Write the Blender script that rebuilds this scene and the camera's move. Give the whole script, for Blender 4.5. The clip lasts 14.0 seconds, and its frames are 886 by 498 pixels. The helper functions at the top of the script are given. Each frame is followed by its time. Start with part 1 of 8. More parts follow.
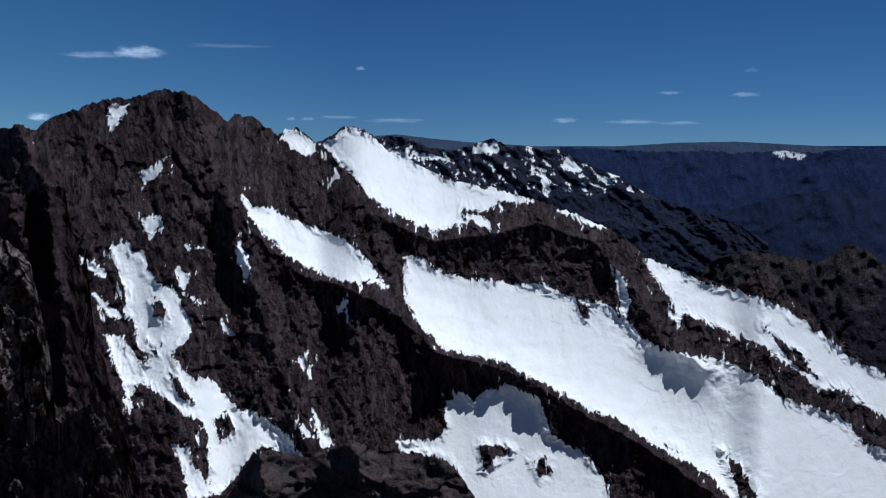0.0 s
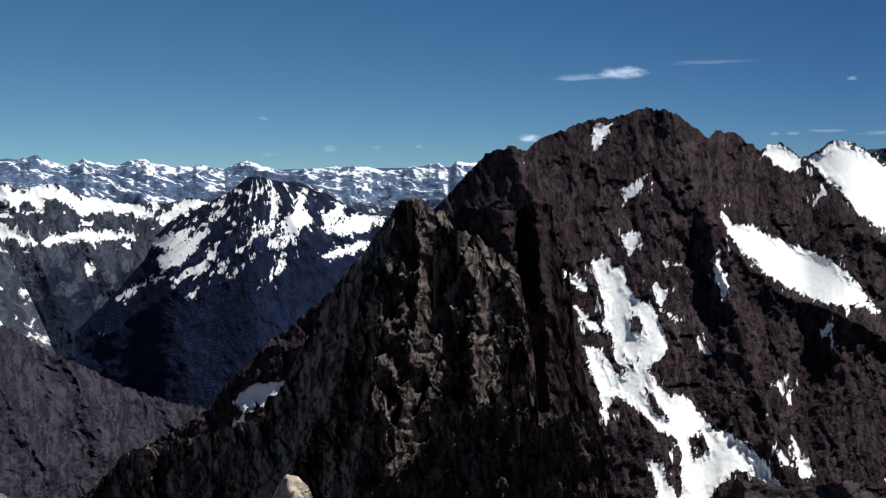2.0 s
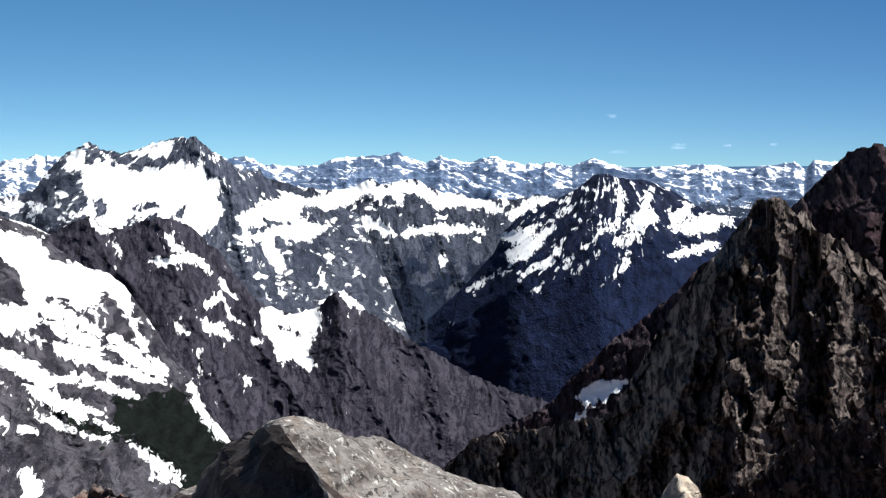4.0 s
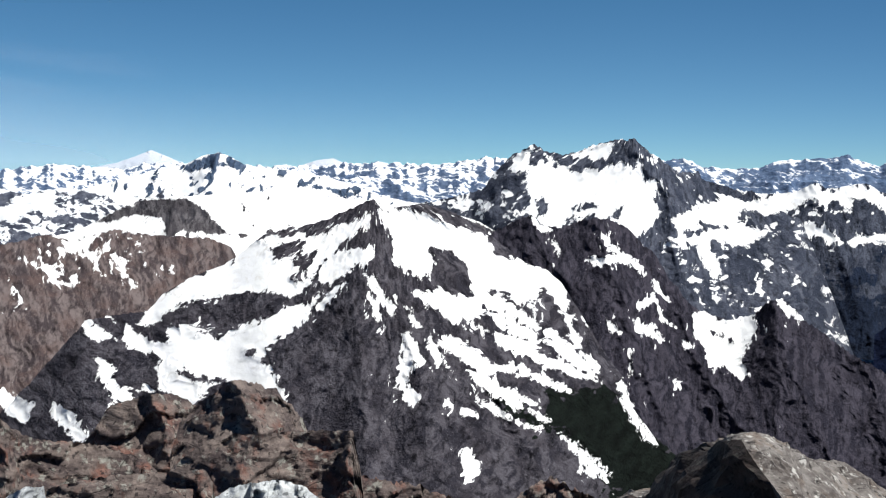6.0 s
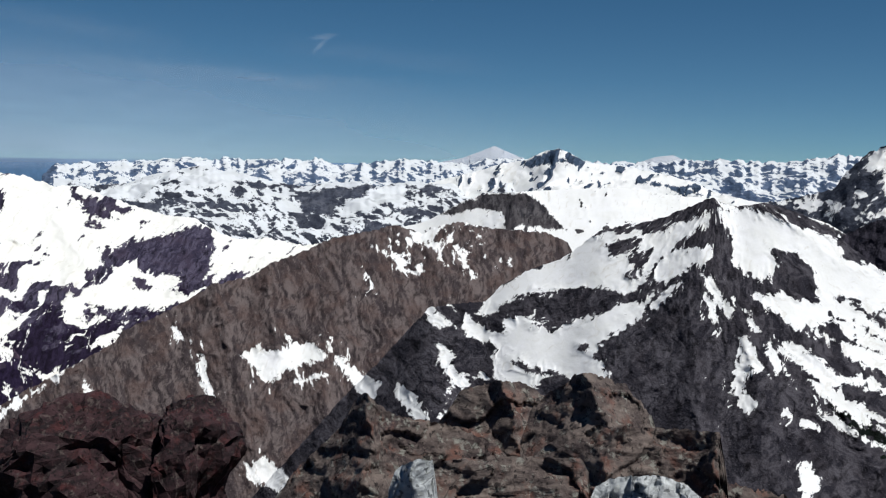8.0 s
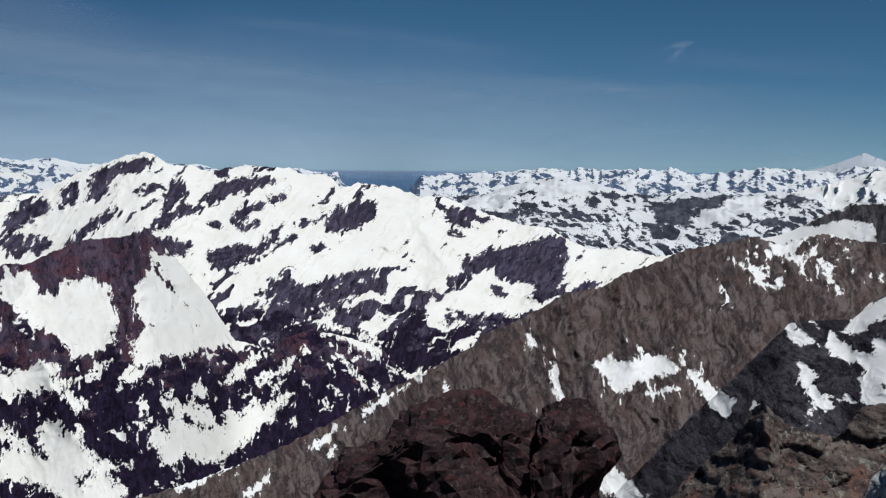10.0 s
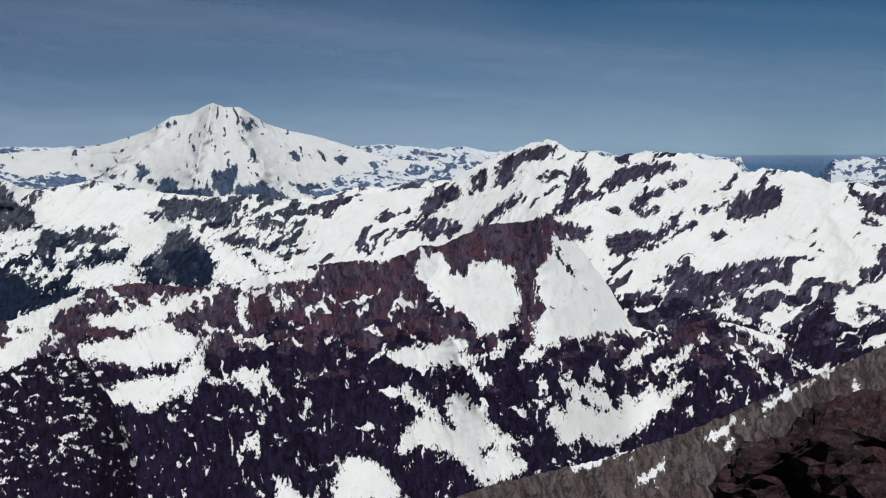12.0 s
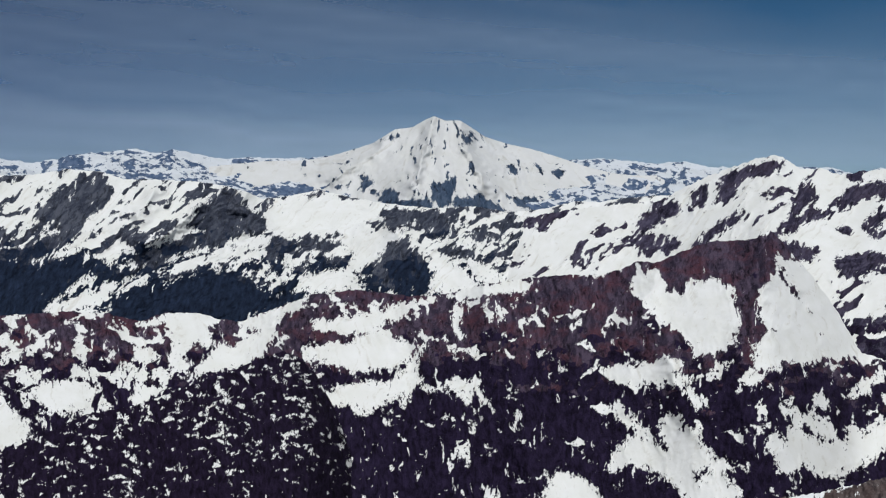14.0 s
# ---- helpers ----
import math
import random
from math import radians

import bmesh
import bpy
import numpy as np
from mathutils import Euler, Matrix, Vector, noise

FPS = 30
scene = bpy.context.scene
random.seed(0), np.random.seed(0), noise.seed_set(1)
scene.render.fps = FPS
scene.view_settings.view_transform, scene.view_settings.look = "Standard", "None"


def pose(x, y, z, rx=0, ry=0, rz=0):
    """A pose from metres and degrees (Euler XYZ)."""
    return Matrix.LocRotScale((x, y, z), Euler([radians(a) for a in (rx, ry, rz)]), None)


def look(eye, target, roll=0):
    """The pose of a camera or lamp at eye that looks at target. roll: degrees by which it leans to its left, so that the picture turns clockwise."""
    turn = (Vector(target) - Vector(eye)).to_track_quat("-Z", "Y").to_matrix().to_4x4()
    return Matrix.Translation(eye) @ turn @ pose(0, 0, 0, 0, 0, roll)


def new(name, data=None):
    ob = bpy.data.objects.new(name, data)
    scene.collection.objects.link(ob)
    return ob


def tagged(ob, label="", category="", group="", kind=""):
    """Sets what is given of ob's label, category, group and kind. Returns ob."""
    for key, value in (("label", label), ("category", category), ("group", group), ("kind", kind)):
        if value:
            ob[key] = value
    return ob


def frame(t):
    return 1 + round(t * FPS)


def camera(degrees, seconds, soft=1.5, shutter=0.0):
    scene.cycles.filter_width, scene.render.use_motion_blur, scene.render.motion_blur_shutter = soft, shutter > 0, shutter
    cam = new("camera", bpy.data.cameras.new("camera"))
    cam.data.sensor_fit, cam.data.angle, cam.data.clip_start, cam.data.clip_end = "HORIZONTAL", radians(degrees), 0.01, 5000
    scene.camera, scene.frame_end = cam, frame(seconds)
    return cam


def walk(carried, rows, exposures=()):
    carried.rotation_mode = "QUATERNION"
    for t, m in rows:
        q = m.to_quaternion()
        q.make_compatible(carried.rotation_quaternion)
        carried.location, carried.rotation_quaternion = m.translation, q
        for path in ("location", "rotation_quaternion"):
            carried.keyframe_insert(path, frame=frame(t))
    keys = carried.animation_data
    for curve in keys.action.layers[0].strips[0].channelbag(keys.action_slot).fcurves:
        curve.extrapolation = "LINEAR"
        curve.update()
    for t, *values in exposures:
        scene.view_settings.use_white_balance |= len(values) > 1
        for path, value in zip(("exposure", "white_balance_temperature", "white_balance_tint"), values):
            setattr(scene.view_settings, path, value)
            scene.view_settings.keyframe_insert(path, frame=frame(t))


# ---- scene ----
# A turn on the spot on a summit: the lens is held a forearm's length ahead of the body, about which it swings.
cam = camera(44.37, 14.0, soft=1.2)
ARM = 0.4


def held(yaw, pitch, roll, dx=0.0, dy=0.0, dz=0.0):
    a = radians(yaw)
    return pose(-ARM * math.sin(a) + dx, ARM * math.cos(a) + dy, 1.6 + dz) @ Matrix.Rotation(a, 4, "Z") @ Matrix.Rotation(radians(90 + pitch), 4, "X") @ Matrix.Rotation(radians(roll), 4, "Z")


walk(cam, [
    (0, held(0.00, -5.23, -0.03, -0.072, -0.007, -0.003)),
    (0.5, held(5.34, -4.79, 0.09, -0.029, -0.022, -0.007)),
    (1, held(9.53, -4.41, 0.18, -0.001, -0.006, -0.002)),
    (1.5, held(17.58, -3.97, -0.23, 0.037, 0.007, 0.003)),
    (2, held(24.89, -4.14, -0.84, 0.064, 0.027, 0.009)),
    (2.2, held(27.68, -3.92, -0.34, 0.054, 0.018, 0.008)),
    (4.3, held(46.72, -4.31, -0.66, -0.051, -0.082, -0.001)),
    (4.5, held(49.84, -4.45, -0.75, -0.040, -0.100, 0.004)),
    (5, held(57.52, -4.17, -0.45, -0.019, -0.055, 0.013)),
    (5.5, held(61.56, -3.57, -0.31, 0.023, -0.026, 0.026)),
    (6, held(65.64, -3.93, 0.22, 0.019, -0.001, 0.024)),
    (6.5, held(70.33, -4.19, 0.19, 0.005, 0.026, 0.019)),
    (7, held(75.20, -4.41, 0.15, 0.007, 0.051, 0.017)),
    (7.5, held(80.11, -3.98, 0.66, 0.016, 0.063, 0.018)),
    (7.7, held(81.48, -4.09, 0.78, 0.008, 0.055, 0.017)),
    (9.8, held(98.70, -4.04, 0.43, 0.020, -0.064, -0.028)),
    (10, held(101.75, -3.94, 0.40, 0.014, -0.046, -0.028)),
    (10.5, held(107.03, -4.12, 0.61, 0.014, -0.003, -0.022)),
    (11, held(112.01, -3.82, 0.37, 0.005, 0.028, -0.020)),
    (11.5, held(116.59, -3.89, -0.14, -0.008, 0.055, -0.019)),
    (12, held(122.61, -4.72, -0.15, -0.015, 0.099, -0.020)),
    (12.5, held(127.47, -4.74, 0.34, -0.015, 0.099, -0.020)),
    (13, held(129.24, -3.58, 0.53, -0.015, 0.099, -0.020)),
    (13.5, held(132.93, -3.69, 0.44, -0.015, 0.099, -0.020)),
    (14, held(133.94, -4.05, 0.58, -0.015, 0.099, -0.020)),
], exposures=[(0, -0.52, 5700, 10), (0.5, -0.5, 6150, 10), (1.0, -0.52, 6400, 10), (2.0, -0.12, 6500, 10), (3.2, 0.15, 6450, 10), (4.3, 0.6, 6480, 10), (5.0, 0.54, 6550, 10),
      (5.5, 0.36, 6520, 10), (6.0, 0.14, 6500, 10), (6.5, -0.14, 6480, 10), (7.5, -0.5, 6420, 10), (10.0, -0.88, 6300, 10), (12.0, -1.03, 6240, 10), (14.0, -1.08, 6200, 10)])

# ---------------------------------------------------------------- light
world = bpy.data.worlds.new("sky")
scene.world = world
world.use_nodes = True
SUN_AZ, SUN_EL = -42.0, 59.0  # bearing to the left of +y, height


def bearing(az, el=0.0):
    a, e = radians(az), radians(el)
    return Vector((-math.sin(a) * math.cos(e), math.cos(a) * math.cos(e), math.sin(e)))


wn = world.node_tree.nodes
sky = wn.new("ShaderNodeTexSky")
sky.sky_type = "NISHITA"
sky.sun_disc = False
sky.sun_elevation, sky.sun_rotation = radians(SUN_EL), radians(-SUN_AZ)
sky.altitude, sky.air_density, sky.dust_density, sky.ozone_density = 4000, 0.6, 0.0, 2.0
wn["Background"].inputs["Strength"].default_value = 0.1

sun = new("sun", bpy.data.lights.new("sun", "SUN"))
sun.data.energy, sun.data.angle, sun.data.color = 6.4, radians(0.5), (1.0, 0.985, 0.95)
sun.matrix_world = look(bearing(SUN_AZ, SUN_EL) * 100, (0, 0, 0))

# ---------------------------------------------------------------- materials


def node(nt, kind, **inputs):
    n = nt.nodes.new("ShaderNode" + kind)
    for key, value in inputs.items():
        sock = n.inputs[key.replace("_", " ")]
        if isinstance(value, bpy.types.NodeSocket):
            nt.links.new(value, sock)
        else:
            sock.default_value = value
    return n


def mixed(nt, fac, a, b):
    n = nt.nodes.new("ShaderNodeMix")
    n.data_type = "RGBA"
    for sock, value in ((n.inputs["Factor"], fac), (n.inputs["A"], a), (n.inputs["B"], b)):
        if isinstance(value, bpy.types.NodeSocket):
            nt.links.new(value, sock)
        else:
            sock.default_value = (*value, 1) if isinstance(value, tuple) else value
    return n.outputs["Result"]


def ramp(nt, value, lo, hi):
    n = nt.nodes.new("ShaderNodeMapRange")
    n.inputs["From Min"].default_value, n.inputs["From Max"].default_value = lo, hi
    nt.links.new(value, n.inputs["Value"])
    return n.outputs["Result"]


def maths(nt, op, a, b):
    n = nt.nodes.new("ShaderNodeMath")
    n.operation = op
    for sock, value in zip(n.inputs, (a, b)):
        if isinstance(value, bpy.types.NodeSocket):
            nt.links.new(value, sock)
        else:
            sock.default_value = value
    return n.outputs[0]


def scaled(nt, colour, k):
    n = nt.nodes.new("ShaderNodeVectorMath")
    n.operation = "MULTIPLY"
    nt.links.new(colour, n.inputs[0])
    n.inputs[1].default_value = k
    return n.outputs["Vector"]


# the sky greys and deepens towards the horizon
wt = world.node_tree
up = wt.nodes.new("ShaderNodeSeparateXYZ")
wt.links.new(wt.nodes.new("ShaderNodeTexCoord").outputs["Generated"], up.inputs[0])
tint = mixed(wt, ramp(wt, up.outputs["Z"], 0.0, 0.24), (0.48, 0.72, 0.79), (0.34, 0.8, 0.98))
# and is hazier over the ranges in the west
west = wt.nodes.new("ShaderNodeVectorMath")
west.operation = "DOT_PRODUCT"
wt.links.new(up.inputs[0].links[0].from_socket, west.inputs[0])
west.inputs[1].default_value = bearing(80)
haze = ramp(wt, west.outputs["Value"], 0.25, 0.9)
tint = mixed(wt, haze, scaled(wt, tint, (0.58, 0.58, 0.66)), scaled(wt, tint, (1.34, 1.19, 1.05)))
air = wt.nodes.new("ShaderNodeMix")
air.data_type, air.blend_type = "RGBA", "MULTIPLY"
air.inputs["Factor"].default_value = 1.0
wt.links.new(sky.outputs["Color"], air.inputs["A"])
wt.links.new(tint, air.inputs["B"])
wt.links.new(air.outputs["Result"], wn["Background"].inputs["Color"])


def slope_material(name, distance, dark, light, accent, wood=(0.017, 0.016, 0.021), fine=1.0, firn=(0.84, 0.85, 0.86), grain=1.0, flow=True, ragged=1.05, dust=0.0):
    """Mountain rock under old snow, with woods where the slope carries them; grain in proportion to the mountain's size.
    flow: ribs, cracks and the edges of the snow follow the fall line. dust: how much thin snow lies in the gullies beside the fields."""
    m = bpy.data.materials.new(name)
    m.use_nodes = True
    nt = m.node_tree
    bsdf = nt.nodes["Principled BSDF"]
    at = nt.nodes.new("ShaderNodeTexCoord").outputs["Object"]
    k = fine * 57.3 / distance

    def attribute(key, output="Fac"):
        n = nt.nodes.new("ShaderNodeAttribute")
        n.attribute_name = key
        return n.outputs[output]

    def noise(where, scale, detail, roughness, stretch=(1.0, 1.0, 1.0), shift=0.0):
        put = node(nt, "Mapping", Vector=where, Scale=tuple(scale * c for c in stretch), Location=(shift, shift * 0.7, 0.0)).outputs["Vector"]
        return node(nt, "TexNoise", Vector=put, Scale=1.0, Detail=detail, Roughness=roughness).outputs["Fac"]

    run, unit = (attribute("flow", "Vector"), 1.0) if flow else (at, k)
    squash = (1.0, 0.42, 1.0) if flow else (1.0, 1.0, 0.6)
    big = noise(at, k * 0.8, 6.0, 0.65)
    tiny = noise(at, k * 9.0, 3.0, 0.6)
    mid = noise(run, unit * 1.5, 7.0, 0.66, squash)
    crack = noise(run, unit * 5.0, 5.0, 0.62, squash, 11.0)
    rib = noise(run, unit * 3.2, 5.0, 0.6, (1.0, 0.22, 1.0) if flow else squash, 31.0)
    # scree and bare ribs run down the fall line
    streak = attribute("streak")
    bare = maths(nt, "ADD", maths(nt, "ADD", maths(nt, "MULTIPLY", mid, 0.4), maths(nt, "MULTIPLY", rib, 0.6)), maths(nt, "MULTIPLY", streak, 0.22))
    rock = mixed(nt, ramp(nt, bare, 0.43, 0.575), dark, light)
    rock = mixed(nt, maths(nt, "MULTIPLY", ramp(nt, big, 0.46, 0.64), 0.7), rock, accent)
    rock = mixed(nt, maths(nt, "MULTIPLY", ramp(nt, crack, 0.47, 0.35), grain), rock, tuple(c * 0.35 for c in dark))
    rock = mixed(nt, maths(nt, "MULTIPLY", ramp(nt, tiny, 0.6, 0.72), 0.7 * grain), rock, tuple(min(1, c * 1.5) for c in light))
    trees = attribute("wood")
    wooded = ramp(nt, maths(nt, "ADD", trees, maths(nt, "MULTIPLY", maths(nt, "SUBTRACT", crack, 0.5), 2.2)), 0.0, 0.2)
    ground = mixed(nt, wooded, rock, mixed(nt, ramp(nt, crack, 0.35, 0.7), tuple(c * (1 - 0.6 * grain) for c in wood), tuple(c * (1 + 0.9 * grain) for c in wood)))
    snow = attribute("snow")
    edge = maths(nt, "ADD", maths(nt, "MULTIPLY", maths(nt, "SUBTRACT", mid, 0.5), ragged), maths(nt, "MULTIPLY", maths(nt, "SUBTRACT", crack, 0.5), ragged * 0.4))
    laid = maths(nt, "ADD", maths(nt, "ADD", snow, 0.01), edge)
    laid = maths(nt, "SUBTRACT", laid, maths(nt, "MULTIPLY", ramp(nt, tiny, 0.58, 0.68), 0.12))
    if dust:
        thin = maths(nt, "MULTIPLY", ramp(nt, rib, 0.585, 0.66), ramp(nt, snow, -0.95, -0.25))
        laid = maths(nt, "MAXIMUM", laid, maths(nt, "SUBTRACT", maths(nt, "MULTIPLY", maths(nt, "MULTIPLY", thin, ramp(nt, crack, 0.38, 0.62)), dust), 0.3))
    if flow:  # single conifers stand in the snow near the woods
        spire = noise(attribute("spread", "Vector"), 7.0, 3.0, 0.65, (1.0, 0.55, 1.0), 7.0)
        dotted = maths(nt, "MULTIPLY", ramp(nt, trees, -0.7, 0.3), maths(nt, "MULTIPLY", ramp(nt, spire, 0.55, 0.61), ramp(nt, mid, 0.4, 0.56)))
        laid = maths(nt, "SUBTRACT", laid, maths(nt, "MULTIPLY", dotted, 0.4))
    cover = ramp(nt, laid, -0.025, 0.04)
    dirty = maths(nt, "MULTIPLY", ramp(nt, maths(nt, "ADD", streak, maths(nt, "MULTIPLY", mid, 0.5)), 0.5, 0.95), 0.55)
    laid_snow = mixed(nt, ramp(nt, big, 0.35, 0.75), firn, tuple(c * 0.9 for c in firn[:2]) + (firn[2] * 0.86,))
    laid_snow = mixed(nt, dirty, laid_snow, (firn[0] * 0.72, firn[1] * 0.69, firn[2] * 0.62))
    nt.links.new(mixed(nt, cover, ground, laid_snow), bsdf.inputs["Base Color"])
    nt.links.new(maths(nt, "SUBTRACT", 0.93, maths(nt, "MULTIPLY", cover, 0.35)), bsdf.inputs["Roughness"])
    bsdf.inputs["Specular IOR Level"].default_value = 0.06
    height = maths(nt, "ADD", maths(nt, "ADD", maths(nt, "MULTIPLY", crack, 0.7), maths(nt, "MULTIPLY", mid, 0.8)), maths(nt, "MULTIPLY", tiny, 0.7))
    bump = node(nt, "Bump", Height=height, Distance=0.3 / k, Strength=maths(nt, "SUBTRACT", 0.7 * grain, maths(nt, "MULTIPLY", cover, 0.62 * grain)))
    nt.links.new(bump.outputs["Normal"], bsdf.inputs["Normal"])
    return m


def rock_material(name, distance, dark, light, rust, lichen=(0.3, 0.31, 0.27), lichened=0.5):
    """Weathered summit rock: rusty and dark beds, cracks, black specks and pale crusts of lichen, at the rock's own size."""
    m = bpy.data.materials.new(name)
    m.use_nodes = True
    nt = m.node_tree
    bsdf = nt.nodes["Principled BSDF"]
    at = nt.nodes.new("ShaderNodeTexCoord").outputs["Object"]
    k = 57.3 / distance

    def noise(scale, detail, roughness, stretch=(1.0, 1.0, 1.0), shift=0.0):
        put = node(nt, "Mapping", Vector=at, Scale=tuple(k * scale * c for c in stretch), Location=(shift, shift, shift)).outputs["Vector"]
        return node(nt, "TexNoise", Vector=put, Scale=1.0, Detail=detail, Roughness=roughness).outputs["Fac"]

    beds = noise(0.5, 6.0, 0.62, (0.6, 0.6, 2.2))
    blotch = noise(0.75, 6.0, 0.6, shift=5.0)
    grain = noise(4.0, 5.0, 0.65, shift=9.0)
    crust = noise(1.6, 6.0, 0.68, shift=17.0)
    speck = noise(3.2, 2.0, 0.5, shift=23.0)
    bend = node(nt, "VectorMath")
    nt.links.new(at, bend.inputs[0])
    nt.links.new(maths(nt, "MULTIPLY", blotch, 0.9 / k), bend.inputs[1])
    cells = nt.nodes.new("ShaderNodeTexVoronoi")
    cells.feature = "DISTANCE_TO_EDGE"
    nt.links.new(node(nt, "Mapping", Vector=bend.outputs["Vector"], Scale=(k * 0.45, k * 0.45, k * 1.0)).outputs["Vector"], cells.inputs["Vector"])
    cells.inputs["Scale"].default_value = 1.0
    joint = maths(nt, "MULTIPLY", ramp(nt, cells.outputs["Distance"], 0.02, 0.0), ramp(nt, crust, 0.42, 0.58))
    stone = mixed(nt, ramp(nt, beds, 0.4, 0.62), dark, light)
    stone = mixed(nt, maths(nt, "MULTIPLY", ramp(nt, blotch, 0.52, 0.64), 0.75), stone, rust)
    stone = mixed(nt, maths(nt, "MULTIPLY", ramp(nt, grain, 0.5, 0.7), 0.5), stone, tuple(min(1, c * 1.5) for c in light))
    stone = mixed(nt, maths(nt, "MULTIPLY", ramp(nt, crust, 0.56, 0.62), lichened), stone, lichen)
    stone = mixed(nt, maths(nt, "MULTIPLY", ramp(nt, speck, 0.6, 0.65), 0.85), stone, tuple(c * 0.3 for c in dark))
    stone = mixed(nt, maths(nt, "MULTIPLY", joint, 0.6), stone, tuple(c * 0.3 for c in dark))
    nt.links.new(stone, bsdf.inputs["Base Color"])
    bsdf.inputs["Roughness"].default_value = 0.86
    bsdf.inputs["Specular IOR Level"].default_value = 0.3
    height = maths(nt, "SUBTRACT", maths(nt, "ADD", maths(nt, "MULTIPLY", beds, 0.9), maths(nt, "MULTIPLY", grain, 0.35)), maths(nt, "MULTIPLY", joint, 0.35))
    nt.links.new(node(nt, "Bump", Height=height, Distance=0.5 / k, Strength=0.6).outputs["Normal"], bsdf.inputs["Normal"])
    return m


# ---------------------------------------------------------------- terrain


def lattice(ix, iy, seed):
    h = (ix * 374761393 + iy * 668265263 + seed * 974711) & 0x7FFFFFFF
    h = ((h ^ (h >> 13)) * 1274126177) & 0x7FFFFFFF
    return ((h ^ (h >> 16)) & 0xFFFF) * (2 * math.pi / 65536)


def perlin(x, y, seed):
    """Gradient noise on arrays, about -0.7 to 0.7."""
    ix, iy = np.floor(x).astype(np.int64), np.floor(y).astype(np.int64)
    fx, fy = x - ix, y - iy
    u, v = fx * fx * fx * (fx * (fx * 6 - 15) + 10), fy * fy * fy * (fy * (fy * 6 - 15) + 10)

    def corner(dx, dy):
        a = lattice(ix + dx, iy + dy, seed)
        return np.cos(a) * (fx - dx) + np.sin(a) * (fy - dy)

    top = corner(0, 0) * (1 - u) + corner(1, 0) * u
    low = corner(0, 1) * (1 - u) + corner(1, 1) * u
    return top * (1 - v) + low * v


def fbm(x, y, seed, octaves=5, gain=0.5):
    total, amp = 0.0, 1.0
    for k in range(octaves):
        total = total + amp * perlin(x, y, seed + 17 * k)
        x, y, amp = x * 2.03 + 5.2, y * 2.03 - 3.1, amp * gain
    return total


def ribs(x, y, seed, octaves=5, gain=0.5):
    """Sharp-crested noise, about -1 to 1."""
    total, amp = 0.0, 1.0
    for k in range(octaves):
        total = total + amp * (1 - 3.2 * np.abs(perlin(x, y, seed + 17 * k)))
        x, y, amp = x * 2.1 + 3.7, y * 2.1 + 1.9, amp * gain
    return total / 2


def to_segment(x, y, a, b):
    dx, dy = b[0] - a[0], b[1] - a[1]
    t = np.clip(((x - a[0]) * dx + (y - a[1]) * dy) / (dx * dx + dy * dy + 1e-9), 0, 1)
    return np.hypot(x - a[0] - t * dx, y - a[1] - t * dy)


def inside(x, y, outline):
    """Signed distance to a closed outline, positive inside."""
    d, odd = np.full(x.shape, 1e9), np.zeros(x.shape, bool)
    for a, b in zip(outline, outline[1:] + outline[:1]):
        d = np.minimum(d, to_segment(x, y, a, b))
        if a[1] != b[1]:
            odd ^= ((a[1] > y) != (b[1] > y)) & (x < (b[0] - a[0]) * (y - a[1]) / (b[1] - a[1]) + a[0])
    return np.where(odd, d, -d)


def merge_outline(field, x, y, outline, reach=0.8):
    """Signed distance of one outline, worked out near it alone."""
    xs, ys = [p[0] for p in outline], [p[1] for p in outline]
    near = (x > min(xs) - reach) & (x < max(xs) + reach) & (y > min(ys) - reach) & (y < max(ys) + reach)
    got = np.full(x.shape, -reach)
    got[near] = inside(x[near], y[near], outline)
    return got


def facets(x, y, seed):
    """Broken planes: every cell of a jittered grid stands at its own depth and tilt, about -1 to 1."""
    ix, iy = np.floor(x).astype(np.int64), np.floor(y).astype(np.int64)
    best, value = np.full(x.shape, 1e9), np.zeros(x.shape)
    for dx in (-1, 0, 1):
        for dy in (-1, 0, 1):
            cx, cy = ix + dx, iy + dy
            px, py = cx + lattice(cx, cy, seed) / 6.2832, cy + lattice(cx, cy, seed + 1) / 6.2832
            d = np.abs(x - px) + 0.8 * np.abs(y - py) + 0.3 * np.hypot(x - px, y - py)
            closer = d < best
            plane = lattice(cx, cy, seed + 2) / 3.1416 - 1 + (lattice(cx, cy, seed + 3) / 3.1416 - 1) * (x - px) + (lattice(cx, cy, seed + 4) / 3.1416 - 1) * (y - py)
            best, value = np.where(closer, d, best), np.where(closer, plane, value)
    return value


EYE = Vector((0, 0, 1.6))
SEEDS = iter(range(11, 9999, 37))


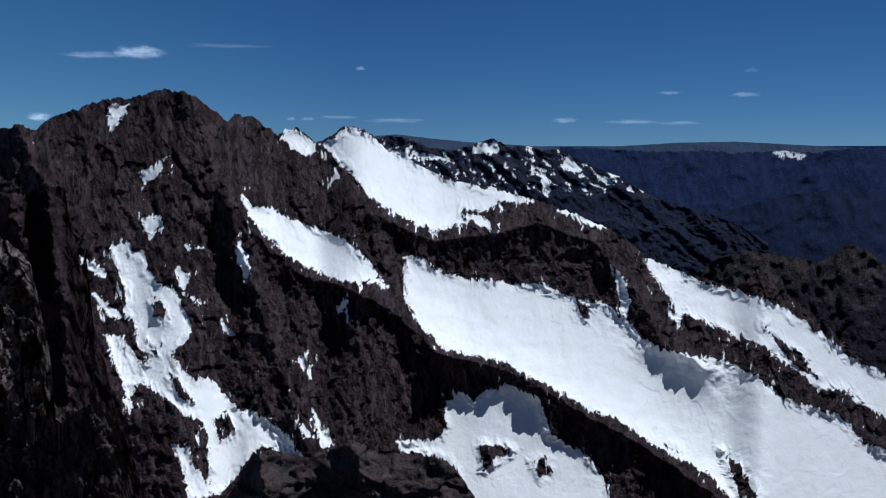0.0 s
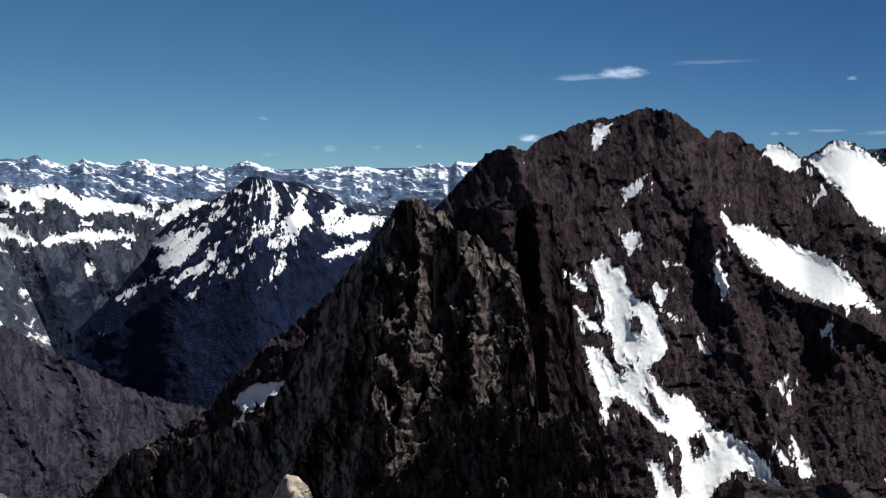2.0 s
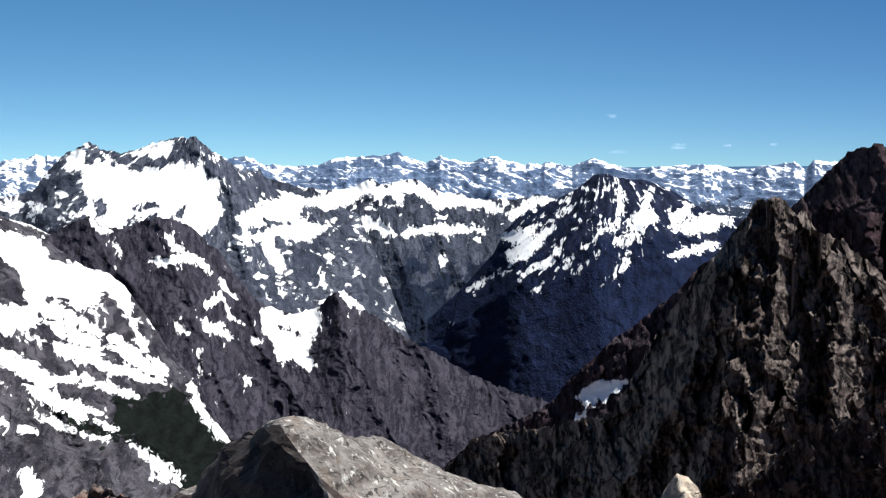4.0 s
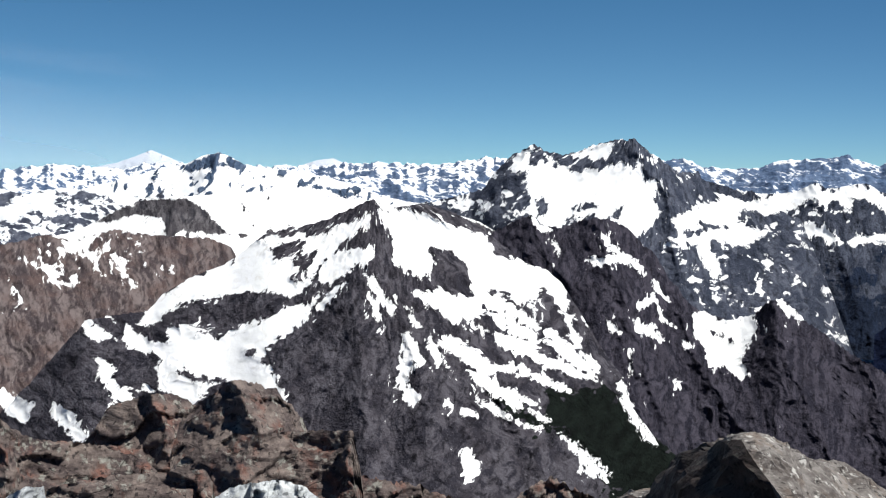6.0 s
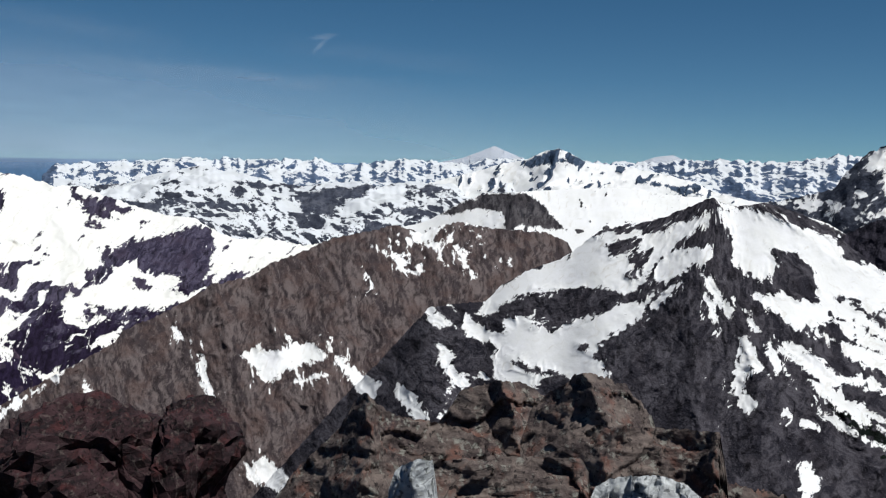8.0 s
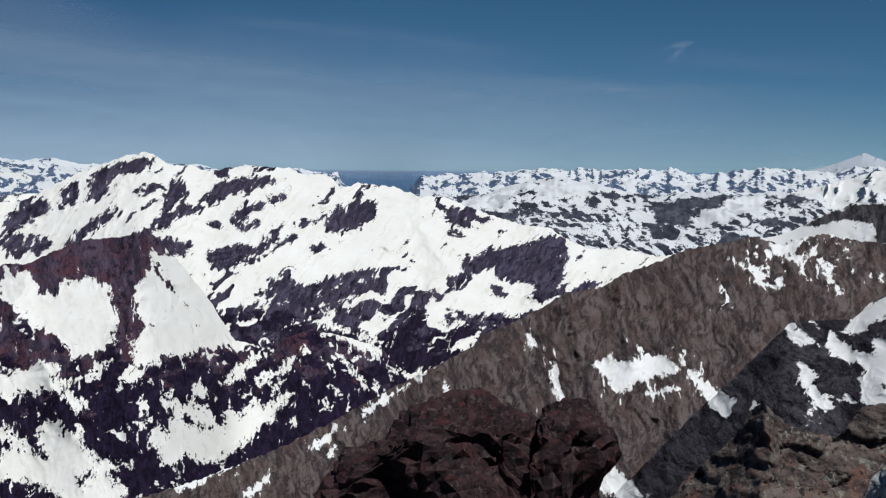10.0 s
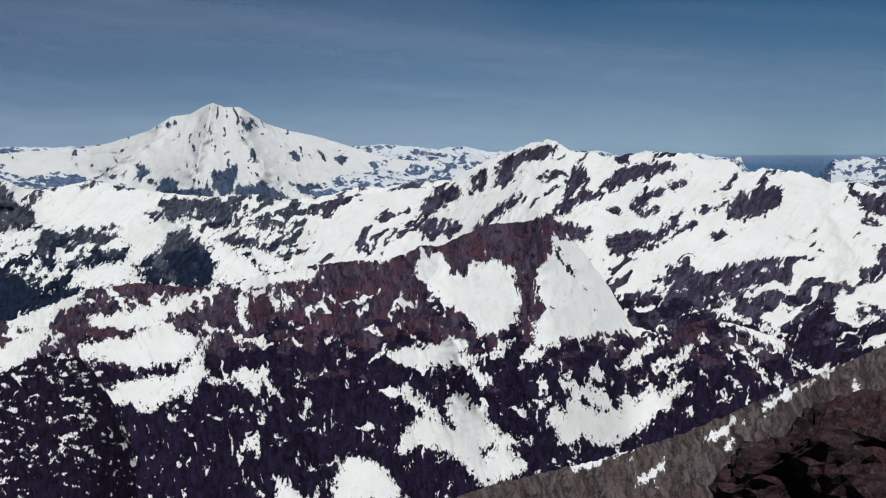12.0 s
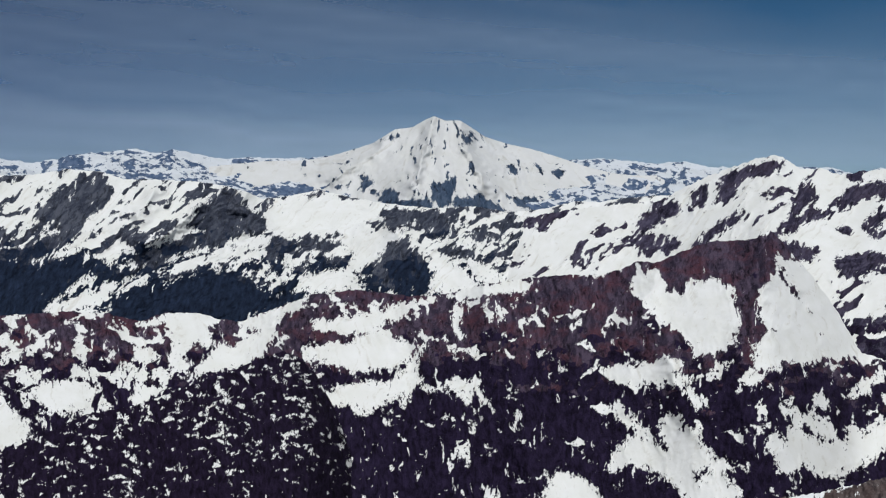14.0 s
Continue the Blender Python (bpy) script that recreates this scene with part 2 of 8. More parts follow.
def grid_mesh(name, verts, quads, fields, material, parent, label=""):
    used = np.unique(quads)
    back = np.zeros(len(verts), np.int64)
    back[used] = np.arange(len(used))
    mesh = bpy.data.meshes.new(name)
    mesh.vertices.add(len(used))
    mesh.vertices.foreach_set("co", verts[used].astype(np.float32).ravel())
    mesh.loops.add(quads.size)
    mesh.loops.foreach_set("vertex_index", back[quads].astype(np.int32).ravel())
    mesh.polygons.add(len(quads))
    mesh.polygons.foreach_set("loop_start", np.arange(0, quads.size, 4, dtype=np.int32))
    mesh.polygons.foreach_set("use_smooth", np.ones(len(quads), bool))
    for key, value in fields.items():
        if value.ndim == 2:
            mesh.attributes.new(key, "FLOAT_VECTOR", "POINT").data.foreach_set("vector", value[used].astype(np.float32).ravel())
        else:
            mesh.attributes.new(key, "FLOAT", "POINT").data.foreach_set("value", value[used].astype(np.float32))
    mesh.update(calc_edges=True)
    mesh.materials.append(material)
    ob = new(name, mesh)
    ob.parent = parent
    if label:
        ob["label"] = label
    return ob


def mountain(name, label, category, crest, distance, material, base, slope=40, turn=0.0, snow=(), rock=(), spurs=(), cover=(0, 0), patch=0.7, lean=0.0,
             woods=None, step=0.085, relief=0.7, period=1.8, jag=0.05, spur=0.03, wide=0.9, edge=0.12, boxes=(), blocks=0.0, block=1.5, flat=0.7,
             apex=None, face=0.22, prow=None, bed=1.5, woodland=(), skirt=False, hush=0.93):
    """A mountain seen from the summit: a crest line of bearings and heights in degrees, a face that falls towards the summit at the given slope
    and a back that falls away, with spurs, gullies and snowfields. cover: how much old snow lies in patches at the crest and at the foot."""
    seed = next(SEEDS)
    s = math.tan(radians(slope))
    crest = sorted(crest)
    ca, ce = np.array([p[0] for p in crest]), np.array([p[1] for p in crest])
    az = np.arange(ca[0], ca[-1], step)
    teeth = jag * (fbm(az * 2.2, az * 0, seed, 6, 0.6) + 0.5 * ribs(az * 4.0, az * 0 + 9, seed + 5, 3))
    top = np.interp(az, ca, ce) + teeth
    low = np.minimum(base, top - 0.6)
    rows = int((top - low).max() / step) + 2
    v = np.linspace(0, 1, rows)[:, None]
    A = np.broadcast_to(az, (rows, len(az))).copy()
    E = top - teeth + (low - top + teeth) * v + teeth * np.exp(-v * (top - low) / (8 * jag))
    far = distance * (1 + turn * (az - az.mean()) / 10)
    bell = np.exp(-np.linspace(-2.2, 2.2, 2 * int(1.6 / step) + 1) ** 2)
    ridge = np.convolve(np.pad(np.interp(az, ca, ce), len(bell) // 2, mode="edge"), bell / bell.sum(), "valid")
    D = far * (1 - np.tan(np.radians(ridge)) / s) / (1 - np.tan(np.radians(E)) / s)
    if prow:  # two sides that meet in an edge
        keel = prow[0] + prow[3] * (E - top.max())
        D = D * (1 + prow[1] * np.maximum(0, A - keel) / 10 + prow[2] * np.maximum(0, keel - A) / 10)
    P = period
    warp = fbm(A / P, E / P, seed + 3, 3) * 0.5
    if apex:  # gullies run out from the top
        X, Y = np.arctan2(A - apex[0], apex[1] + 1.5 - E) * 6 / P, np.hypot(A - apex[0], E - apex[1]) / (3.0 * P)
    else:
        X, Y = A / P + lean * E / P, E / (2.6 * P)
    shape = ribs(X + warp, Y + warp, seed + 1, 6, 0.48)
    aspect = np.gradient(ribs(X + warp, Y + warp, seed + 1, 4, 0.5), axis=1)
    aspect = aspect / (aspect.std() + 1e-6)
    # snow: outlined fields, then patches by chance in the hollows, less the rocks that stand out
    GX, GY = (X + warp) * P, (Y + warp) * P
    sway = 0.16 * fbm(A / 0.8, E / 0.8, seed + 4, 3)
    FX, FY = (X * P if apex else A + 0.3 * lean * E) + sway, Y * P * (3.0 if apex else 2.6) + sway
    fingers = fbm(GX * 4.2, GY * 3.2, seed + 8, 4, 0.66)
    ragged = edge * (0.45 * fbm(A * 1.6, E * 1.4, seed + 7, 4, 0.6) + 1.15 * fingers - 0.3 * (shape - shape.mean()) + 0.12)
    S, owner = np.full(A.shape, -1.0), np.full(A.shape, -1)
    for k, outline in enumerate(snow):
        d = merge_outline(S, A, E, outline)
        owner[d > np.maximum(S, 0)] = k
        S = np.maximum(S, d)
    S = S + ragged
    share = cover[0] + (cover[1] - cover[0]) * np.clip((top - E) / np.maximum(top - base, 1.0), 0, 1)
    for a0, a1, e0, e1, amount in boxes:
        soft = np.clip(np.minimum(np.minimum(A - a0, a1 - A), np.minimum(E - e0, e1 - E)) / 0.5 + 0.5, 0, 1)
        share = share + (amount - share) * soft
    if share.max() > 0:
        drift = 0.6 * fbm(A / patch, E / patch, seed + 19, 3)
        field = fbm(A / patch + 1.3 * lean * E / patch + drift, E / (patch * flat) + drift, seed + 9, 6, 0.54) + 0.15 * fingers - 0.25 * shape + face * aspect
        ranks = np.sort(field.ravel()[::7])
        need = np.interp(np.clip(1 - share, 0, 1), np.linspace(0, 1, len(ranks)), ranks)
        S = np.maximum(S, np.where(share > 0.005, (field - need) * patch * 0.8, -1))
    for outline in rock:
        S = np.minimum(S, -merge_outline(S, A, E, outline) + ragged)
    wood = np.full(A.shape, -1.0)
    if woods is not None:
        wood = np.clip((woods - E) / 2.2, -1, 1.5) + 1.5 * fbm(A / 1.3, E / 0.9, seed + 12, 5, 0.6)
    for outline in woodland:
        wood = np.maximum(wood, 1.4 * merge_outline(S, A, E, outline) + 1.1 * fbm(A / 0.7, E / 0.5, seed + 13, 5, 0.6))
    # relief, calmer under the snow
    calm = np.clip(S / 0.4 + 0.3, 0, 1) * hush
    broad = ribs(X + warp, Y + warp, seed + 1, 2, 0.42)
    D = D * (1 - relief * radians(P) * 0.36 * (0.75 * broad * (1 - hush * np.clip(S / 0.6 + 0.2, 0, 1)) + 0.9 * (shape - broad) * (1 - calm)))
    D = D * (1 - relief * radians(0.4) * 0.35 * fbm(A / 0.4, E / 0.55, seed + 2, 3) * (1 - calm))
    wander = 0.35 * fbm(A / 0.9, E / 0.9, seed + 21, 4)
    for line in spurs:
        d = np.full(A.shape, 1e9)
        for a, b in zip(line, line[1:]):
            d = np.minimum(d, to_segment(A + wander, E, a, b))
        D = D * (1 - spur * np.exp(-d / wide))
    if blocks:
        sway = 0.5 * fbm(A / block, E / block, seed + 23, 3)
        D = D * (1 - (1 - calm) * blocks * radians(block) * (0.5 * facets(A / block + sway, E / (bed * block) + sway, seed + 25)
                 + 0.2 * facets(A / block * 2.3 + sway, E / (bed * block) * 2.1, seed + 31) + 0.07 * facets(A / block * 5.1, E / (bed * block) * 5.3 + sway, seed + 37)))
    # front and back
    ra, horizontal = np.radians(A), D
    Z = horizontal * np.tan(np.radians(E))
    drop = (Z[0] - Z[-1]) * np.linspace(0, 1, 9)[1:, None]
    back_d = D[0] + drop / s * (1 + 0.25 * fbm(az / 3 + drop * 0, drop / distance * 40, seed + 15, 3))
    even = lambda row: np.convolve(np.pad(row, len(bell) // 2, mode="edge"), bell / bell.sum(), "valid")
    settle = np.clip(np.linspace(0, 2, 9)[1:, None], 0, 1)
    head = Z[0] + (even(Z[0]) - Z[0]) * settle + 0.12 * drop * fbm(az / 2.5 + drop * 0, drop / (drop.max() + 1e-6) * 3, seed + 16, 3)
    back_d = back_d + (even(D[0]) - D[0]) * settle
    horizontal, Z = np.vstack([back_d[::-1], horizontal]), np.vstack([(head - drop)[::-1], Z])
    below = 0
    if skirt:  # the foot goes down into the ground
        reach = np.maximum(Z[-1] + 0.375 * horizontal[-1] + EYE.z + 0.25, 0.1) * np.linspace(0, 1, 7)[1:, None]
        foot = horizontal[-1] + (even(horizontal[-1]) - horizontal[-1]) * np.linspace(0, 1, 7)[1:, None]
        below, horizontal, Z = 6, np.vstack([horizontal, np.maximum(foot - 0.3 * reach, 0.9)]), np.vstack([Z, Z[-1] - reach])
    ra = np.broadcast_to(np.radians(az), Z.shape)
    pad = lambda f: np.vstack([np.broadcast_to(f[0], (8, len(az))), f, np.broadcast_to(f[-1], (below, len(az)))]).ravel()
    verts = np.stack([-np.sin(ra) * horizontal + EYE.x, np.cos(ra) * horizontal + EYE.y, Z + EYE.z], -1).reshape(-1, 3)
    index = np.arange(Z.size).reshape(Z.shape)
    quads = np.stack([index[:-1, :-1], index[:-1, 1:], index[1:, 1:], index[1:, :-1]], -1).reshape(-1, 4)
    streak = fbm(GX * 4.2, GY * 2.0, seed + 41, 5, 0.68) * (0.0 if skirt else 0.7 if blocks else 1.0)
    off = np.full(Z.size, 0.37 * (seed % 97))
    fields = {"snow": pad(S), "wood": pad(wood), "streak": pad(streak), "flow": np.stack([pad(FX), pad(FY), off], -1), "spread": np.stack([pad(A), pad(E), off], -1)}
    thing = tagged(new(name), label, category)
    thing.location = bearing(float(az.mean())) * distance
    thing.location.z = float(Z.min())
    verts = verts - np.array(thing.location)
    who = pad(owner)[quads]
    who = np.where((who == who[:, :1]).all(1), who[:, 0], -1)
    across = len(az) - 1
    for k in range(len(snow)):  # one piece to a snowfield
        at = np.flatnonzero(who == k)
        if len(at) >= 40:
            y0, x0 = at // across, at % across
            mark = np.zeros((y0.max() - y0.min() + 3, x0.max() - x0.min() + 3), np.int64)
            y0, x0 = y0 - y0.min() + 1, x0 - x0.min() + 1
            mark[y0, x0] = np.arange(1, len(at) + 1)
            land = mark > 0
            while True:
                grown = np.maximum.reduce([mark[1:-1, 1:-1], mark[:-2, 1:-1], mark[2:, 1:-1], mark[1:-1, :-2], mark[1:-1, 2:]]) * land[1:-1, 1:-1]
                if (grown == mark[1:-1, 1:-1]).all():
                    break
                mark[1:-1, 1:-1] = grown
            kinds, count = np.unique(mark[y0, x0], return_counts=True)
            who[at[mark[y0, x0] != kinds[count.argmax()]]] = -1
        if (who == k).sum() < 40:
            who[who == k] = -1
    behind = np.arange(len(quads)) < 8 * (len(az) - 1)
    who[behind] = -1
    grid_mesh("rock_face", verts, quads[(who < 0) & ~behind], fields, material, thing)
    grid_mesh("far_slope", verts, quads[behind], fields, material, thing)
    for k in range(len(snow)):
        if (who == k).any():
            grid_mesh("snowfield", verts, quads[who == k], fields, material, thing, "white sunlit old snow")
    return thing



def hills(name, label, category, crest, near, distance, foot, material, cover, amp=34.0, wave=300.0, woods=None, snow=(), rock=(), step=0.09, rows=170, jag=0.08, parts="hillside"):
    """Rolling mountain country between two distances, that rises to a far crest; snow lies where it is less steep, trees in the hollows."""
    seed = next(SEEDS)
    crest = sorted(crest)
    ca, ce = np.array([p[0] for p in crest]), np.array([p[1] for p in crest])
    az = np.arange(ca[0], ca[-1], step)
    top = np.interp(az, ca, ce) + jag * (fbm(az * 1.6, az * 0, seed, 6, 0.62) + 0.6 * ribs(az * 2.5, az * 0 + 9, seed + 5, 4, 0.6))
    u = np.linspace(0, 1, rows)[:, None]
    D = near * (distance / near) ** u + 0 * az
    A = np.broadcast_to(az, D.shape).copy()
    x, y = -np.sin(np.radians(A)) * D, np.cos(np.radians(A)) * D
    zn, zf = near * math.tan(radians(foot)), distance * np.tan(np.radians(top))
    bend = 0.35 * fbm(x / wave, y / wave, seed + 3, 3)
    n = ribs(x / wave + bend, y / wave * 1.5 + bend, seed + 1, 6, 0.5)
    Z = zn + (zf - zn) * u**0.75 + amp * (0.5 + D / distance) * (n - 0.25) * (1 - u**8)
    roof = D * np.tan(np.radians(top + 0.02))
    Z = np.minimum(Z, roof - 0.25 * np.maximum(0, Z - roof) - 3 * (1 - u))
    E = np.degrees(np.arctan2(Z, D))
    gy, gx = np.gradient(Z)
    fall, across = gy / np.gradient(D, axis=0), gx / (D * radians(step))
    steep = np.hypot(fall, across)
    field = -0.55 * (steep - steep.mean()) / steep.std() + 0.5 * across / across.std() + 1.1 * fbm(x / wave * 2.5, y / wave * 5, seed + 9, 6, 0.55)
    ranks = np.sort(field.ravel()[::7])
    share = cover[1] + (cover[0] - cover[1]) * u**1.5
    S = (field - np.interp(1 - share, np.linspace(0, 1, len(ranks)), ranks)) * 0.22
    ragged = 0.13 * fbm(A * 2.4, E * 2.4, seed + 7, 4, 0.65)
    for outline in snow:
        S = np.maximum(S, merge_outline(S, A, E, outline) + ragged)
    for outline in rock:
        S = np.minimum(S, -merge_outline(S, A, E, outline) + ragged)
    wood = np.full(A.shape, -1.0) if woods is None else np.clip((woods - E) / 1.5, -1, 0.6) - 0.5 * n + 0.5 * fbm(x / wave * 4, y / wave * 4, seed + 12, 4)
    drop = (Z[-1] - Z.min()) * np.linspace(0, 1, 6)[1:, None]
    Z, D = np.vstack([Z, Z[-1] - drop]), np.vstack([D, D[-1] + drop * 1.4])
    grow = lambda f: np.vstack([f, np.broadcast_to(f[-1], (5, len(az)))]).ravel()
    a = np.radians(np.broadcast_to(az, Z.shape))
    verts = np.stack([-np.sin(a) * D + EYE.x, np.cos(a) * D + EYE.y, Z + EYE.z], -1).reshape(-1, 3)
    index = np.arange(Z.size).reshape(Z.shape)
    quads = np.stack([index[:-1, :-1], index[1:, :-1], index[1:, 1:], index[:-1, 1:]], -1).reshape(-1, 4)
    thing = tagged(new(name), label, category)
    thing.location = bearing(float(az.mean())) * near
    thing.location.z = float(Z.min())
    verts = verts - np.array(thing.location)
    half = np.arange(len(quads)) < (rows - 1) * (len(az) - 1)
    off = np.full(Z.size, 0.37 * (seed % 97))
    fields = {"snow": grow(S), "wood": grow(wood), "flow": np.stack([grow(A) * 1.1, grow(E) * 4.5, off], -1), "spread": np.stack([grow(A), grow(E), off], -1)}
    grid_mesh(parts, verts, quads[half], fields, material, thing)
    grid_mesh("far_slope", verts, quads[~half], fields, material, thing)
    return thing


# ---------------------------------------------------------------- the mountains: bearing and height in degrees as seen from the summit
crest = [(-27.77, -0.28), (-22.1, -0.01), (-17.69, 0.24), (-14.96, 0.39), (-12.15, 0.34), (-9.29, 0.17), (-6.38, 0.08), (-1.37, 0.38), (0.41, 0.56), (2.48, 0.79), (4.26, 0.65), (6.61, 0.44)]
fields = []
outcrops = []
lines = []
groves = []
# Haze is put into the pale blue of this ridge's rock and woods.
mountain('far_horizon_ridge', 'forested ridge on the horizon, pale blue with haze', 'mountain ridge', crest, 4750, slope_material('far_horizon_ridge_hazed', 4750, (0.04, 0.06, 0.105), (0.055, 0.08, 0.13), (0.045, 0.07, 0.12), wood=(0.045, 0.07, 0.12), grain=0.3), base=-4, relief=0.2, jag=0.02, step=0.12, woods=6,
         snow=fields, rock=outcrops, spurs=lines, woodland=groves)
crest = [(-27.76, -0.15), (-22.1, 0.07), (-20.35, -0.01), (-18.77, -0.21), (-17.16, -0.1), (-14.97, -0.21), (-13.71, -0.1), (-11.6, -0.15), (-9.01, -0.04), (-6.38, 0.08), (-5.21, -0.1)]
fields = []
fields.append([(-16.89, -0.15), (-17.43, -0.1), (-18.24, -0.29), (-17.71, -0.38)])
outcrops = []
lines = []
groves = []
# Navy from distance haze, put into the forest and rock colours.
mountain('dark_forest_ridge', 'long dark forested ridge under the horizon', 'mountain ridge', crest, 4200, slope_material('dark_forest_ridge_hazed', 4200, (0.0099, 0.02178, 0.0648), (0.0154, 0.03168, 0.0855), (0.0121, 0.0264, 0.0738), wood=(0.00825, 0.02046, 0.0675), grain=0.35), base=-5.5, relief=0.3, jag=0.12, step=0.1, woods=8, period=3,
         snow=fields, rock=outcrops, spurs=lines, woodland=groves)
crest = [(-27.86, -2.51), (-22.18, -2.21), (-20.93, -1.87), (-19.36, -2.06), (-17.76, -2.27), (-16.13, -2.72), (-14.76, -3.08), (-13.36, -3.33), (-10.8, -3.95)]
fields = []
outcrops = []
lines = []
groves = []
# A darker step of the same haze blue, put into the colours.
mountain('low_forest_ridge', 'dark rounded forested ridge above the valley', 'mountain ridge', crest, 3300, slope_material('low_forest_ridge_hazed', 3300, (0.00936, 0.01716, 0.0468), (0.01456, 0.02496, 0.06175), (0.01144, 0.0208, 0.0533), wood=(0.0078, 0.01612, 0.04875), grain=0.35), base=-8, relief=0.3, jag=0.04, step=0.1, woods=8, period=3,
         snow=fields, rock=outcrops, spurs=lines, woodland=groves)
crest = [(-16.73, -4.71), (-15.05, -3.74), (-13.36, -3.19), (-11.93, -2.77), (-10.48, -2.2), (-9.32, -1.47), (-8.15, -1.03), (-6.98, -0.45), (-6.09, -0.01), (-5.21, -0.1), (-4.33, 0.2), (-3.59, 0.08), (-2.55, 0.58), (-1.52, 0.2), (-0.48, -0.09), (0.71, 0.08), (1.89, 0.59), (2.78, 0.73), (3.67, 0.44), (4.26, 0.09)]
fields = []
fields.append([(-1.07, -0.27), (-1.96, 0.38), (-3, 0.2), (-2.85, -0.21), (-1.96, -0.15)])
fields.append([(2.79, -0.09), (1.3, -0.15), (-0.48, -0.45), (0.12, -0.6), (1.9, -0.45)])
fields.append([(-5.95, -0.89), (-6.54, -0.3), (-6.83, -0.74), (-7.27, -1.04), (-6.69, -1.18)])
fields.append([(-3.9, -1.93), (-4.1, -1.93), (-3.99, -2.52)])
fields.append([(-4.92, -0.6), (-5.37, -1.04), (-5.67, -2.22), (-5.38, -2.37), (-5.07, -1.33)])
fields.append([(-7.56, -0.74), (-8.15, -1.33), (-8.89, -1.76), (-8.16, -1.62)])
outcrops = []
lines = []
groves = []
# The navy cast of rock and woods is haze, mixed into the colours.
mountain('snow_streaked_ridge', 'dark distant ridge with snow streaks and a snowy cap', 'mountain', crest, 3000, slope_material('snow_streaked_ridge_hazed', 3000, (0.01116, 0.01334, 0.02736), (0.03224, 0.03422, 0.05832), (0.0186, 0.02088, 0.03816), wood=(0.00837, 0.01218, 0.02952), grain=0.75), base=-6, relief=1, jag=0.08, cover=(0.0,0.0), patch=0.5, lean=-0.8, woods=-1.2, boxes=((-12,4,-2.2,0.6,0.12),),
         snow=fields, rock=outcrops, spurs=lines, woodland=groves)
crest = [(-28.04, -6.72), (-23.63, -5.88), (-22.29, -5.66), (-21.29, -4.86), (-20.5, -4.66), (-19.2, -5.63), (-17.84, -5.39), (-15.92, -5.16), (-14.25, -5.49), (-13.42, -6.23), (-12.3, -7.42)]
fields = []
outcrops = []
lines = []
groves = []
mountain('brown_crag', 'dark brown rocky crag below the snowfields', 'mountain', crest, 1700, slope_material('brown_crag_stone', 1700, (0.0189, 0.0171, 0.02025), (0.04725, 0.04185, 0.0441), (0.03825, 0.02475, 0.02385), wood=(0.01125, 0.008325, 0.01485), grain=0.9), base=-12, relief=1, jag=0.12, woods=-6.5,
         snow=fields, rock=outcrops, spurs=lines, woodland=groves)
crest = [(-25.88, -12.72), (-22.48, -11.01), (-21.47, -10.4), (-19.01, -8.31), (-17.76, -7.38), (-17.33, -6.4), (-16.22, -6.15), (-15.13, -7.1), (-12.28, -6.26), (-10.54, -5.56), (-9.94, -5), (-8.82, -4.18), (-7.69, -3.72), (-5.13, -2.73), (-3.98, -2.45), (-2.53, -1.98), (-0.78, -1.7), (0.7, -1.13), (3.07, 0.04), (3.52, 0.62), (4.27, 1.06), (5.01, 1.15), (5.45, 1), (6.39, 0.31), (6.93, 0.52), (7.59, 1.1), (8.21, 1.04), (8.56, 0.68), (9.9, 1.67), (10.78, 1.76), (11.23, 1.43), (12.11, 2.18), (12.84, 2.76), (14.16, 3.03), (15.03, 2.82), (15.75, 2.58), (17.05, 2.5), (18.06, 2.17), (19.91, 1.46), (20.48, 0.88), (21.17, 1.21), (22.56, 0.77), (23.54, -0.23), (25.34, -2.08), (26.44, -3.9)]
fields = []
fields.append([(6.39, 0.31), (5.74, 0.52), (5.01, 1.15), (4.27, 1.06), (3.52, 0.62), (3.07, 0.04), (1.89, -0.4), (0.7, -1.13), (-0.78, -1.7), (-2.53, -1.98), (-3.98, -2.45), (-4.84, -2.73), (-2.83, -2.71), (-2.55, -3.15), (-1.68, -3.25), (-1.09, -3.02), (-0.87, -3.47), (-1.11, -3.76), (-0.23, -4.22), (0.65, -4.23), (1.84, -3.71), (3.48, -2.78), (4.24, -1.9), (5.14, -0.87)])
fields.append([(8.56, 0.5), (8.27, 1.04), (7.67, 1.1), (6.93, 0.52), (6.48, -0.13), (7.22, -0.37), (7.67, 0.01), (8.12, 0.3)])
fields.append([(-1.1, -3.47), (-1.83, -3.37), (-2.27, -3.74), (-2.57, -4.18), (-1.84, -3.96)])
fields.append([(-6.13, -3.12), (-7.69, -3.57), (-8.68, -4.04), (-7.42, -3.84)])
fields.append([(5.96, -1.82), (5.67, -1.02), (5.49, -1.46)])
fields.append([(10.54, -2.38), (9.89, -2.82), (8.99, -3.06), (7.8, -3.65), (6.9, -3.94), (6.15, -4.35), (5.4, -4.58), (4.5, -5.32), (3.89, -6.06), (2.98, -7.23), (3.88, -6.89), (4.48, -7.02), (5.68, -6.67), (7.19, -6.09), (8.24, -5.5), (9.29, -4.46), (9.88, -3.87), (10.18, -3.12)])
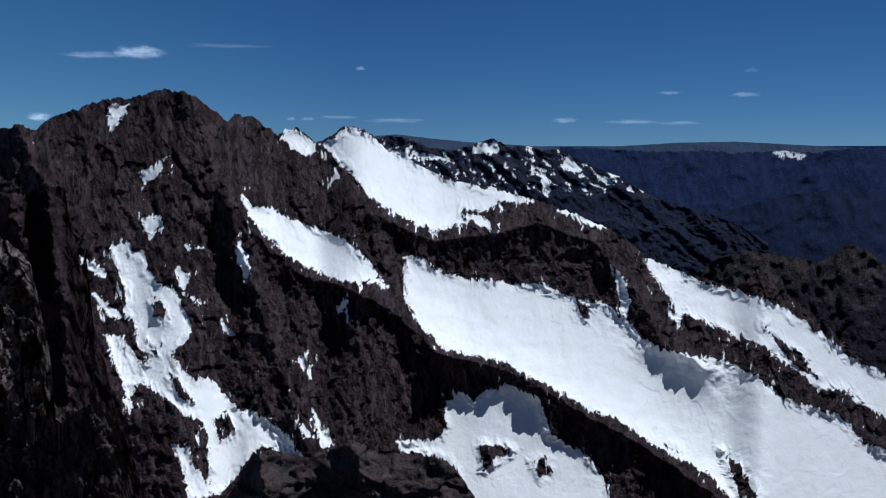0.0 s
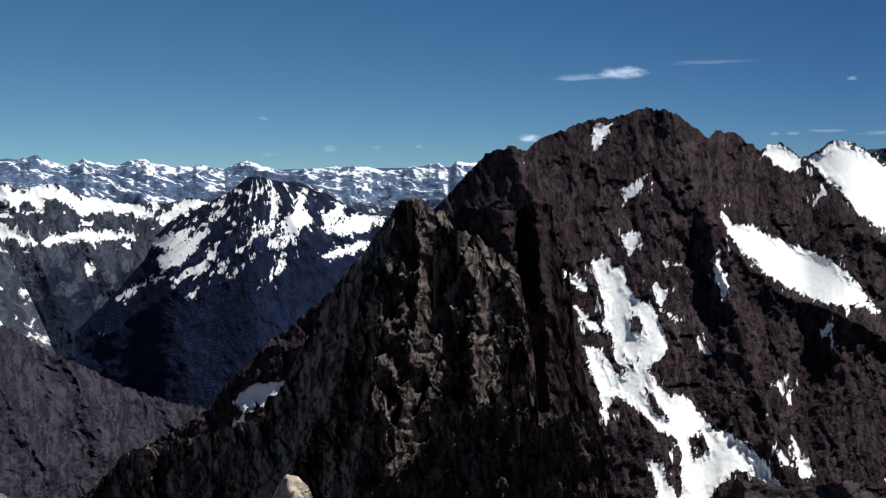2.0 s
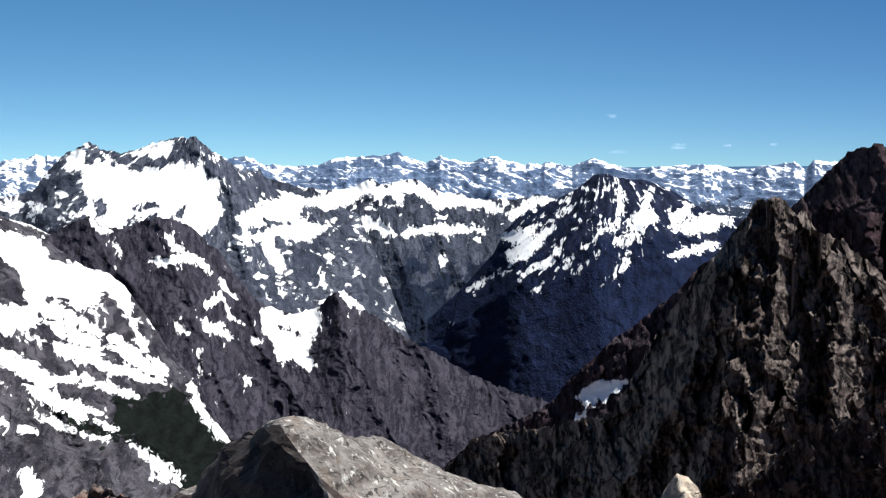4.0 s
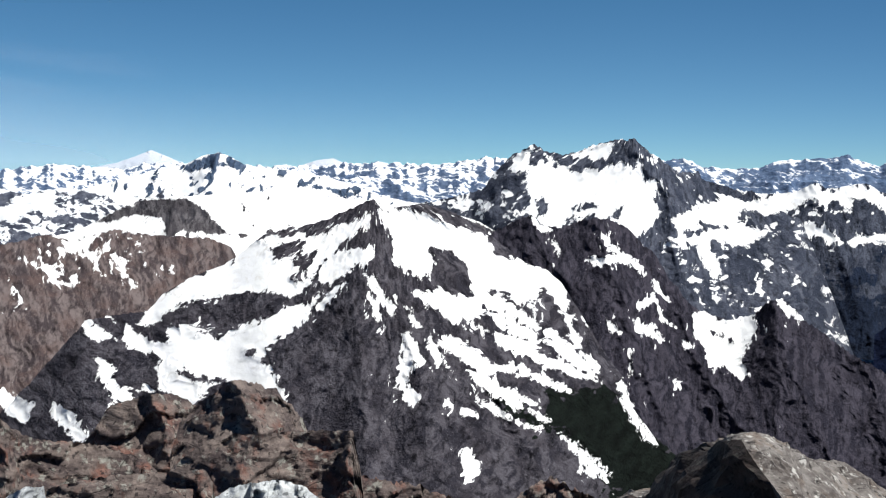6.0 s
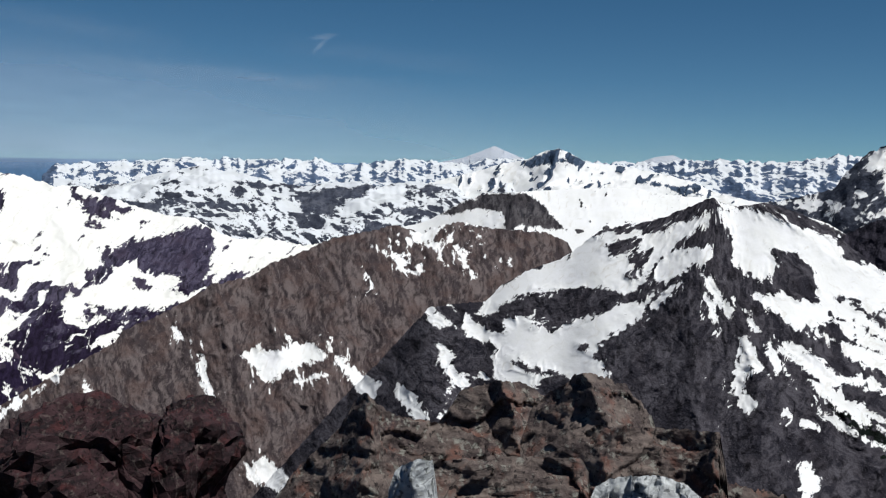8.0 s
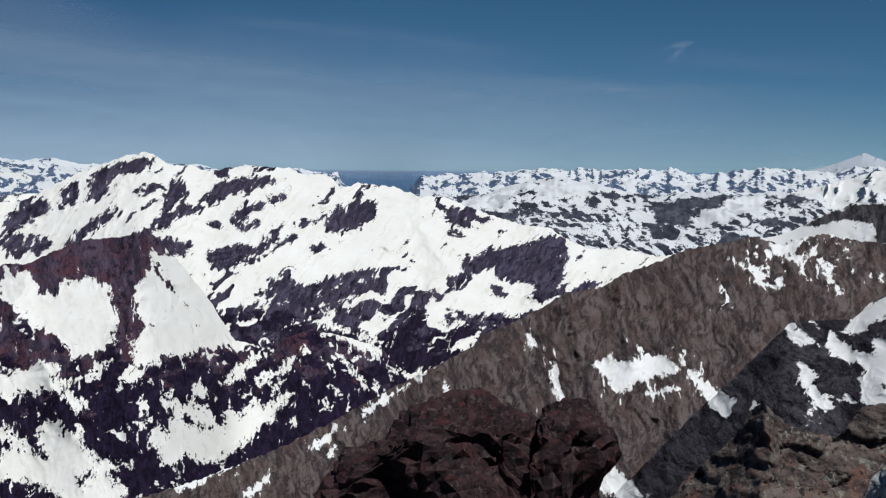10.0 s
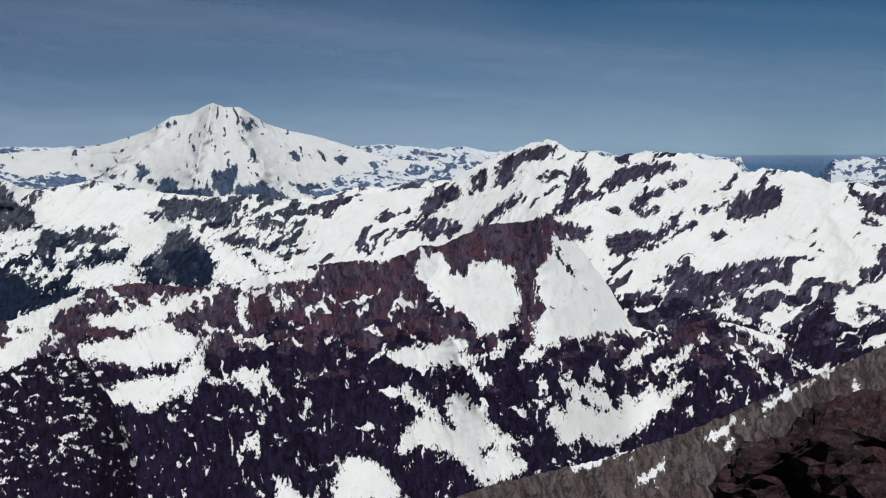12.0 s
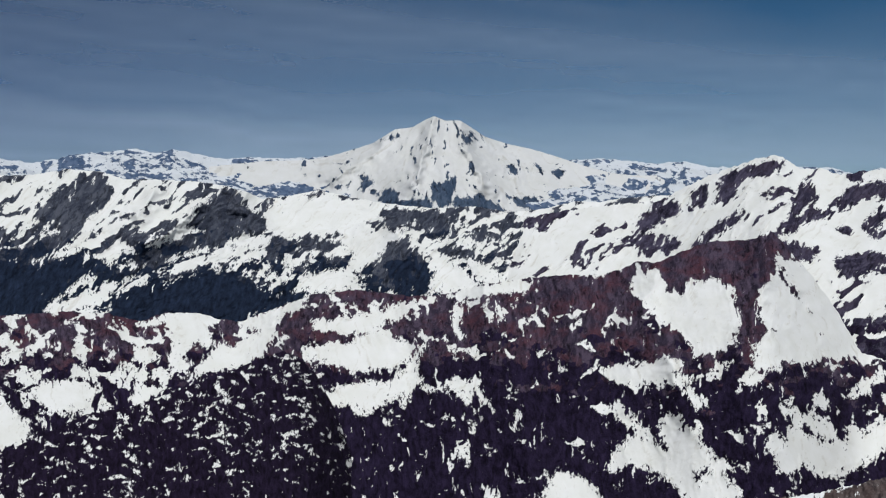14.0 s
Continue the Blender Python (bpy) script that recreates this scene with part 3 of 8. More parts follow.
fields.append([(2.07, -5.65), (1.47, -5.56), (0.87, -6.1), (0.12, -6.4), (-1.38, -6.84), (-2.88, -6.98), (-4.67, -7.12), (-5.12, -6.82), (-5.71, -7.32), (-6.76, -7.69), (-8.24, -7.96), (-9.12, -8.38), (-9.87, -9), (-10.46, -9.8), (-11.49, -10.29), (-13.23, -10.63), (-14.79, -10.79), (-16.36, -11.5), (-17.63, -12.47), (-19.15, -12.83), (-20.5, -13.17), (-21.6, -14.35), (-26, -15.6), (-26.16, -19.18), (-16.27, -18.79), (-14.07, -16.48), (-12.46, -15.69), (-10.99, -15.11), (-9.8, -14.22), (-8.01, -13.6), (-6.51, -12.77), (-4.71, -11.93), (-3.65, -11.27), (-1.39, -10.79), (-0.03, -10.41), (0.73, -9.66), (1.48, -8.92), (1.98, -7.88)])
fields.append([(-8.95, -6.26), (-9.39, -6.61), (-9.76, -7.48), (-9.72, -8.8), (-9.36, -8.37), (-9.11, -7.2)])
fields.append([(-10.54, -5.56), (-12.28, -6.26), (-14, -6.94), (-15.13, -7.19), (-16.81, -7.7), (-17.92, -8.22), (-19.03, -9.02), (-20.4, -9.91), (-21.74, -10.65), (-25.88, -12.72), (-25.95, -14.3), (-21.81, -12.7), (-20.73, -11.83), (-19.39, -11.93), (-18.83, -11.41), (-17.72, -10.64), (-16.59, -9.85), (-15.18, -9.34), (-13.76, -8.82), (-12.32, -8.44), (-11.73, -7.44), (-10.99, -6.58)])
fields.append([(-12.04, -8.59), (-12.46, -8.43), (-12.33, -9.16)])
fields.append([(-14.49, -9.8), (-14.77, -9.93), (-14.65, -10.65)])
fields.append([(17.11, -4.88), (16.23, -4.69), (16.09, -5.19), (15.51, -5.19), (15.37, -6.08), (14.63, -6.82), (14.19, -7.12), (13.75, -7.71), (13.31, -8.75), (13.31, -9.63), (14.06, -10.21), (13.91, -11.09), (13.17, -11.69), (12.42, -11.84), (11.67, -12.58), (10.77, -13.46), (10.16, -13.61), (9.56, -13.9), (8.95, -14.63), (8.04, -15.35), (7.67, -15.92), (8.34, -15.78), (9.1, -15.35), (9.86, -15.35), (11.07, -16.62), (11.97, -17.6), (12.58, -17.45), (12.42, -16.03), (12.57, -14.6), (12.87, -13.87), (13.62, -13.42), (14.21, -12.83), (14.81, -12.38), (15.55, -11.93), (15.84, -11.34), (15.24, -10.48), (15.83, -10.03), (16.11, -8.71), (16.55, -8.12), (16.4, -7.24), (16.63, -6.36), (16.97, -5.47)])
fields.append([(18.56, -5.37), (17.84, -5.7), (17.26, -6.2), (17.56, -6.43), (18.27, -5.9)])
fields.append([(18, -7.07), (17.28, -7.81), (16.41, -8.47), (17.28, -8.46), (17.71, -7.81)])
fields.append([(17.43, -9.27), (16.71, -9.43), (15.98, -10.47), (15.25, -11.65), (16.14, -11.92), (16.29, -12.92), (16.72, -11.9), (17.15, -10.44)])
fields.append([(14.22, -14.99), (13.47, -15.15), (13.18, -16.02), (12.88, -16.59), (12.28, -17.59), (13.33, -17.71), (13.78, -16.29)])
fields.append([(15.54, -1.22), (14.9, -0.83), (14.26, -0.42), (14.61, -1.21), (15.34, -1.71)])
fields.append([(17, 2.07), (16.04, 2.34), (16.34, 1.56), (16.92, 0.97)])
fields.append([(15.56, -3.48), (14.62, -3.37), (14.56, -3.87), (15.06, -4.37)])
fields.append([(10.69, -4.76), (10.12, -6.1), (10.42, -6.84), (10.78, -5.8)])
fields.append([(13.16, -7.51), (12.36, -7.87), (12.71, -8.08)])
fields.append([(11.73, -8.82), (10.86, -9.65), (11.37, -9.56)])
fields.append([(7.82, -11.04), (7.28, -10.63), (7.33, -11.48)])
fields.append([(6.99, -13.52), (6.44, -14.33), (5.85, -15.34), (6.52, -15.29), (6.89, -14.34)])
fields.append([(7.65, -14.28), (6.98, -14.91), (7.43, -14.92)])
fields.append([(5.67, -8.37), (5.16, -7.94), (5.43, -8.51)])
fields.append([(13.51, -4.85), (12.5, -5.03), (13.3, -5.2)])
fields.append([(13.81, -6.03), (13.24, -6.39), (13.57, -7.33)])
fields.append([(9.86, -13.61), (9.1, -14.2), (8.19, -15.06), (7.58, -15.87), (8.49, -15.35), (9.4, -14.63)])
fields.append([(-0.09, -13.32), (-0.97, -12.86), (-1.57, -13.12), (-2.45, -12.65), (-3.61, -12.31), (-4.5, -12.7), (-5.08, -12.96), (-5.39, -13.65), (-5.71, -14.77), (-6.59, -15.27), (-7.46, -15.77), (-8.33, -16.53), (-9.25, -18.9), (-1.1, -19.5), (-0.75, -16.73), (0.46, -15.92), (2.27, -15.7), (2.43, -15.27), (0.48, -15.21), (0.03, -14.77), (-0.1, -14.19)])
outcrops = []
outcrops.append([(-7.05, -7.83), (-7.65, -8.26), (-7.81, -8.93), (-7.21, -8.56)])
outcrops.append([(-11.72, -15.08), (-12.6, -15.45), (-12.32, -15.64)])
outcrops.append([(-14.61, -15.19), (-15.34, -15.7), (-16.07, -16.61), (-16.66, -17.66), (-15.67, -17.47), (-15.06, -16.14)])
outcrops.append([(-16.57, -8.85), (-17.41, -9.52), (-18.53, -10.31), (-19.24, -11.33), (-18.55, -11.15), (-17.43, -10.09)])
outcrops.append([(-19.84, -9.17), (-20.66, -9.76), (-21.87, -10.51), (-22.79, -10.85), (-22.25, -10.34), (-20.64, -9.34)])
outcrops.append([(-21.55, -12.86), (-22.35, -13.2), (-22.9, -14.09), (-21.85, -13.92)])
outcrops.append([(15.08, -7.41), (14.49, -7.85), (14.49, -8.74), (15, -8.44)])
outcrops.append([(12.27, -14.02), (11.52, -13.45), (11.07, -14.33), (11.82, -15.04)])
outcrops.append([(14.36, -11.37), (13.76, -11.97), (13.17, -12.85), (13.77, -12.84)])
outcrops.append([(15.53, -9.6), (14.65, -9.91), (14.95, -10.34)])
outcrops.append([(-1.92, -15.54), (-2.8, -15.35), (-3.69, -15.73), (-2.82, -16.2), (-2.09, -16.94)])
outcrops.append([(-4.87, -16.22), (-5.45, -15.91), (-5.9, -16.71), (-5.18, -17.04)])
lines = []
lines.append([(13.28, 3.05), (12.4, 1.3), (11.82, -0.76), (11.37, -2.24), (9.88, -4.31), (7.78, -6.39), (5.08, -7.26), (2.67, -8.41), (0.25, -10.71)])
lines.append([(3.63, -3.38), (0.64, -4.82), (-2.29, -4.48), (-5.16, -3.83), (-8.01, -4.92), (-10.3, -7.69), (-11.46, -9.89), (-13.65, -11.12)])
lines.append([(0.25, -10.71), (-3.89, -11.73), (-7.11, -13.55), (-11.09, -15.47), (-14.41, -17.54)])
lines.append([(11.37, -2.24), (10.78, -4.61), (9.57, -8.18), (8.35, -12.3), (6.5, -18.05)])
lines.append([(21.17, 1.07), (20.36, -1.37), (18.97, -3.99), (18.44, -8.08), (17.32, -12.75)])
groves = []
mountain('main_peak', 'dark rocky peak with broad white snowfields and couloirs', 'mountain', crest, 620, slope_material('main_peak_stone', 620, (0.01132, 0.00782, 0.01001), (0.05774, 0.04148, 0.04749), (0.03277, 0.01904, 0.02151), dust=0.8, ragged=0.55), base=-20, slope=34, step=0.06, jag=0.17, spur=0.03, wide=1.3, edge=0.2, relief=0.8, turn=0.05, blocks=0.2, block=1.3,
         snow=fields, rock=outcrops, spurs=lines, woodland=groves)
crest = [(27.18, -4.24), (29.58, -4.8), (30.79, -6.27), (31.7, -6.99), (32.91, -8), (34.11, -8.84), (35.31, -9.97), (36.51, -11.09), (37.41, -12.2), (39.46, -13.22), (41.19, -13.95), (43.78, -15.95)]
fields = []
fields.append([(36.08, -11.83), (35.33, -11.14), (34.44, -10.88), (33.35, -10.86), (33.86, -11.48), (34.46, -11.98), (34.9, -11.79), (35.06, -12.16), (35.65, -12.05)])
fields.append([(35.96, -12.7), (35.51, -12.57), (35.38, -13.15), (35.97, -13.18)])
outcrops = []
lines = []
groves = []
mountain('shoulder_ridge', 'dark brown rock ridge with a small snow patch', 'rock ridge', crest, 130, slope_material('shoulder_ridge_stone', 130, (0.01183, 0.00874, 0.01154), (0.06038, 0.04636, 0.05472), (0.03427, 0.02128, 0.0248)), base=-20, slope=64, step=0.07, jag=0.2, blocks=0.3, block=1.2,
         snow=fields, rock=outcrops, spurs=lines, woodland=groves)
crest = [(15.33, -18.86), (15.92, -16.68), (16.51, -14.44), (17.1, -12.75), (17.54, -10.44), (17.98, -8.7), (18.28, -4.88), (18.51, -6.35), (19.15, -1.98), (20.03, -1.68), (20.77, -2.15), (21.81, -2.2), (22.84, -1.9), (23.58, -1.59), (24.48, -2.33), (25.38, -3.36)]
fields = []
outcrops = []
lines = []
lines.append([(20.03, -1.77), (19.75, -4.88), (19.46, -8.71), (19.17, -13.37)])
lines.append([(21.81, -2.35), (21.23, -4.88), (20.49, -7.54)])
groves = []
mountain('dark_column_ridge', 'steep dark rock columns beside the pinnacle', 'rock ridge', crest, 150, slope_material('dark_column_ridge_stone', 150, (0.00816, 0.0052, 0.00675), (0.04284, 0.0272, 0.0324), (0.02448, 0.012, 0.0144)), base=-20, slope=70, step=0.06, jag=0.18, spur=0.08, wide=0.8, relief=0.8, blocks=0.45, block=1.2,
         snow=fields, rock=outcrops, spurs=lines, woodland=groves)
crest = [(16.21, -18.9), (16.57, -15.86), (16.95, -14.17), (17.69, -13.05), (18.87, -12.84), (19.91, -12.66), (20.06, -9.89), (20.49, -7.54), (20.78, -5.77), (21.37, -4.88), (22.11, -4.28), (23, -3.53), (24.19, -3.08), (24.63, -2.33), (25.37, -2.02), (25.96, -1.42), (27.09, -1.56), (27.61, -2.45), (28.52, -3.63), (29.58, -5.1), (30.8, -6.57), (32.03, -8.61), (33.26, -10.92), (34.18, -12.48), (35.67, -12.85), (36.85, -13.14), (38.02, -13.36), (40.04, -13.61), (41.48, -13.93), (42.93, -15.48), (45.23, -17.96)]
fields = []
outcrops = []
lines = []
lines.append([(26.26, -1.57), (25.99, -4.25), (26.32, -7.52), (26.97, -11.65), (27.93, -16.25)])
lines.append([(24.19, -3.08), (23.02, -6.36), (23.34, -9.91), (23.07, -14.57)])
lines.append([(21.23, -5.17), (20.5, -8.72), (20.36, -12.81)])
lines.append([(28.98, -4.81), (29.32, -7.48), (30.88, -11.57), (33.36, -16.09)])
groves = []
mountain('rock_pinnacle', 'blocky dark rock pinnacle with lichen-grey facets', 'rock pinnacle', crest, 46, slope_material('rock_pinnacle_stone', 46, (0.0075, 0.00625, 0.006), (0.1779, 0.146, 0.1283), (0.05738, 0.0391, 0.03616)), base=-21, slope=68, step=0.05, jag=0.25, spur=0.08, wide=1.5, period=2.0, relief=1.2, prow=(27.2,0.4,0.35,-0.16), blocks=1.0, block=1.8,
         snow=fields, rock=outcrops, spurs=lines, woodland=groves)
crest = [(16.01, -18.89), (16.29, -16.76), (16.72, -14.48), (17.01, -13.35), (17.59, -12.51), (18.47, -12.66), (19.66, -13.44), (20.99, -12.68), (22.02, -12.01), (23.51, -12.29), (24.71, -13.03), (25.62, -13.93), (27.44, -15.59), (29.25, -16.72), (30.49, -18.82)]
fields = []
outcrops = []
lines = []
groves = []
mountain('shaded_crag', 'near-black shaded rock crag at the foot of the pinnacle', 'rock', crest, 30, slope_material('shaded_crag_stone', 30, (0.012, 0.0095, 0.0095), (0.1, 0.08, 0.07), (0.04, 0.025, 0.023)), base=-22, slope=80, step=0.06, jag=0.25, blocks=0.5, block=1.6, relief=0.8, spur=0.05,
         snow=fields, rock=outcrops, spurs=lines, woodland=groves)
crest = [(22.4, -4.44), (24.69, -3.66), (26.52, -2.99), (27.85, -2.43), (28.92, -2.29), (30.02, -1.72), (31.12, -1), (32.24, -0.56), (33.64, -0.4), (34.49, -0.16), (35.06, -0.24), (35.92, -0.96), (37.36, -1.68), (38.81, -2.26), (39.7, -3.14), (40.29, -4.33), (42.07, -6.25), (43.88, -7.87)]
fields = []
fields.append([(32.39, -1.03), (31.96, -0.92), (32.11, -1.74), (31.72, -2.45), (32.31, -2.88), (32.79, -3.59), (32.98, -3.99), (33.39, -3.93), (33.08, -2.73), (33.14, -2.31), (32.65, -1.88)])
fields.append([(32.93, -4.04), (32.97, -4.73), (33.66, -5.31), (34.6, -5.9), (33.85, -5.17), (33.39, -4.73), (33.25, -4.16)])
fields.append([(31.03, -2.31), (30.45, -1.63), (29.92, -1.75), (30.18, -2.31), (30.57, -2.59), (30.83, -3.21), (31.15, -2.87)])
fields.append([(30.04, -2.5), (29.39, -2.11), (28.3, -2.31), (28.16, -2.72), (29.11, -3.2), (30.16, -3.29), (31.02, -3.01)])
fields.append([(31.43, -4.43), (30.15, -3.96), (29.37, -3.56), (28.53, -3.97), (29.88, -4.32), (30.94, -4.53)])
fields.append([(39.67, -4.25), (39.03, -3.66), (38.17, -3.31), (37.12, -2.82), (37.6, -3.66), (38.46, -4.48), (39.38, -4.98)])
fields.append([(38.68, -5.36), (37.88, -4.77), (37.31, -4.18), (36.69, -3.54), (36.83, -4.47), (37.59, -5.12)])
fields.append([(40.25, -3.3), (39.03, -3.16), (38.17, -2.73), (37.26, -2.53), (38.17, -3.37), (39.03, -3.89), (39.75, -3.66)])
fields.append([(36.97, -5.29), (36.12, -4.38), (36.46, -5.11)])
fields.append([(36.12, -5.4), (35.47, -4.84), (35.11, -4.55), (35.61, -5.25)])
fields.append([(41.95, -6.22), (40.77, -5.66), (39.96, -5.16), (40.48, -5.71), (41.5, -6.16)])
fields.append([(38.11, -6.29), (37.68, -5.84), (37.82, -6.25)])
fields.append([(33.89, -0.96), (33.36, -1.45), (33.49, -2.36), (33.79, -2.22), (33.61, -1.59)])
fields.append([(34.58, -1.07), (33.92, -0.53), (34.25, -1.02)])
fields.append([(36.67, -2.21), (35.86, -1.52), (36.19, -2.36)])
fields.append([(35.7, -4.09), (34.73, -3.25), (35.06, -3.8)])
fields.append([(34.78, -3.08), (33.96, -2.53), (33.62, -2.88), (34.23, -3.22)])
fields.append([(37.8, -2.79), (36.84, -2.38), (37.32, -2.73)])
fields.append([(42.92, -5.57), (42.47, -5.07), (42.65, -5.57)])
fields.append([(39.03, -5.36), (38.6, -4.92), (38.8, -5.36)])
fields.append([(33.95, -3.74), (33.4, -3.16), (33.53, -3.73)])
fields.append([(35.05, -4.46), (34.78, -4.11), (34.89, -4.46)])
outcrops = []
lines = []
lines.append([(34.63, -0.16), (35.05, -1.99), (36.49, -4.03), (39.11, -6.1), (42.08, -7.88)])
lines.append([(33.64, -0.4), (32.79, -2.29), (31.65, -4.3), (30.25, -6.01)])
groves = []
# Haze over the valley is put into this peak's navy tones.
mountain('dark_snowy_peak', 'dark pyramid mountain with diagonal snow streaks', 'mountain', crest, 2500, slope_material('dark_snowy_peak_hazed', 2500, (0.007459, 0.01087, 0.02668), (0.02155, 0.0279, 0.05686), (0.01243, 0.01702, 0.03721), wood=(0.005594, 0.009933, 0.02878), grain=0.75, dust=0.8, ragged=1.3), base=-13, slope=36, jag=0.06, apex=(34.7,0.2), cover=(0.0,0.0), patch=0.5, lean=0.8, woods=-2.6, spur=0.01, edge=0.2, relief=0.5, boxes=((26,46,-3.0,-0.8,0.1),),
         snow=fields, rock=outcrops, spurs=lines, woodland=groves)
crest = [(35.05, -1.99), (36.78, -1.54), (37.94, -1.24), (39.11, -1.52), (39.98, -1.43), (41.16, -1.51), (42.05, -1.2), (43.23, -1.04), (44.41, -0.38), (45.01, -0.49), (46.2, -0.65), (46.79, -0.35), (47.69, -0.85), (49.17, -0.98), (50.95, -0.66), (52.71, -0.05), (55.07, -0.9)]
fields = []
fields.append([(49.8, -1.29), (48.73, -1.01), (47.83, -0.43), (46.64, -0.29), (46.35, -0.74), (45.46, -0.6), (44.57, -0.32), (43.98, -0.62), (43.4, -1.07), (41.93, -1.23), (40.77, -1.39), (40.19, -1.69), (39.61, -2.28), (38.75, -1.7), (38.18, -1.27), (37.04, -1.42), (37.89, -1.85), (39.04, -2.34), (39.9, -2.19), (40.77, -2.04), (41.94, -1.88), (43.11, -2.02), (43.99, -1.42), (44.87, -1.11), (45.17, -1.7), (45.76, -1.25), (46.35, -1.54), (46.95, -1.24), (47.84, -1.67), (48.74, -1.96), (49.81, -1.65)])
fields.append([(49.11, -3.59), (48.45, -2.94), (47.85, -2.21), (47.25, -2.36), (46.36, -2.52), (45.48, -3.12), (44.59, -3.28), (45.48, -3.48), (46.96, -3.02), (47.86, -3.31), (48.46, -3.6)])
fields.append([(45.24, -3.27), (44, -2.78), (42.23, -2.79), (40.71, -2.98), (41.65, -3.21), (43.41, -3.2)])
fields.append([(49.81, -2.33), (49.34, -2.49), (48.75, -3.24), (49.36, -3.89), (49.83, -3.29)])
fields.append([(43.12, -4.47), (42.82, -4.77), (43.06, -4.92)])
fields.append([(47.27, -3.85), (46.82, -4), (47.03, -4.15)])
outcrops = []
lines = []
lines.append([(46.79, -0.41), (46.21, -2.2), (45.34, -4.29), (44.47, -6.68), (43.29, -9.06)])
lines.append([(49.17, -0.98), (48.62, -3.66), (48.06, -6.64)])
lines.append([(43.24, -3.12), (42.07, -5.51), (40.3, -7.87)])
groves = []
# Blue of the wall and woods stands in for haze.
mountain('snowy_middle_range', 'snowy range above a dark rock wall', 'mountain range', crest, 3200, slope_material('snowy_middle_range_hazed', 3200, (0.022, 0.027, 0.042), (0.062, 0.07, 0.094), (0.036, 0.043, 0.062), wood=(0.008611, 0.01339, 0.02614), grain=0.75), step=0.065, spur=0.01, base=-9, jag=0.13, cover=(0.0,0.0), edge=0.22, patch=0.7, flat=0.6, face=0.05, relief=0.6, boxes=((34,60,-2.0,2,0.2),(34,60,-3.6,-2.2,0.05),(34,60,-12,-4,0.0)), woods=-5.2,
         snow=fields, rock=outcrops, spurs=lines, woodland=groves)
crest = [(44.21, -10.2), (45.81, -6), (47.41, -2.19), (49.18, -1.57), (50.96, -1.1), (52.13, -0.64), (52.41, 0.1), (53, 0.11), (53.73, 0.26), (54.44, 0.85), (55.16, 1.3), (55.73, 1.86), (57.03, 1.75), (57.89, 1.47), (58.76, 1.12), (59.47, 1.04), (60.44, 1.25), (60.85, 1.6), (61.28, 1.34), (62.12, 0.92), (62.97, 0.07), (63.55, -0.77), (64.37, -1.04), (65.45, -1.3), (67.32, -1.68)]
fields = []
fields.append([(61.03, 0.34), (60.46, 0.62), (59.34, 0.47), (58.21, 0.31), (57.35, 0.45), (56.19, 0.52), (55.33, 0.28), (54.61, -0.17), (54.18, -0.62), (53.67, -1.07), (53.92, -1.8), (54.51, -2.38), (55.41, -3.25), (55.98, -2.79), (56.84, -2.48), (57.7, -2.17), (58.56, -2.01), (59.14, -2.44), (60, -2.85), (60.55, -2.55), (60.96, -1.96), (61.07, -1.1), (61.33, -0.23)])
fields.append([(58.9, 1.04), (57.89, 1.47), (57.03, 1.69), (56.75, 1.31), (57.19, 0.94), (58.05, 0.74), (58.76, 0.84)])
fields.append([(61.98, 0.92), (61, 1.26), (61.25, 0.34), (61.87, 0.06), (62.14, 0.35)])
fields.append([(52.13, -0.64), (50.66, -1.02), (49.48, -1.48), (50.96, -1.43)])
fields.append([(55.31, 1.1), (54.74, 0.86), (54.45, 0.42), (55.03, 0.71)])
fields.append([(65.46, -1.58), (64.37, -1.18), (64.11, -1.47), (64.67, -1.88)])
fields.append([(54.03, -2.52), (53.11, -1.87), (51.98, -1.27), (50.56, -1.12), (48.88, -1.17), (47.99, -1.73), (48.87, -1.94), (50.27, -1.81), (50.77, -2.34), (49.92, -2.62), (48.8, -2.75), (49.4, -3.39), (50.52, -3.55), (51.66, -3.28), (51.94, -3.81), (51.29, -5.02), (51.63, -5.32), (52.07, -4.45), (52.51, -3.58), (53.38, -3.6), (53.88, -3.1)])
outcrops = []
outcrops.append([(52.3, -2.44), (50.68, -2.66), (51.95, -2.73)])
outcrops.append([(53.16, -2.95), (52.18, -2.76), (52.81, -3.15)])
outcrops.append([(61.06, 1.55), (60.16, 1.11), (58.72, 0.89), (58.08, 0.97), (58.39, 0.1), (59.03, 0.25), (59.88, 0.84)])
outcrops.append([(57.02, 1.6), (56.07, 2.09), (55.43, 1.82), (55.15, 1.14), (55.82, 0.36), (56.4, 0.66), (56.88, 1.16)])
outcrops.append([(63.91, -0.98), (63.33, -0.36), (62.75, 0.21), (61.81, 1.12), (62.42, -0.37), (62.66, -1.59), (63.36, -1.57)])
outcrops.append([(62.11, -0.38), (61.48, -0.04), (61.3, -0.97), (61.79, -1.17)])
outcrops.append([(60.86, -1.33), (60.21, -0.93), (60.04, -2.02), (60.68, -2.21)])
outcrops.append([(55.29, 0.26), (54.03, 1.19), (53.4, 0.09), (54.07, -0.85), (54.52, -1.14), (54.65, -0.4), (55.24, -0.24)])
outcrops.append([(54.73, -1.13), (52.57, 0.14), (52.24, -1.41), (53.74, -2.28), (53.46, -3.23), (55.37, -3.79), (54.04, -2.27)])
outcrops.append([(57.16, -2.28), (56.09, -1.44), (56.4, -1.99), (56.9, -2.34)])
outcrops.append([(59.08, -1.74), (58.2, -1.46), (57.62, -1.62), (58.5, -1.9)])
lines = []
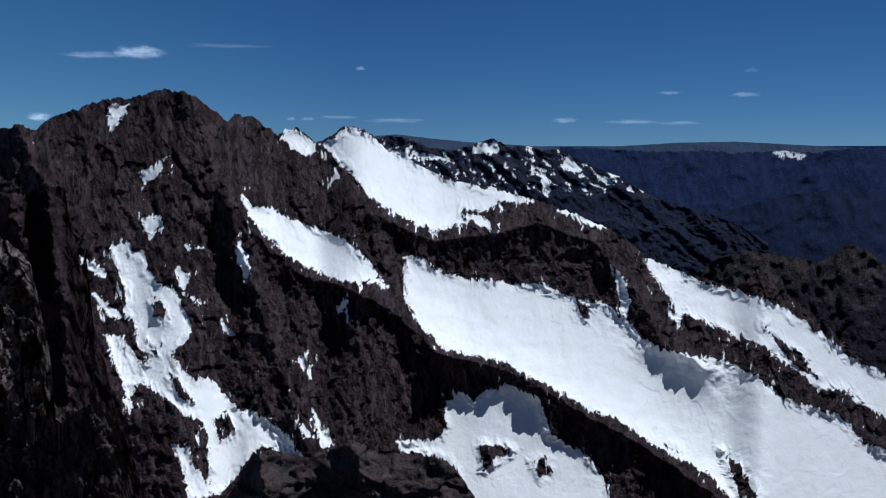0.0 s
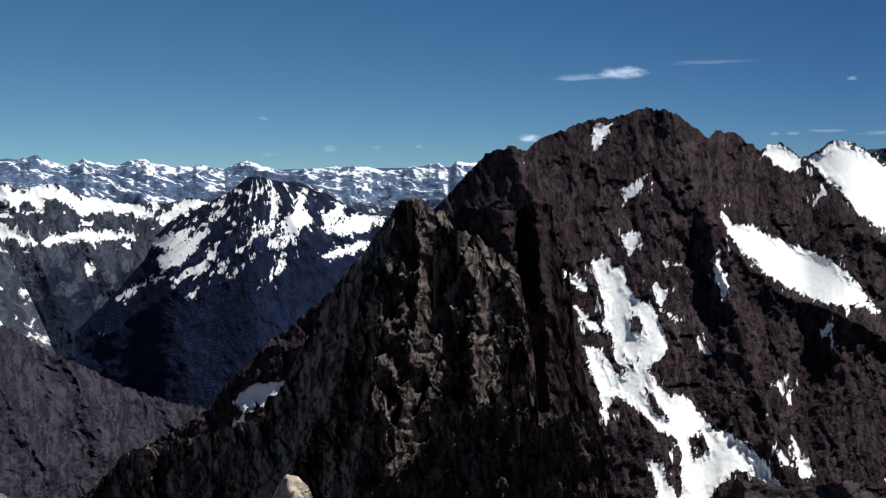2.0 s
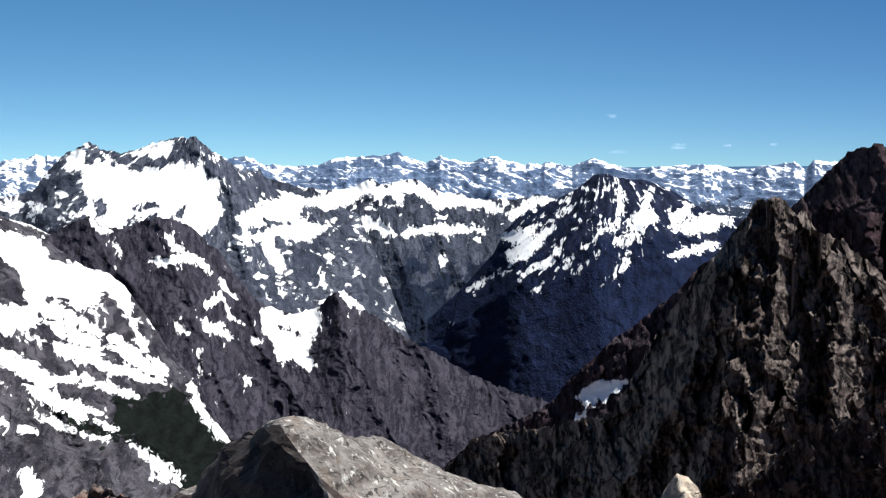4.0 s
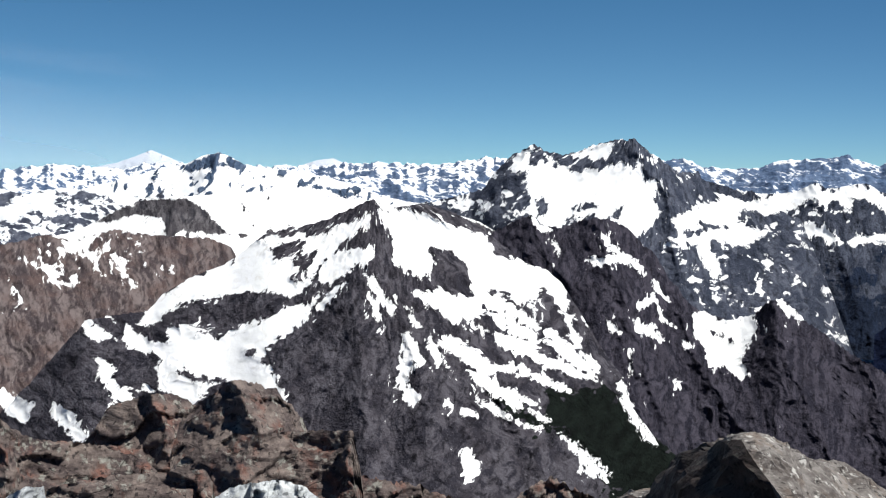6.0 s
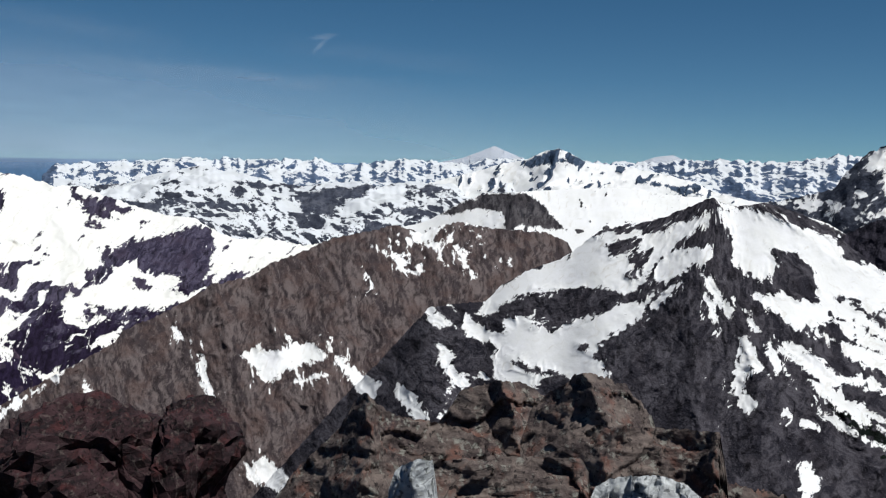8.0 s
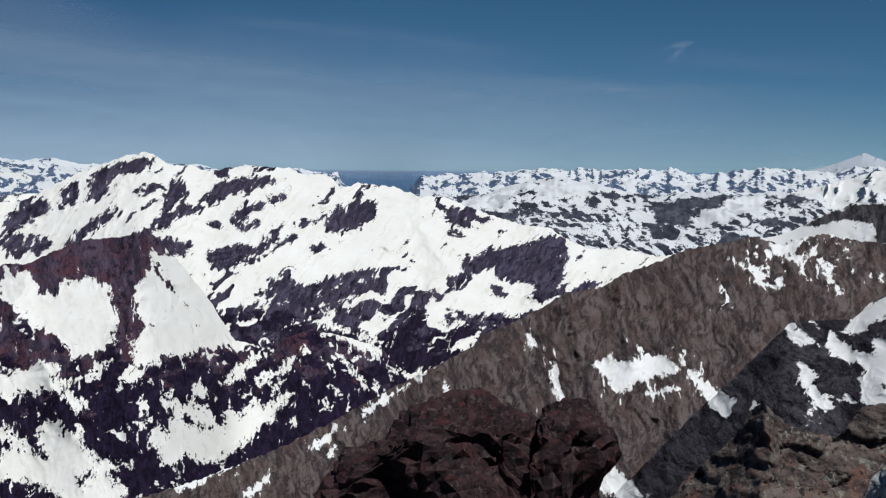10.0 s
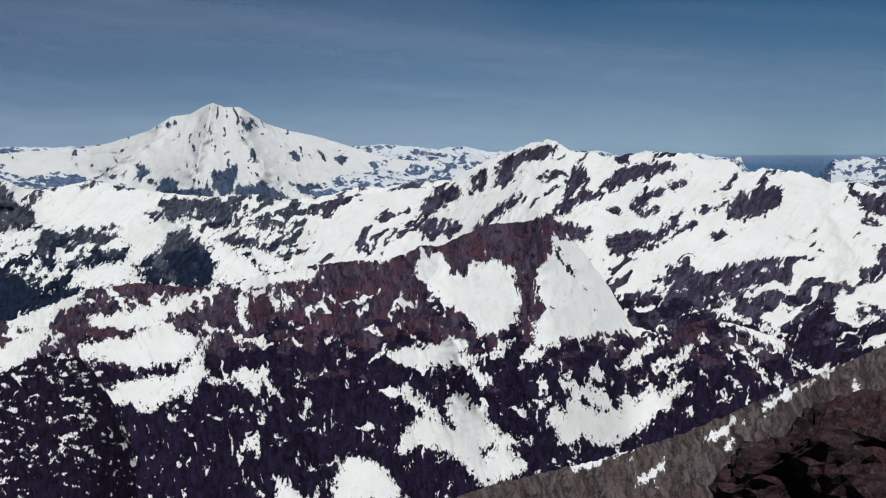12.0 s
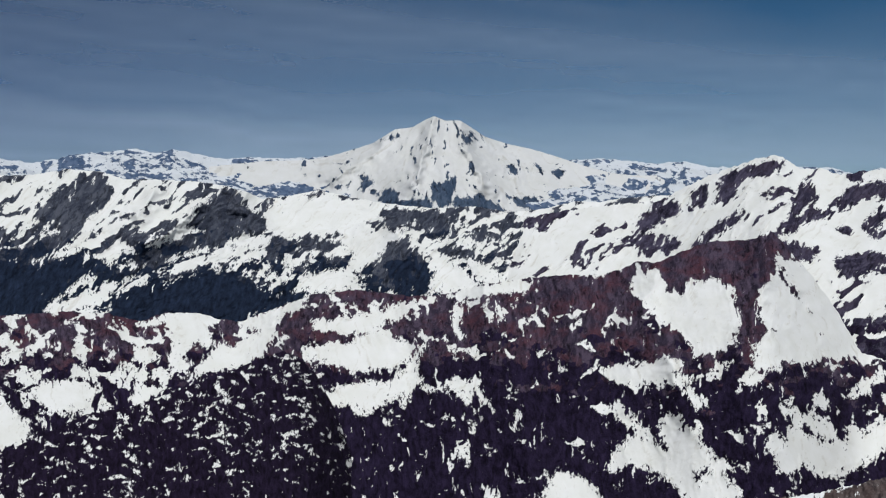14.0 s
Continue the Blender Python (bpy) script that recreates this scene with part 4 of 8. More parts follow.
lines.append([(55.73, 1.8), (55.04, 0.27), (53.9, -0.91), (53.65, -2.99), (53.4, -5.36)])
lines.append([(60.85, 1.57), (62.43, -0.22), (63.31, -1.91)])
groves = []
# Rock tinted blue, with the haze put into the colour.
mountain('glaciated_peak', 'tall craggy peak with a white hanging glacier', 'mountain', crest, 2700, slope_material('glaciated_peak_hazed', 2700, (0.03, 0.036, 0.054), (0.082, 0.09, 0.116), (0.046, 0.054, 0.076), wood=(0.0135, 0.021, 0.041), grain=0.75, dust=0.8), step=0.065, base=-10.5, jag=0.14, relief=0.6, cover=(0.16,0.02), patch=0.8, face=0.05, spur=0.02, edge=0.2, apex=(55.6,1.9), boxes=((48,56,-3.6,-2.4,0.18),),
         snow=fields, rock=outcrops, spurs=lines, woodland=groves)
crest = [(35.88, -13.04), (37.64, -11.94), (39.12, -11.67), (41.5, -10.68), (43.29, -9.65), (45.38, -8.46), (46.87, -7.4), (48.2, -6.2), (48.81, -6.34), (49.56, -7.07), (50.77, -7.43), (52.54, -6.86), (53.84, -5.35), (54.55, -4.15), (55.41, -3.39), (55.98, -2.79), (56.84, -2.4), (57.7, -2.26), (58.57, -2.45), (59.43, -2.81), (60.56, -2.7), (60.96, -2.11), (61.67, -2.38), (62.79, -2.93), (63.91, -3.61), (65.81, -3.83)]
fields = []
fields.append([(61.09, -2.21), (60.43, -2.5), (59.93, -2.89), (60.64, -2.83)])
fields.append([(59.89, -3.48), (59.33, -3.95), (59.59, -4.1)])
fields.append([(57.38, -3.08), (56.67, -3.57), (56.08, -4.34), (56.87, -3.93)])
fields.append([(58.11, -4.48), (57.16, -4.26), (56.28, -4.1), (55.49, -4.51), (55.19, -5.09), (56.13, -4.57), (57.16, -4.82)])
fields.append([(54.57, -5.49), (54.01, -6.19), (53.8, -6.48), (54.33, -6.05)])
fields.append([(55.43, -6.66), (54.65, -6.14), (54.44, -6.49), (54.93, -6.85), (55.37, -6.86)])
fields.append([(57.07, -7.51), (56.18, -8.2), (56.59, -8.21)])
fields.append([(55.42, -7.62), (54.77, -7.76), (53.95, -8.58), (54.77, -8.46), (55.36, -8.18)])
fields.append([(54.41, -6.87), (53.52, -7.84), (54.11, -7.51)])
fields.append([(52.66, -7.18), (52.17, -6.9), (51.31, -7.29), (50.45, -7.4), (49.61, -6.89), (49.4, -7.51), (49.81, -8.39), (50.13, -9.55), (49.78, -10.02), (50.26, -10.25), (50.98, -9.79), (51.7, -9.67), (52, -8.9), (52.44, -8.34), (52.51, -7.61)])
fields.append([(48.56, -6.13), (47.61, -6.73), (47.04, -7.2), (47.93, -6.94)])
fields.append([(56.42, -10.43), (55.91, -10.91), (55.7, -11.63), (55.24, -12.48), (55.09, -12.82), (55.6, -12.35), (56.11, -11.64)])
fields.append([(55.87, -9.1), (55.63, -10.03), (55.92, -10.68)])
fields.append([(53.02, -8.5), (52.72, -8.78), (52.95, -8.85)])
fields.append([(53.57, -10.4), (53.12, -10.97), (53.33, -10.89)])
outcrops = []
outcrops.append([(51.87, -7.88), (51.15, -8.01), (50.58, -8.42), (51.29, -8.39)])
lines = []
lines.append([(57.7, -2.26), (57.17, -4.09), (56.07, -6.47), (55.26, -9.43), (54.14, -12.38)])
lines.append([(53.41, -5.95), (52.58, -8.92), (51.13, -11.31), (49.37, -13.69)])
lines.append([(48.66, -6.34), (48.09, -9.02), (46.62, -11.98), (45.44, -14.32)])
lines.append([(60.97, -2.2), (60.32, -4.01), (58.94, -5.79)])
lines.append([(44.19, -9.06), (43.3, -11.41), (42.72, -13.74)])
groves = []
# Slate blue rock and navy woods include painted-in haze.
mountain('rocky_spur_mountain', 'grey rocky mountain with spurs and a snow patch', 'mountain', crest, 1900, slope_material('rocky_spur_mountain_hazed', 1900, (0.01575, 0.01537, 0.02301), (0.0495, 0.04575, 0.06018), (0.02775, 0.0255, 0.03451), wood=(0.01013, 0.01575, 0.03628), grain=0.75, dust=0.8), step=0.065, base=-16, jag=0.17, cover=(0.0,0.0), patch=0.5, spur=0.015, relief=0.75, edge=0.2,
         snow=fields, rock=outcrops, spurs=lines, woodland=groves)
crest = [(77.5, 0.1), (78.99, 0.49), (79.89, 0.87), (80.63, 1.18), (81.37, 0.88), (82.26, 0.54), (83.44, 0.28), (84.33, 0.07)]
fields = []
outcrops = []
lines = []
groves = []
# Snow greyed and blued in its colour, in place of haze.
mountain('far_volcano', 'faint white snow volcano on the skyline', 'volcano', crest, 4880, slope_material('far_volcano_hazed', 4880, (0.03, 0.029, 0.035), (0.104, 0.098, 0.104), (0.052, 0.047, 0.051), firn=(0.5, 0.53, 0.58), ragged=0.7), base=-1, jag=0.01, cover=(0.98,0.98), relief=0.3,
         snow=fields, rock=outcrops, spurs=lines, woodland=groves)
crest = [(70.22, 0.31), (70.8, 0.54), (71.38, 0.82), (72.24, 0.72), (72.96, 0.48), (73.4, 0.27)]
fields = []
outcrops = []
lines = []
groves = []
# Haze dims this dome too, by way of its snow colour.
mountain('far_snow_dome', 'faint white snow dome on the skyline', 'mountain', crest, 4860, slope_material('far_snow_dome_hazed', 4860, (0.03, 0.029, 0.035), (0.104, 0.098, 0.104), (0.052, 0.047, 0.051), firn=(0.5, 0.53, 0.58), ragged=0.7), base=-1, jag=0.01, cover=(0.98,0.98), relief=0.3,
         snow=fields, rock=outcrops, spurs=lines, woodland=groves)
crest = [(65.66, -1.69), (67.62, -1.44), (69.33, -1.04), (70.2, -0.62), (71.35, -0.29), (73.39, 0.12), (74.56, 0.26), (75.74, 0.33), (76.63, 0.82), (77.23, 1.08), (78.11, 0.89), (78.99, 0.43), (80.18, 0.27), (81.65, -0.2), (84.03, -0.82)]
fields = []
outcrops = []
outcrops.append([(78.99, 0.37), (78.11, 0.89), (77.23, 0.99), (77.37, 0.6), (76.77, 0.46), (78.1, 0.15), (78.69, -0.01)])
outcrops.append([(76.63, 0.76), (75.74, 0.3), (76.03, 0.18), (76.77, 0.4)])
outcrops.append([(73.38, -0.52), (71.63, -0.64), (69.89, -1.2), (71.62, -0.93)])
lines = []
lines.append([(77.23, 1.05), (77.8, -0.14), (78.37, -1.04)])
groves = []
# Blue rock here holds the haze of distance in its colour.
mountain('pointed_snow_peak', 'pointed snowy peak with a dark summit', 'mountain', crest, 3700, slope_material('pointed_snow_peak_hazed', 3700, (0.045, 0.072, 0.122), (0.092, 0.125, 0.185), (0.065, 0.098, 0.155), ragged=0.6), base=-5, jag=0.06, cover=(0.86,0.76), patch=1.0, flat=0.6, lean=0.8,
         snow=fields, rock=outcrops, spurs=lines, woodland=groves)
crest = [(62.35, -3.3), (63.72, -2.5), (65.38, -1.97), (66.76, -2), (68.46, -1.69), (69.6, -1.37), (71.62, -1.23), (73.95, -0.91), (76.3, -1.01), (78.07, -1.12), (79.56, -1.24), (81.04, -1.32), (82.23, -1.75), (83.41, -2.45), (84.3, -2.9), (86.38, -3.37), (88.15, -4.12)]
fields = []
fields.append([(83.71, -2.81), (82.22, -2.34), (80.13, -2.4), (80.07, -3), (81.32, -3.16), (83.41, -3.1)])
outcrops = []
outcrops.append([(83.41, -2.45), (82.23, -1.75), (81.04, -1.37), (79.56, -1.29), (78.66, -1.34), (77.76, -2.07), (77, -2.95), (76.7, -3.15), (78.04, -3.11), (79.23, -2.99), (79.97, -3.29), (80.14, -2.25), (81.33, -2.12), (82.52, -2.44)])
outcrops.append([(69.6, -1.42), (68.18, -1.6), (66.49, -2), (65.38, -2.03), (63.72, -2.5), (62.35, -3.3), (64.26, -2.8), (66.48, -2.14)])
lines = []
lines.append([(79.56, -1.29), (79.69, -2.25), (79.97, -3.44)])
groves = []
mountain('snow_plateau', 'broad smooth snow plateau with a dark rock horn', 'mountain', crest, 2300, slope_material('snow_plateau_stone', 2300, (0.03, 0.029, 0.035), (0.104, 0.098, 0.104), (0.052, 0.047, 0.051), wood=(0.015, 0.0185, 0.017), grain=0.8, ragged=0.7), base=-6, slope=25, jag=0.03, cover=(0.985,0.97), relief=0.3, spur=0.03, edge=0.1,
         snow=fields, rock=outcrops, spurs=lines, woodland=groves)
crest = [(51.45, -15.58), (52.92, -14.59), (54.41, -13.46), (55.6, -12.06), (56.21, -10.34), (57.12, -9.19), (57.87, -8.02), (58.62, -6.85), (59.37, -5.68), (60.27, -4.94), (61.32, -4.65), (62.21, -3.91), (63.11, -3.26), (63.71, -2.72), (65.2, -1.98), (66.69, -1.53), (67.73, -1.71), (68.77, -1.98), (69.32, -1.3), (70.73, -1.94), (72.16, -2.56), (73.62, -2.8), (75.08, -3.21), (76.38, -4.27), (77.12, -4.76), (78.6, -5.27), (80.08, -6.13), (80.96, -7.03), (82.76, -7.2), (83.96, -7.42), (85.14, -8.7), (86.62, -10.32), (88.4, -12.06), (90.76, -14.6), (93.4, -17.31)]
fields = []
fields.append([(68.91, -1.98), (67.58, -1.83), (66.69, -2.13), (65.2, -2.72), (64.31, -2.87), (63.41, -3.47), (62.96, -4.21), (61.32, -4.74), (60.27, -4.85), (59.08, -5.67), (59.07, -6.27), (59.52, -6.57), (60.27, -5.98), (60.56, -6.58), (61.31, -6.58), (62.21, -6.14), (63.4, -6.15), (63.7, -6.44), (64, -5.85), (64.3, -4.81), (65.2, -3.92), (66.39, -3.83), (65.95, -4.66), (66.7, -5.55), (67.59, -5.1), (68.18, -4.5), (68.33, -3.46), (68.77, -2.57)])
fields.append([(64.3, -5.7), (63.7, -6.15), (62.21, -6.29), (61.01, -6.88), (60.41, -7.47), (59.51, -8.05), (59.05, -8.63), (58.3, -9.36), (57.25, -10.65), (57.85, -9.94), (58.75, -9.07), (59.8, -8.64), (61.3, -7.92), (62.8, -7.33), (63.85, -6.74)])
fields.append([(60.27, -4.94), (59.67, -5.38), (59.07, -6.86), (58.76, -8.04), (58.15, -9.21), (57.4, -9.93), (57.25, -10.65), (57.85, -9.94), (58.45, -9.36), (58.76, -8.63), (59.21, -7.45), (59.82, -6.27)])
fields.append([(57.88, -7.14), (57.72, -7.73), (58.02, -8.17), (58.17, -7.44)])
fields.append([(67.14, -6.29), (66.4, -6.06), (65.2, -6.15), (64.3, -6.3), (63.55, -6.74), (62.5, -7.04), (61.3, -7.47), (60.4, -8.06), (59.65, -8.49), (59.05, -8.78), (58.3, -9.36), (57.85, -9.94), (57.25, -10.71), (58, -10.38), (58.9, -9.81), (59.8, -9.08), (60.7, -8.8), (61.9, -8.37), (62.5, -8.07), (63.4, -7.48), (64.3, -7.49), (65.2, -7.78), (65.95, -7.34), (66.7, -6.74)])
fields.append([(64.3, -7.93), (63.7, -7.84), (62.5, -8.37), (61, -8.8), (59.8, -9.38), (58.89, -9.95), (57.85, -10.37), (57.25, -10.8), (58.59, -10.54), (59.49, -10.11), (60.39, -9.83), (61.29, -9.54), (61.89, -9.4), (62.5, -8.96), (63.4, -8.37)])
fields.append([(65.95, -8.37), (65.2, -8.52), (64.6, -8.82), (63.7, -9.41), (62.94, -10), (61.89, -9.84), (60.99, -10.28), (60.09, -10.71), (58.88, -11.27), (59.48, -11.28), (60.69, -10.77), (61.59, -10.28), (62.79, -10.29), (63.39, -10.59), (64, -10.15), (64.9, -9.56), (65.5, -8.97)])
fields.append([(64.6, -10.15), (63.69, -10.44), (62.49, -11.02), (61.28, -11.6), (60.38, -12.17), (60.98, -12.03), (61.88, -11.61), (61.28, -12.18), (60.37, -12.61), (61.28, -12.47), (62.49, -11.9), (63.39, -11.32), (64, -10.74)])
fields.append([(63.99, -11.62), (63.09, -11.91), (61.88, -12.63), (60.67, -13.19), (61.27, -13.2), (62.48, -12.63), (63.39, -12.26)])
fields.append([(61.13, -12.18), (60.07, -12.6), (59.92, -12.89), (60.52, -12.76)])
fields.append([(69.67, -5.33), (69.17, -5.69), (68.72, -6.28), (68.13, -7.03), (68.34, -7.29), (68.99, -6.58), (69.44, -5.98)])
fields.append([(69.5, -6.22), (69.2, -6.87), (69.09, -7.7), (69.35, -7.17)])
fields.append([(67.96, -8.3), (67.18, -8.66), (66.79, -9.55), (66.64, -9.96), (67.27, -9.55)])
fields.append([(67.54, -8.9), (67.27, -9.55), (67.67, -11.3), (68.18, -11.42), (67.81, -10.13)])
fields.append([(67.73, -11.27), (67.25, -11.19), (66.95, -11.6), (67.25, -12.01), (67.67, -11.77)])
fields.append([(66.76, -8.31), (65.98, -9.41), (65.56, -10.06), (66.22, -9.49)])
fields.append([(67.45, -7.42), (66.61, -8.13), (67, -8.01)])
fields.append([(68.19, -6.43), (67.36, -7.12), (67.74, -7.03)])
fields.append([(64.78, -14.43), (63.96, -14.4), (63.71, -15.52), (64.41, -16.12), (64.68, -15.38)])
fields.append([(59.47, -13.46), (58.56, -13.88), (57.36, -14.85), (56.69, -15.4), (56.9, -15.77), (58.25, -15.3), (57.8, -15.15), (58.86, -14.17)])
fields.append([(56.33, -10.34), (55.85, -11.2), (55.39, -12.2), (54.88, -12.9), (54.34, -13.74), (54.99, -13.54), (55.9, -12.13), (56.38, -11.22)])
fields.append([(69.8, -2.21), (69.3, -1.92), (69.6, -2.78), (70.48, -3.07), (71.08, -3.66), (71.49, -3.51), (70.84, -2.86)])
fields.append([(72.18, -5.66), (72.32, -4.77), (71.58, -4.19), (70.99, -3.98), (69.37, -3.85), (69.61, -4.56), (70.5, -5.14), (71.44, -5.58)])
fields.append([(75.2, -3.57), (74.34, -3.28), (73.46, -2.76), (72.59, -3.06), (71.72, -3.01), (70.98, -2.42), (69.8, -2.27), (70.25, -3.07), (70.99, -3.51), (71.43, -4.25), (72.02, -4.83), (72.62, -5.71), (73.2, -6), (73.05, -5.2), (72.31, -4.03), (73.19, -4.23), (74.06, -4.4), (74.92, -4.21)])
fields.append([(72.39, -6.98), (71.15, -5.76), (70.5, -5.62), (71.39, -6.46), (72.19, -7.22)])
fields.append([(74.83, -8.39), (73.95, -7.62), (73.07, -7.05), (72.18, -6.48), (72.78, -7.47), (73.96, -8.47)])
fields.append([(81.49, -7.68), (81.1, -7.32), (80.46, -6.35), (79.48, -5.75), (78.77, -5.25), (78.07, -5.03), (76.65, -4.57), (76.46, -3.84), (76.77, -3.34), (75.2, -3.42), (74.34, -3.87), (74.06, -4.46), (73.19, -4.76), (73.49, -5.64), (72.97, -6.23), (73.79, -6.28), (74.66, -6.06), (75.81, -6.18), (77.24, -6.3), (78.09, -6.48), (79.22, -6.82), (79.92, -7.11), (80.48, -7.66), (81.03, -7.84)])
fields.append([(80.82, -8.39), (80.22, -8.5), (79.93, -7.74), (79.09, -7.83), (78.11, -8.15), (77.27, -8.46), (76.41, -8.05), (75.25, -7.65), (74.67, -7.37), (73.8, -7.1), (72.86, -6.76), (73.22, -7.32), (73.8, -7.74), (74.1, -8.32), (74.69, -8.89), (75.13, -9.69), (74.7, -10.13), (74.42, -10.87), (73.84, -11.52), (74.14, -11.97), (75.01, -11.48), (75.87, -11.02), (77.02, -10.83), (77.88, -11.08), (78.45, -11.47), (79.02, -11.81), (79.85, -11.4), (80.54, -10.94), (80.39, -10.19), (80.51, -9.48), (80.92, -9.09)])
fields.append([(84.43, -6.83), (84.06, -7.06), (83.6, -7.64), (82.27, -8.27), (81.98, -7.66), (80.9, -8.33), (80.17, -8.7), (80.92, -9.23), (81.73, -8.77), (82.54, -8.45), (83.66, -8.26), (84.05, -7.76)])
fields.append([(83.62, -6.47), (82.2, -7.56), (82.92, -7.25)])
fields.append([(83.42, -9.22), (82.78, -9.64), (82.4, -10.78), (81.86, -10.81), (81.45, -11.17), (82.61, -11.52), (83.18, -10.46)])
fields.append([(85.59, -11.61), (84.71, -12.14), (83.87, -12.89), (84.13, -13.36), (84.96, -12.72)])
fields.append([(81.97, -10.81), (80.95, -10.81), (80.49, -11.09), (81.51, -11.2)])
fields.append([(93.82, -9.87), (93.23, -9.42), (92.64, -9.55), (91.6, -9.67), (91.46, -8.79), (90.71, -9.35), (89.98, -9.19), (89.23, -10.03), (89.81, -10.2), (90.99, -10.53), (91.72, -10.85), (92.16, -11.3), (92.91, -11.03), (93.37, -10.3)])
fields.append([(89.69, -8.83), (89.24, -9.31), (88.35, -10.15), (87.46, -10.83), (86.58, -11.37), (86.85, -12.38), (87.44, -11.98), (88.63, -10.59)])
fields.append([(85.58, -11.46), (84.85, -11.99), (84.2, -12.86), (84.83, -12.89), (85.42, -12.16)])
fields.append([(95.95, -10.36), (95.42, -11.37), (95.76, -11.15)])
fields.append([(101.84, -10.98), (100.82, -11.57), (101.48, -11.48)])
fields.append([(93.44, -15.52), (92.55, -15.06), (91.18, -16.43), (91.78, -16.73), (93.29, -16.08)])
fields.append([(87.36, -5.01), (87.02, -6.03), (87.28, -5.95)])
fields.append([(87.03, -4.22), (85.88, -4.63), (84.39, -5.22), (85.58, -5.08)])
fields.append([(115.94, -15.92), (112.97, -14.5), (110.09, -13.23), (110.67, -13.74), (112.98, -15.17), (115.25, -16.13)])
fields.append([(108.63, -14.19), (107.39, -13.17), (107.75, -13.85), (108.34, -14.26)])
fields.append([(106.02, -12.25), (104.18, -11.4), (101.78, -9.75), (102.98, -10.74), (104.77, -11.89), (105.97, -12.74)])
fields.append([(107.81, -14.5), (107.42, -14.17), (107.6, -14.99)])
fields.append([(112.48, -16.59), (110.92, -15.59), (111.56, -16.5)])
fields.append([(90.98, -11.26), (89.8, -10.93), (89.21, -10.91), (90.38, -11.24)])
fields.append([(85.41, -11.64), (84.66, -11.93), (83.9, -12.95), (84.2, -13.18), (84.96, -12.37)])
fields.append([(83.59, -13.09), (82.84, -12.65), (82.99, -13.38)])
fields.append([(67.99, -8.32), (67.47, -8.36), (66.63, -9.81), (66.97, -10)])
fields.append([(67.61, -9.52), (67.32, -9.5), (67.91, -11.26), (68.23, -11.22)])
fields.append([(66.52, -8.54), (66.27, -8.53), (65.58, -9.93), (65.88, -10)])
fields.append([(69.56, -5.52), (69.27, -5.51), (68.22, -6.94), (68.59, -7.01)])
fields.append([(65.23, -12.1), (64.81, -12.07), (63.53, -12.68), (63.8, -12.84)])
outcrops = []
outcrops.append([(66.39, -3.91), (65.35, -3.92), (64.75, -4.51), (64.3, -5.4), (64.36, -5.85), (65.2, -6.15), (66.4, -6), (66.84, -5.76), (66.46, -5.46), (65.95, -4.81), (65.95, -4.27)])
outcrops.append([(62.65, -6.29), (61.61, -6.64), (61.01, -6.88), (60.41, -6.72), (60.23, -6.04), (59.96, -6.57), (59.36, -7.45), (58.76, -8.63), (59.05, -8.78), (59.65, -8.34), (60.7, -7.76), (61.6, -7.12)])
outcrops.append([(63.4, -7.04), (62.35, -7.33), (62.95, -7.36)])
outcrops.append([(61.9, -7.48), (61, -7.92), (59.8, -8.64), (60.7, -8.42), (61.6, -8.01)])
outcrops.append([(61, -8.95), (59.5, -9.52), (58.59, -10.1), (59.79, -9.67)])
outcrops.append([(74.86, -4.01), (74.05, -3.58), (73.12, -3.38), (72.78, -3.88), (73.77, -4.52), (74.41, -4.57)])
outcrops.append([(73.69, -5.34), (72.99, -4.85), (73, -5.7), (73.49, -5.7)])
outcrops.append([(75.2, -3.33), (74.33, -2.84), (72.3, -2.41), (70.54, -2.01), (69.29, -1.3), (69.89, -2.3), (71.42, -2.89), (72.01, -3.36), (72.89, -3.09), (74.05, -3.46)])
outcrops.append([(76.05, -9.02), (75.44, -9.1), (75.56, -9.44), (76.02, -9.37)])
outcrops.append([(79.74, -9.74), (78.71, -10.35), (77.16, -10.65), (78.44, -10.77), (79.41, -10.29)])
outcrops.append([(80.53, -7.49), (79.77, -6.94), (79.07, -6.62), (78.09, -6.42), (76.95, -6.24), (76.39, -6.46), (75.24, -6.22), (74.02, -6.1), (73.88, -6.54), (74.67, -6.99), (74.96, -7.42), (75.54, -7.7), (76.69, -8.1), (77.41, -8.51), (78.11, -8.06), (78.95, -7.74), (79.79, -7.71), (80.08, -8.42), (80.55, -8.54), (80.76, -8.05)])
lines = []
lines.append([(69.21, -1.3), (68.92, -2.72), (69.37, -4.8), (70.56, -6.27), (72.35, -8.59), (74.13, -11.45)])
lines.append([(69.37, -4.8), (68.19, -6.88), (67, -9.84), (66.41, -13.36), (65.2, -16.8)])
lines.append([(70.56, -6.27), (69.99, -9.22), (69.71, -12.73), (69.43, -16.74)])
lines.append([(65.2, -7.49), (63.4, -9.85), (60.38, -12.17), (57.36, -14.42)])
lines.append([(66.69, -1.68), (64.6, -3.32), (62.51, -4.8)])
lines.append([(63.39, -11.03), (61.58, -13.35), (59.75, -16.19)])
groves = []
groves.append([(63.39, -11.32), (61.58, -12.04), (59.47, -12.88), (57.37, -13.7), (55.58, -14.36), (54.1, -14.3), (52.92, -15.09), (54.36, -17.13), (57.33, -17.25), (56.45, -15.81), (58.56, -14.16), (60.37, -13.33), (62.18, -12.48)])
groves.append([(59.98, -11.35), (57.1, -10.94), (55.08, -12.54), (52.51, -14.85), (50.03, -16.04), (56.41, -16.59), (58.47, -14.43), (60.25, -12.8)])
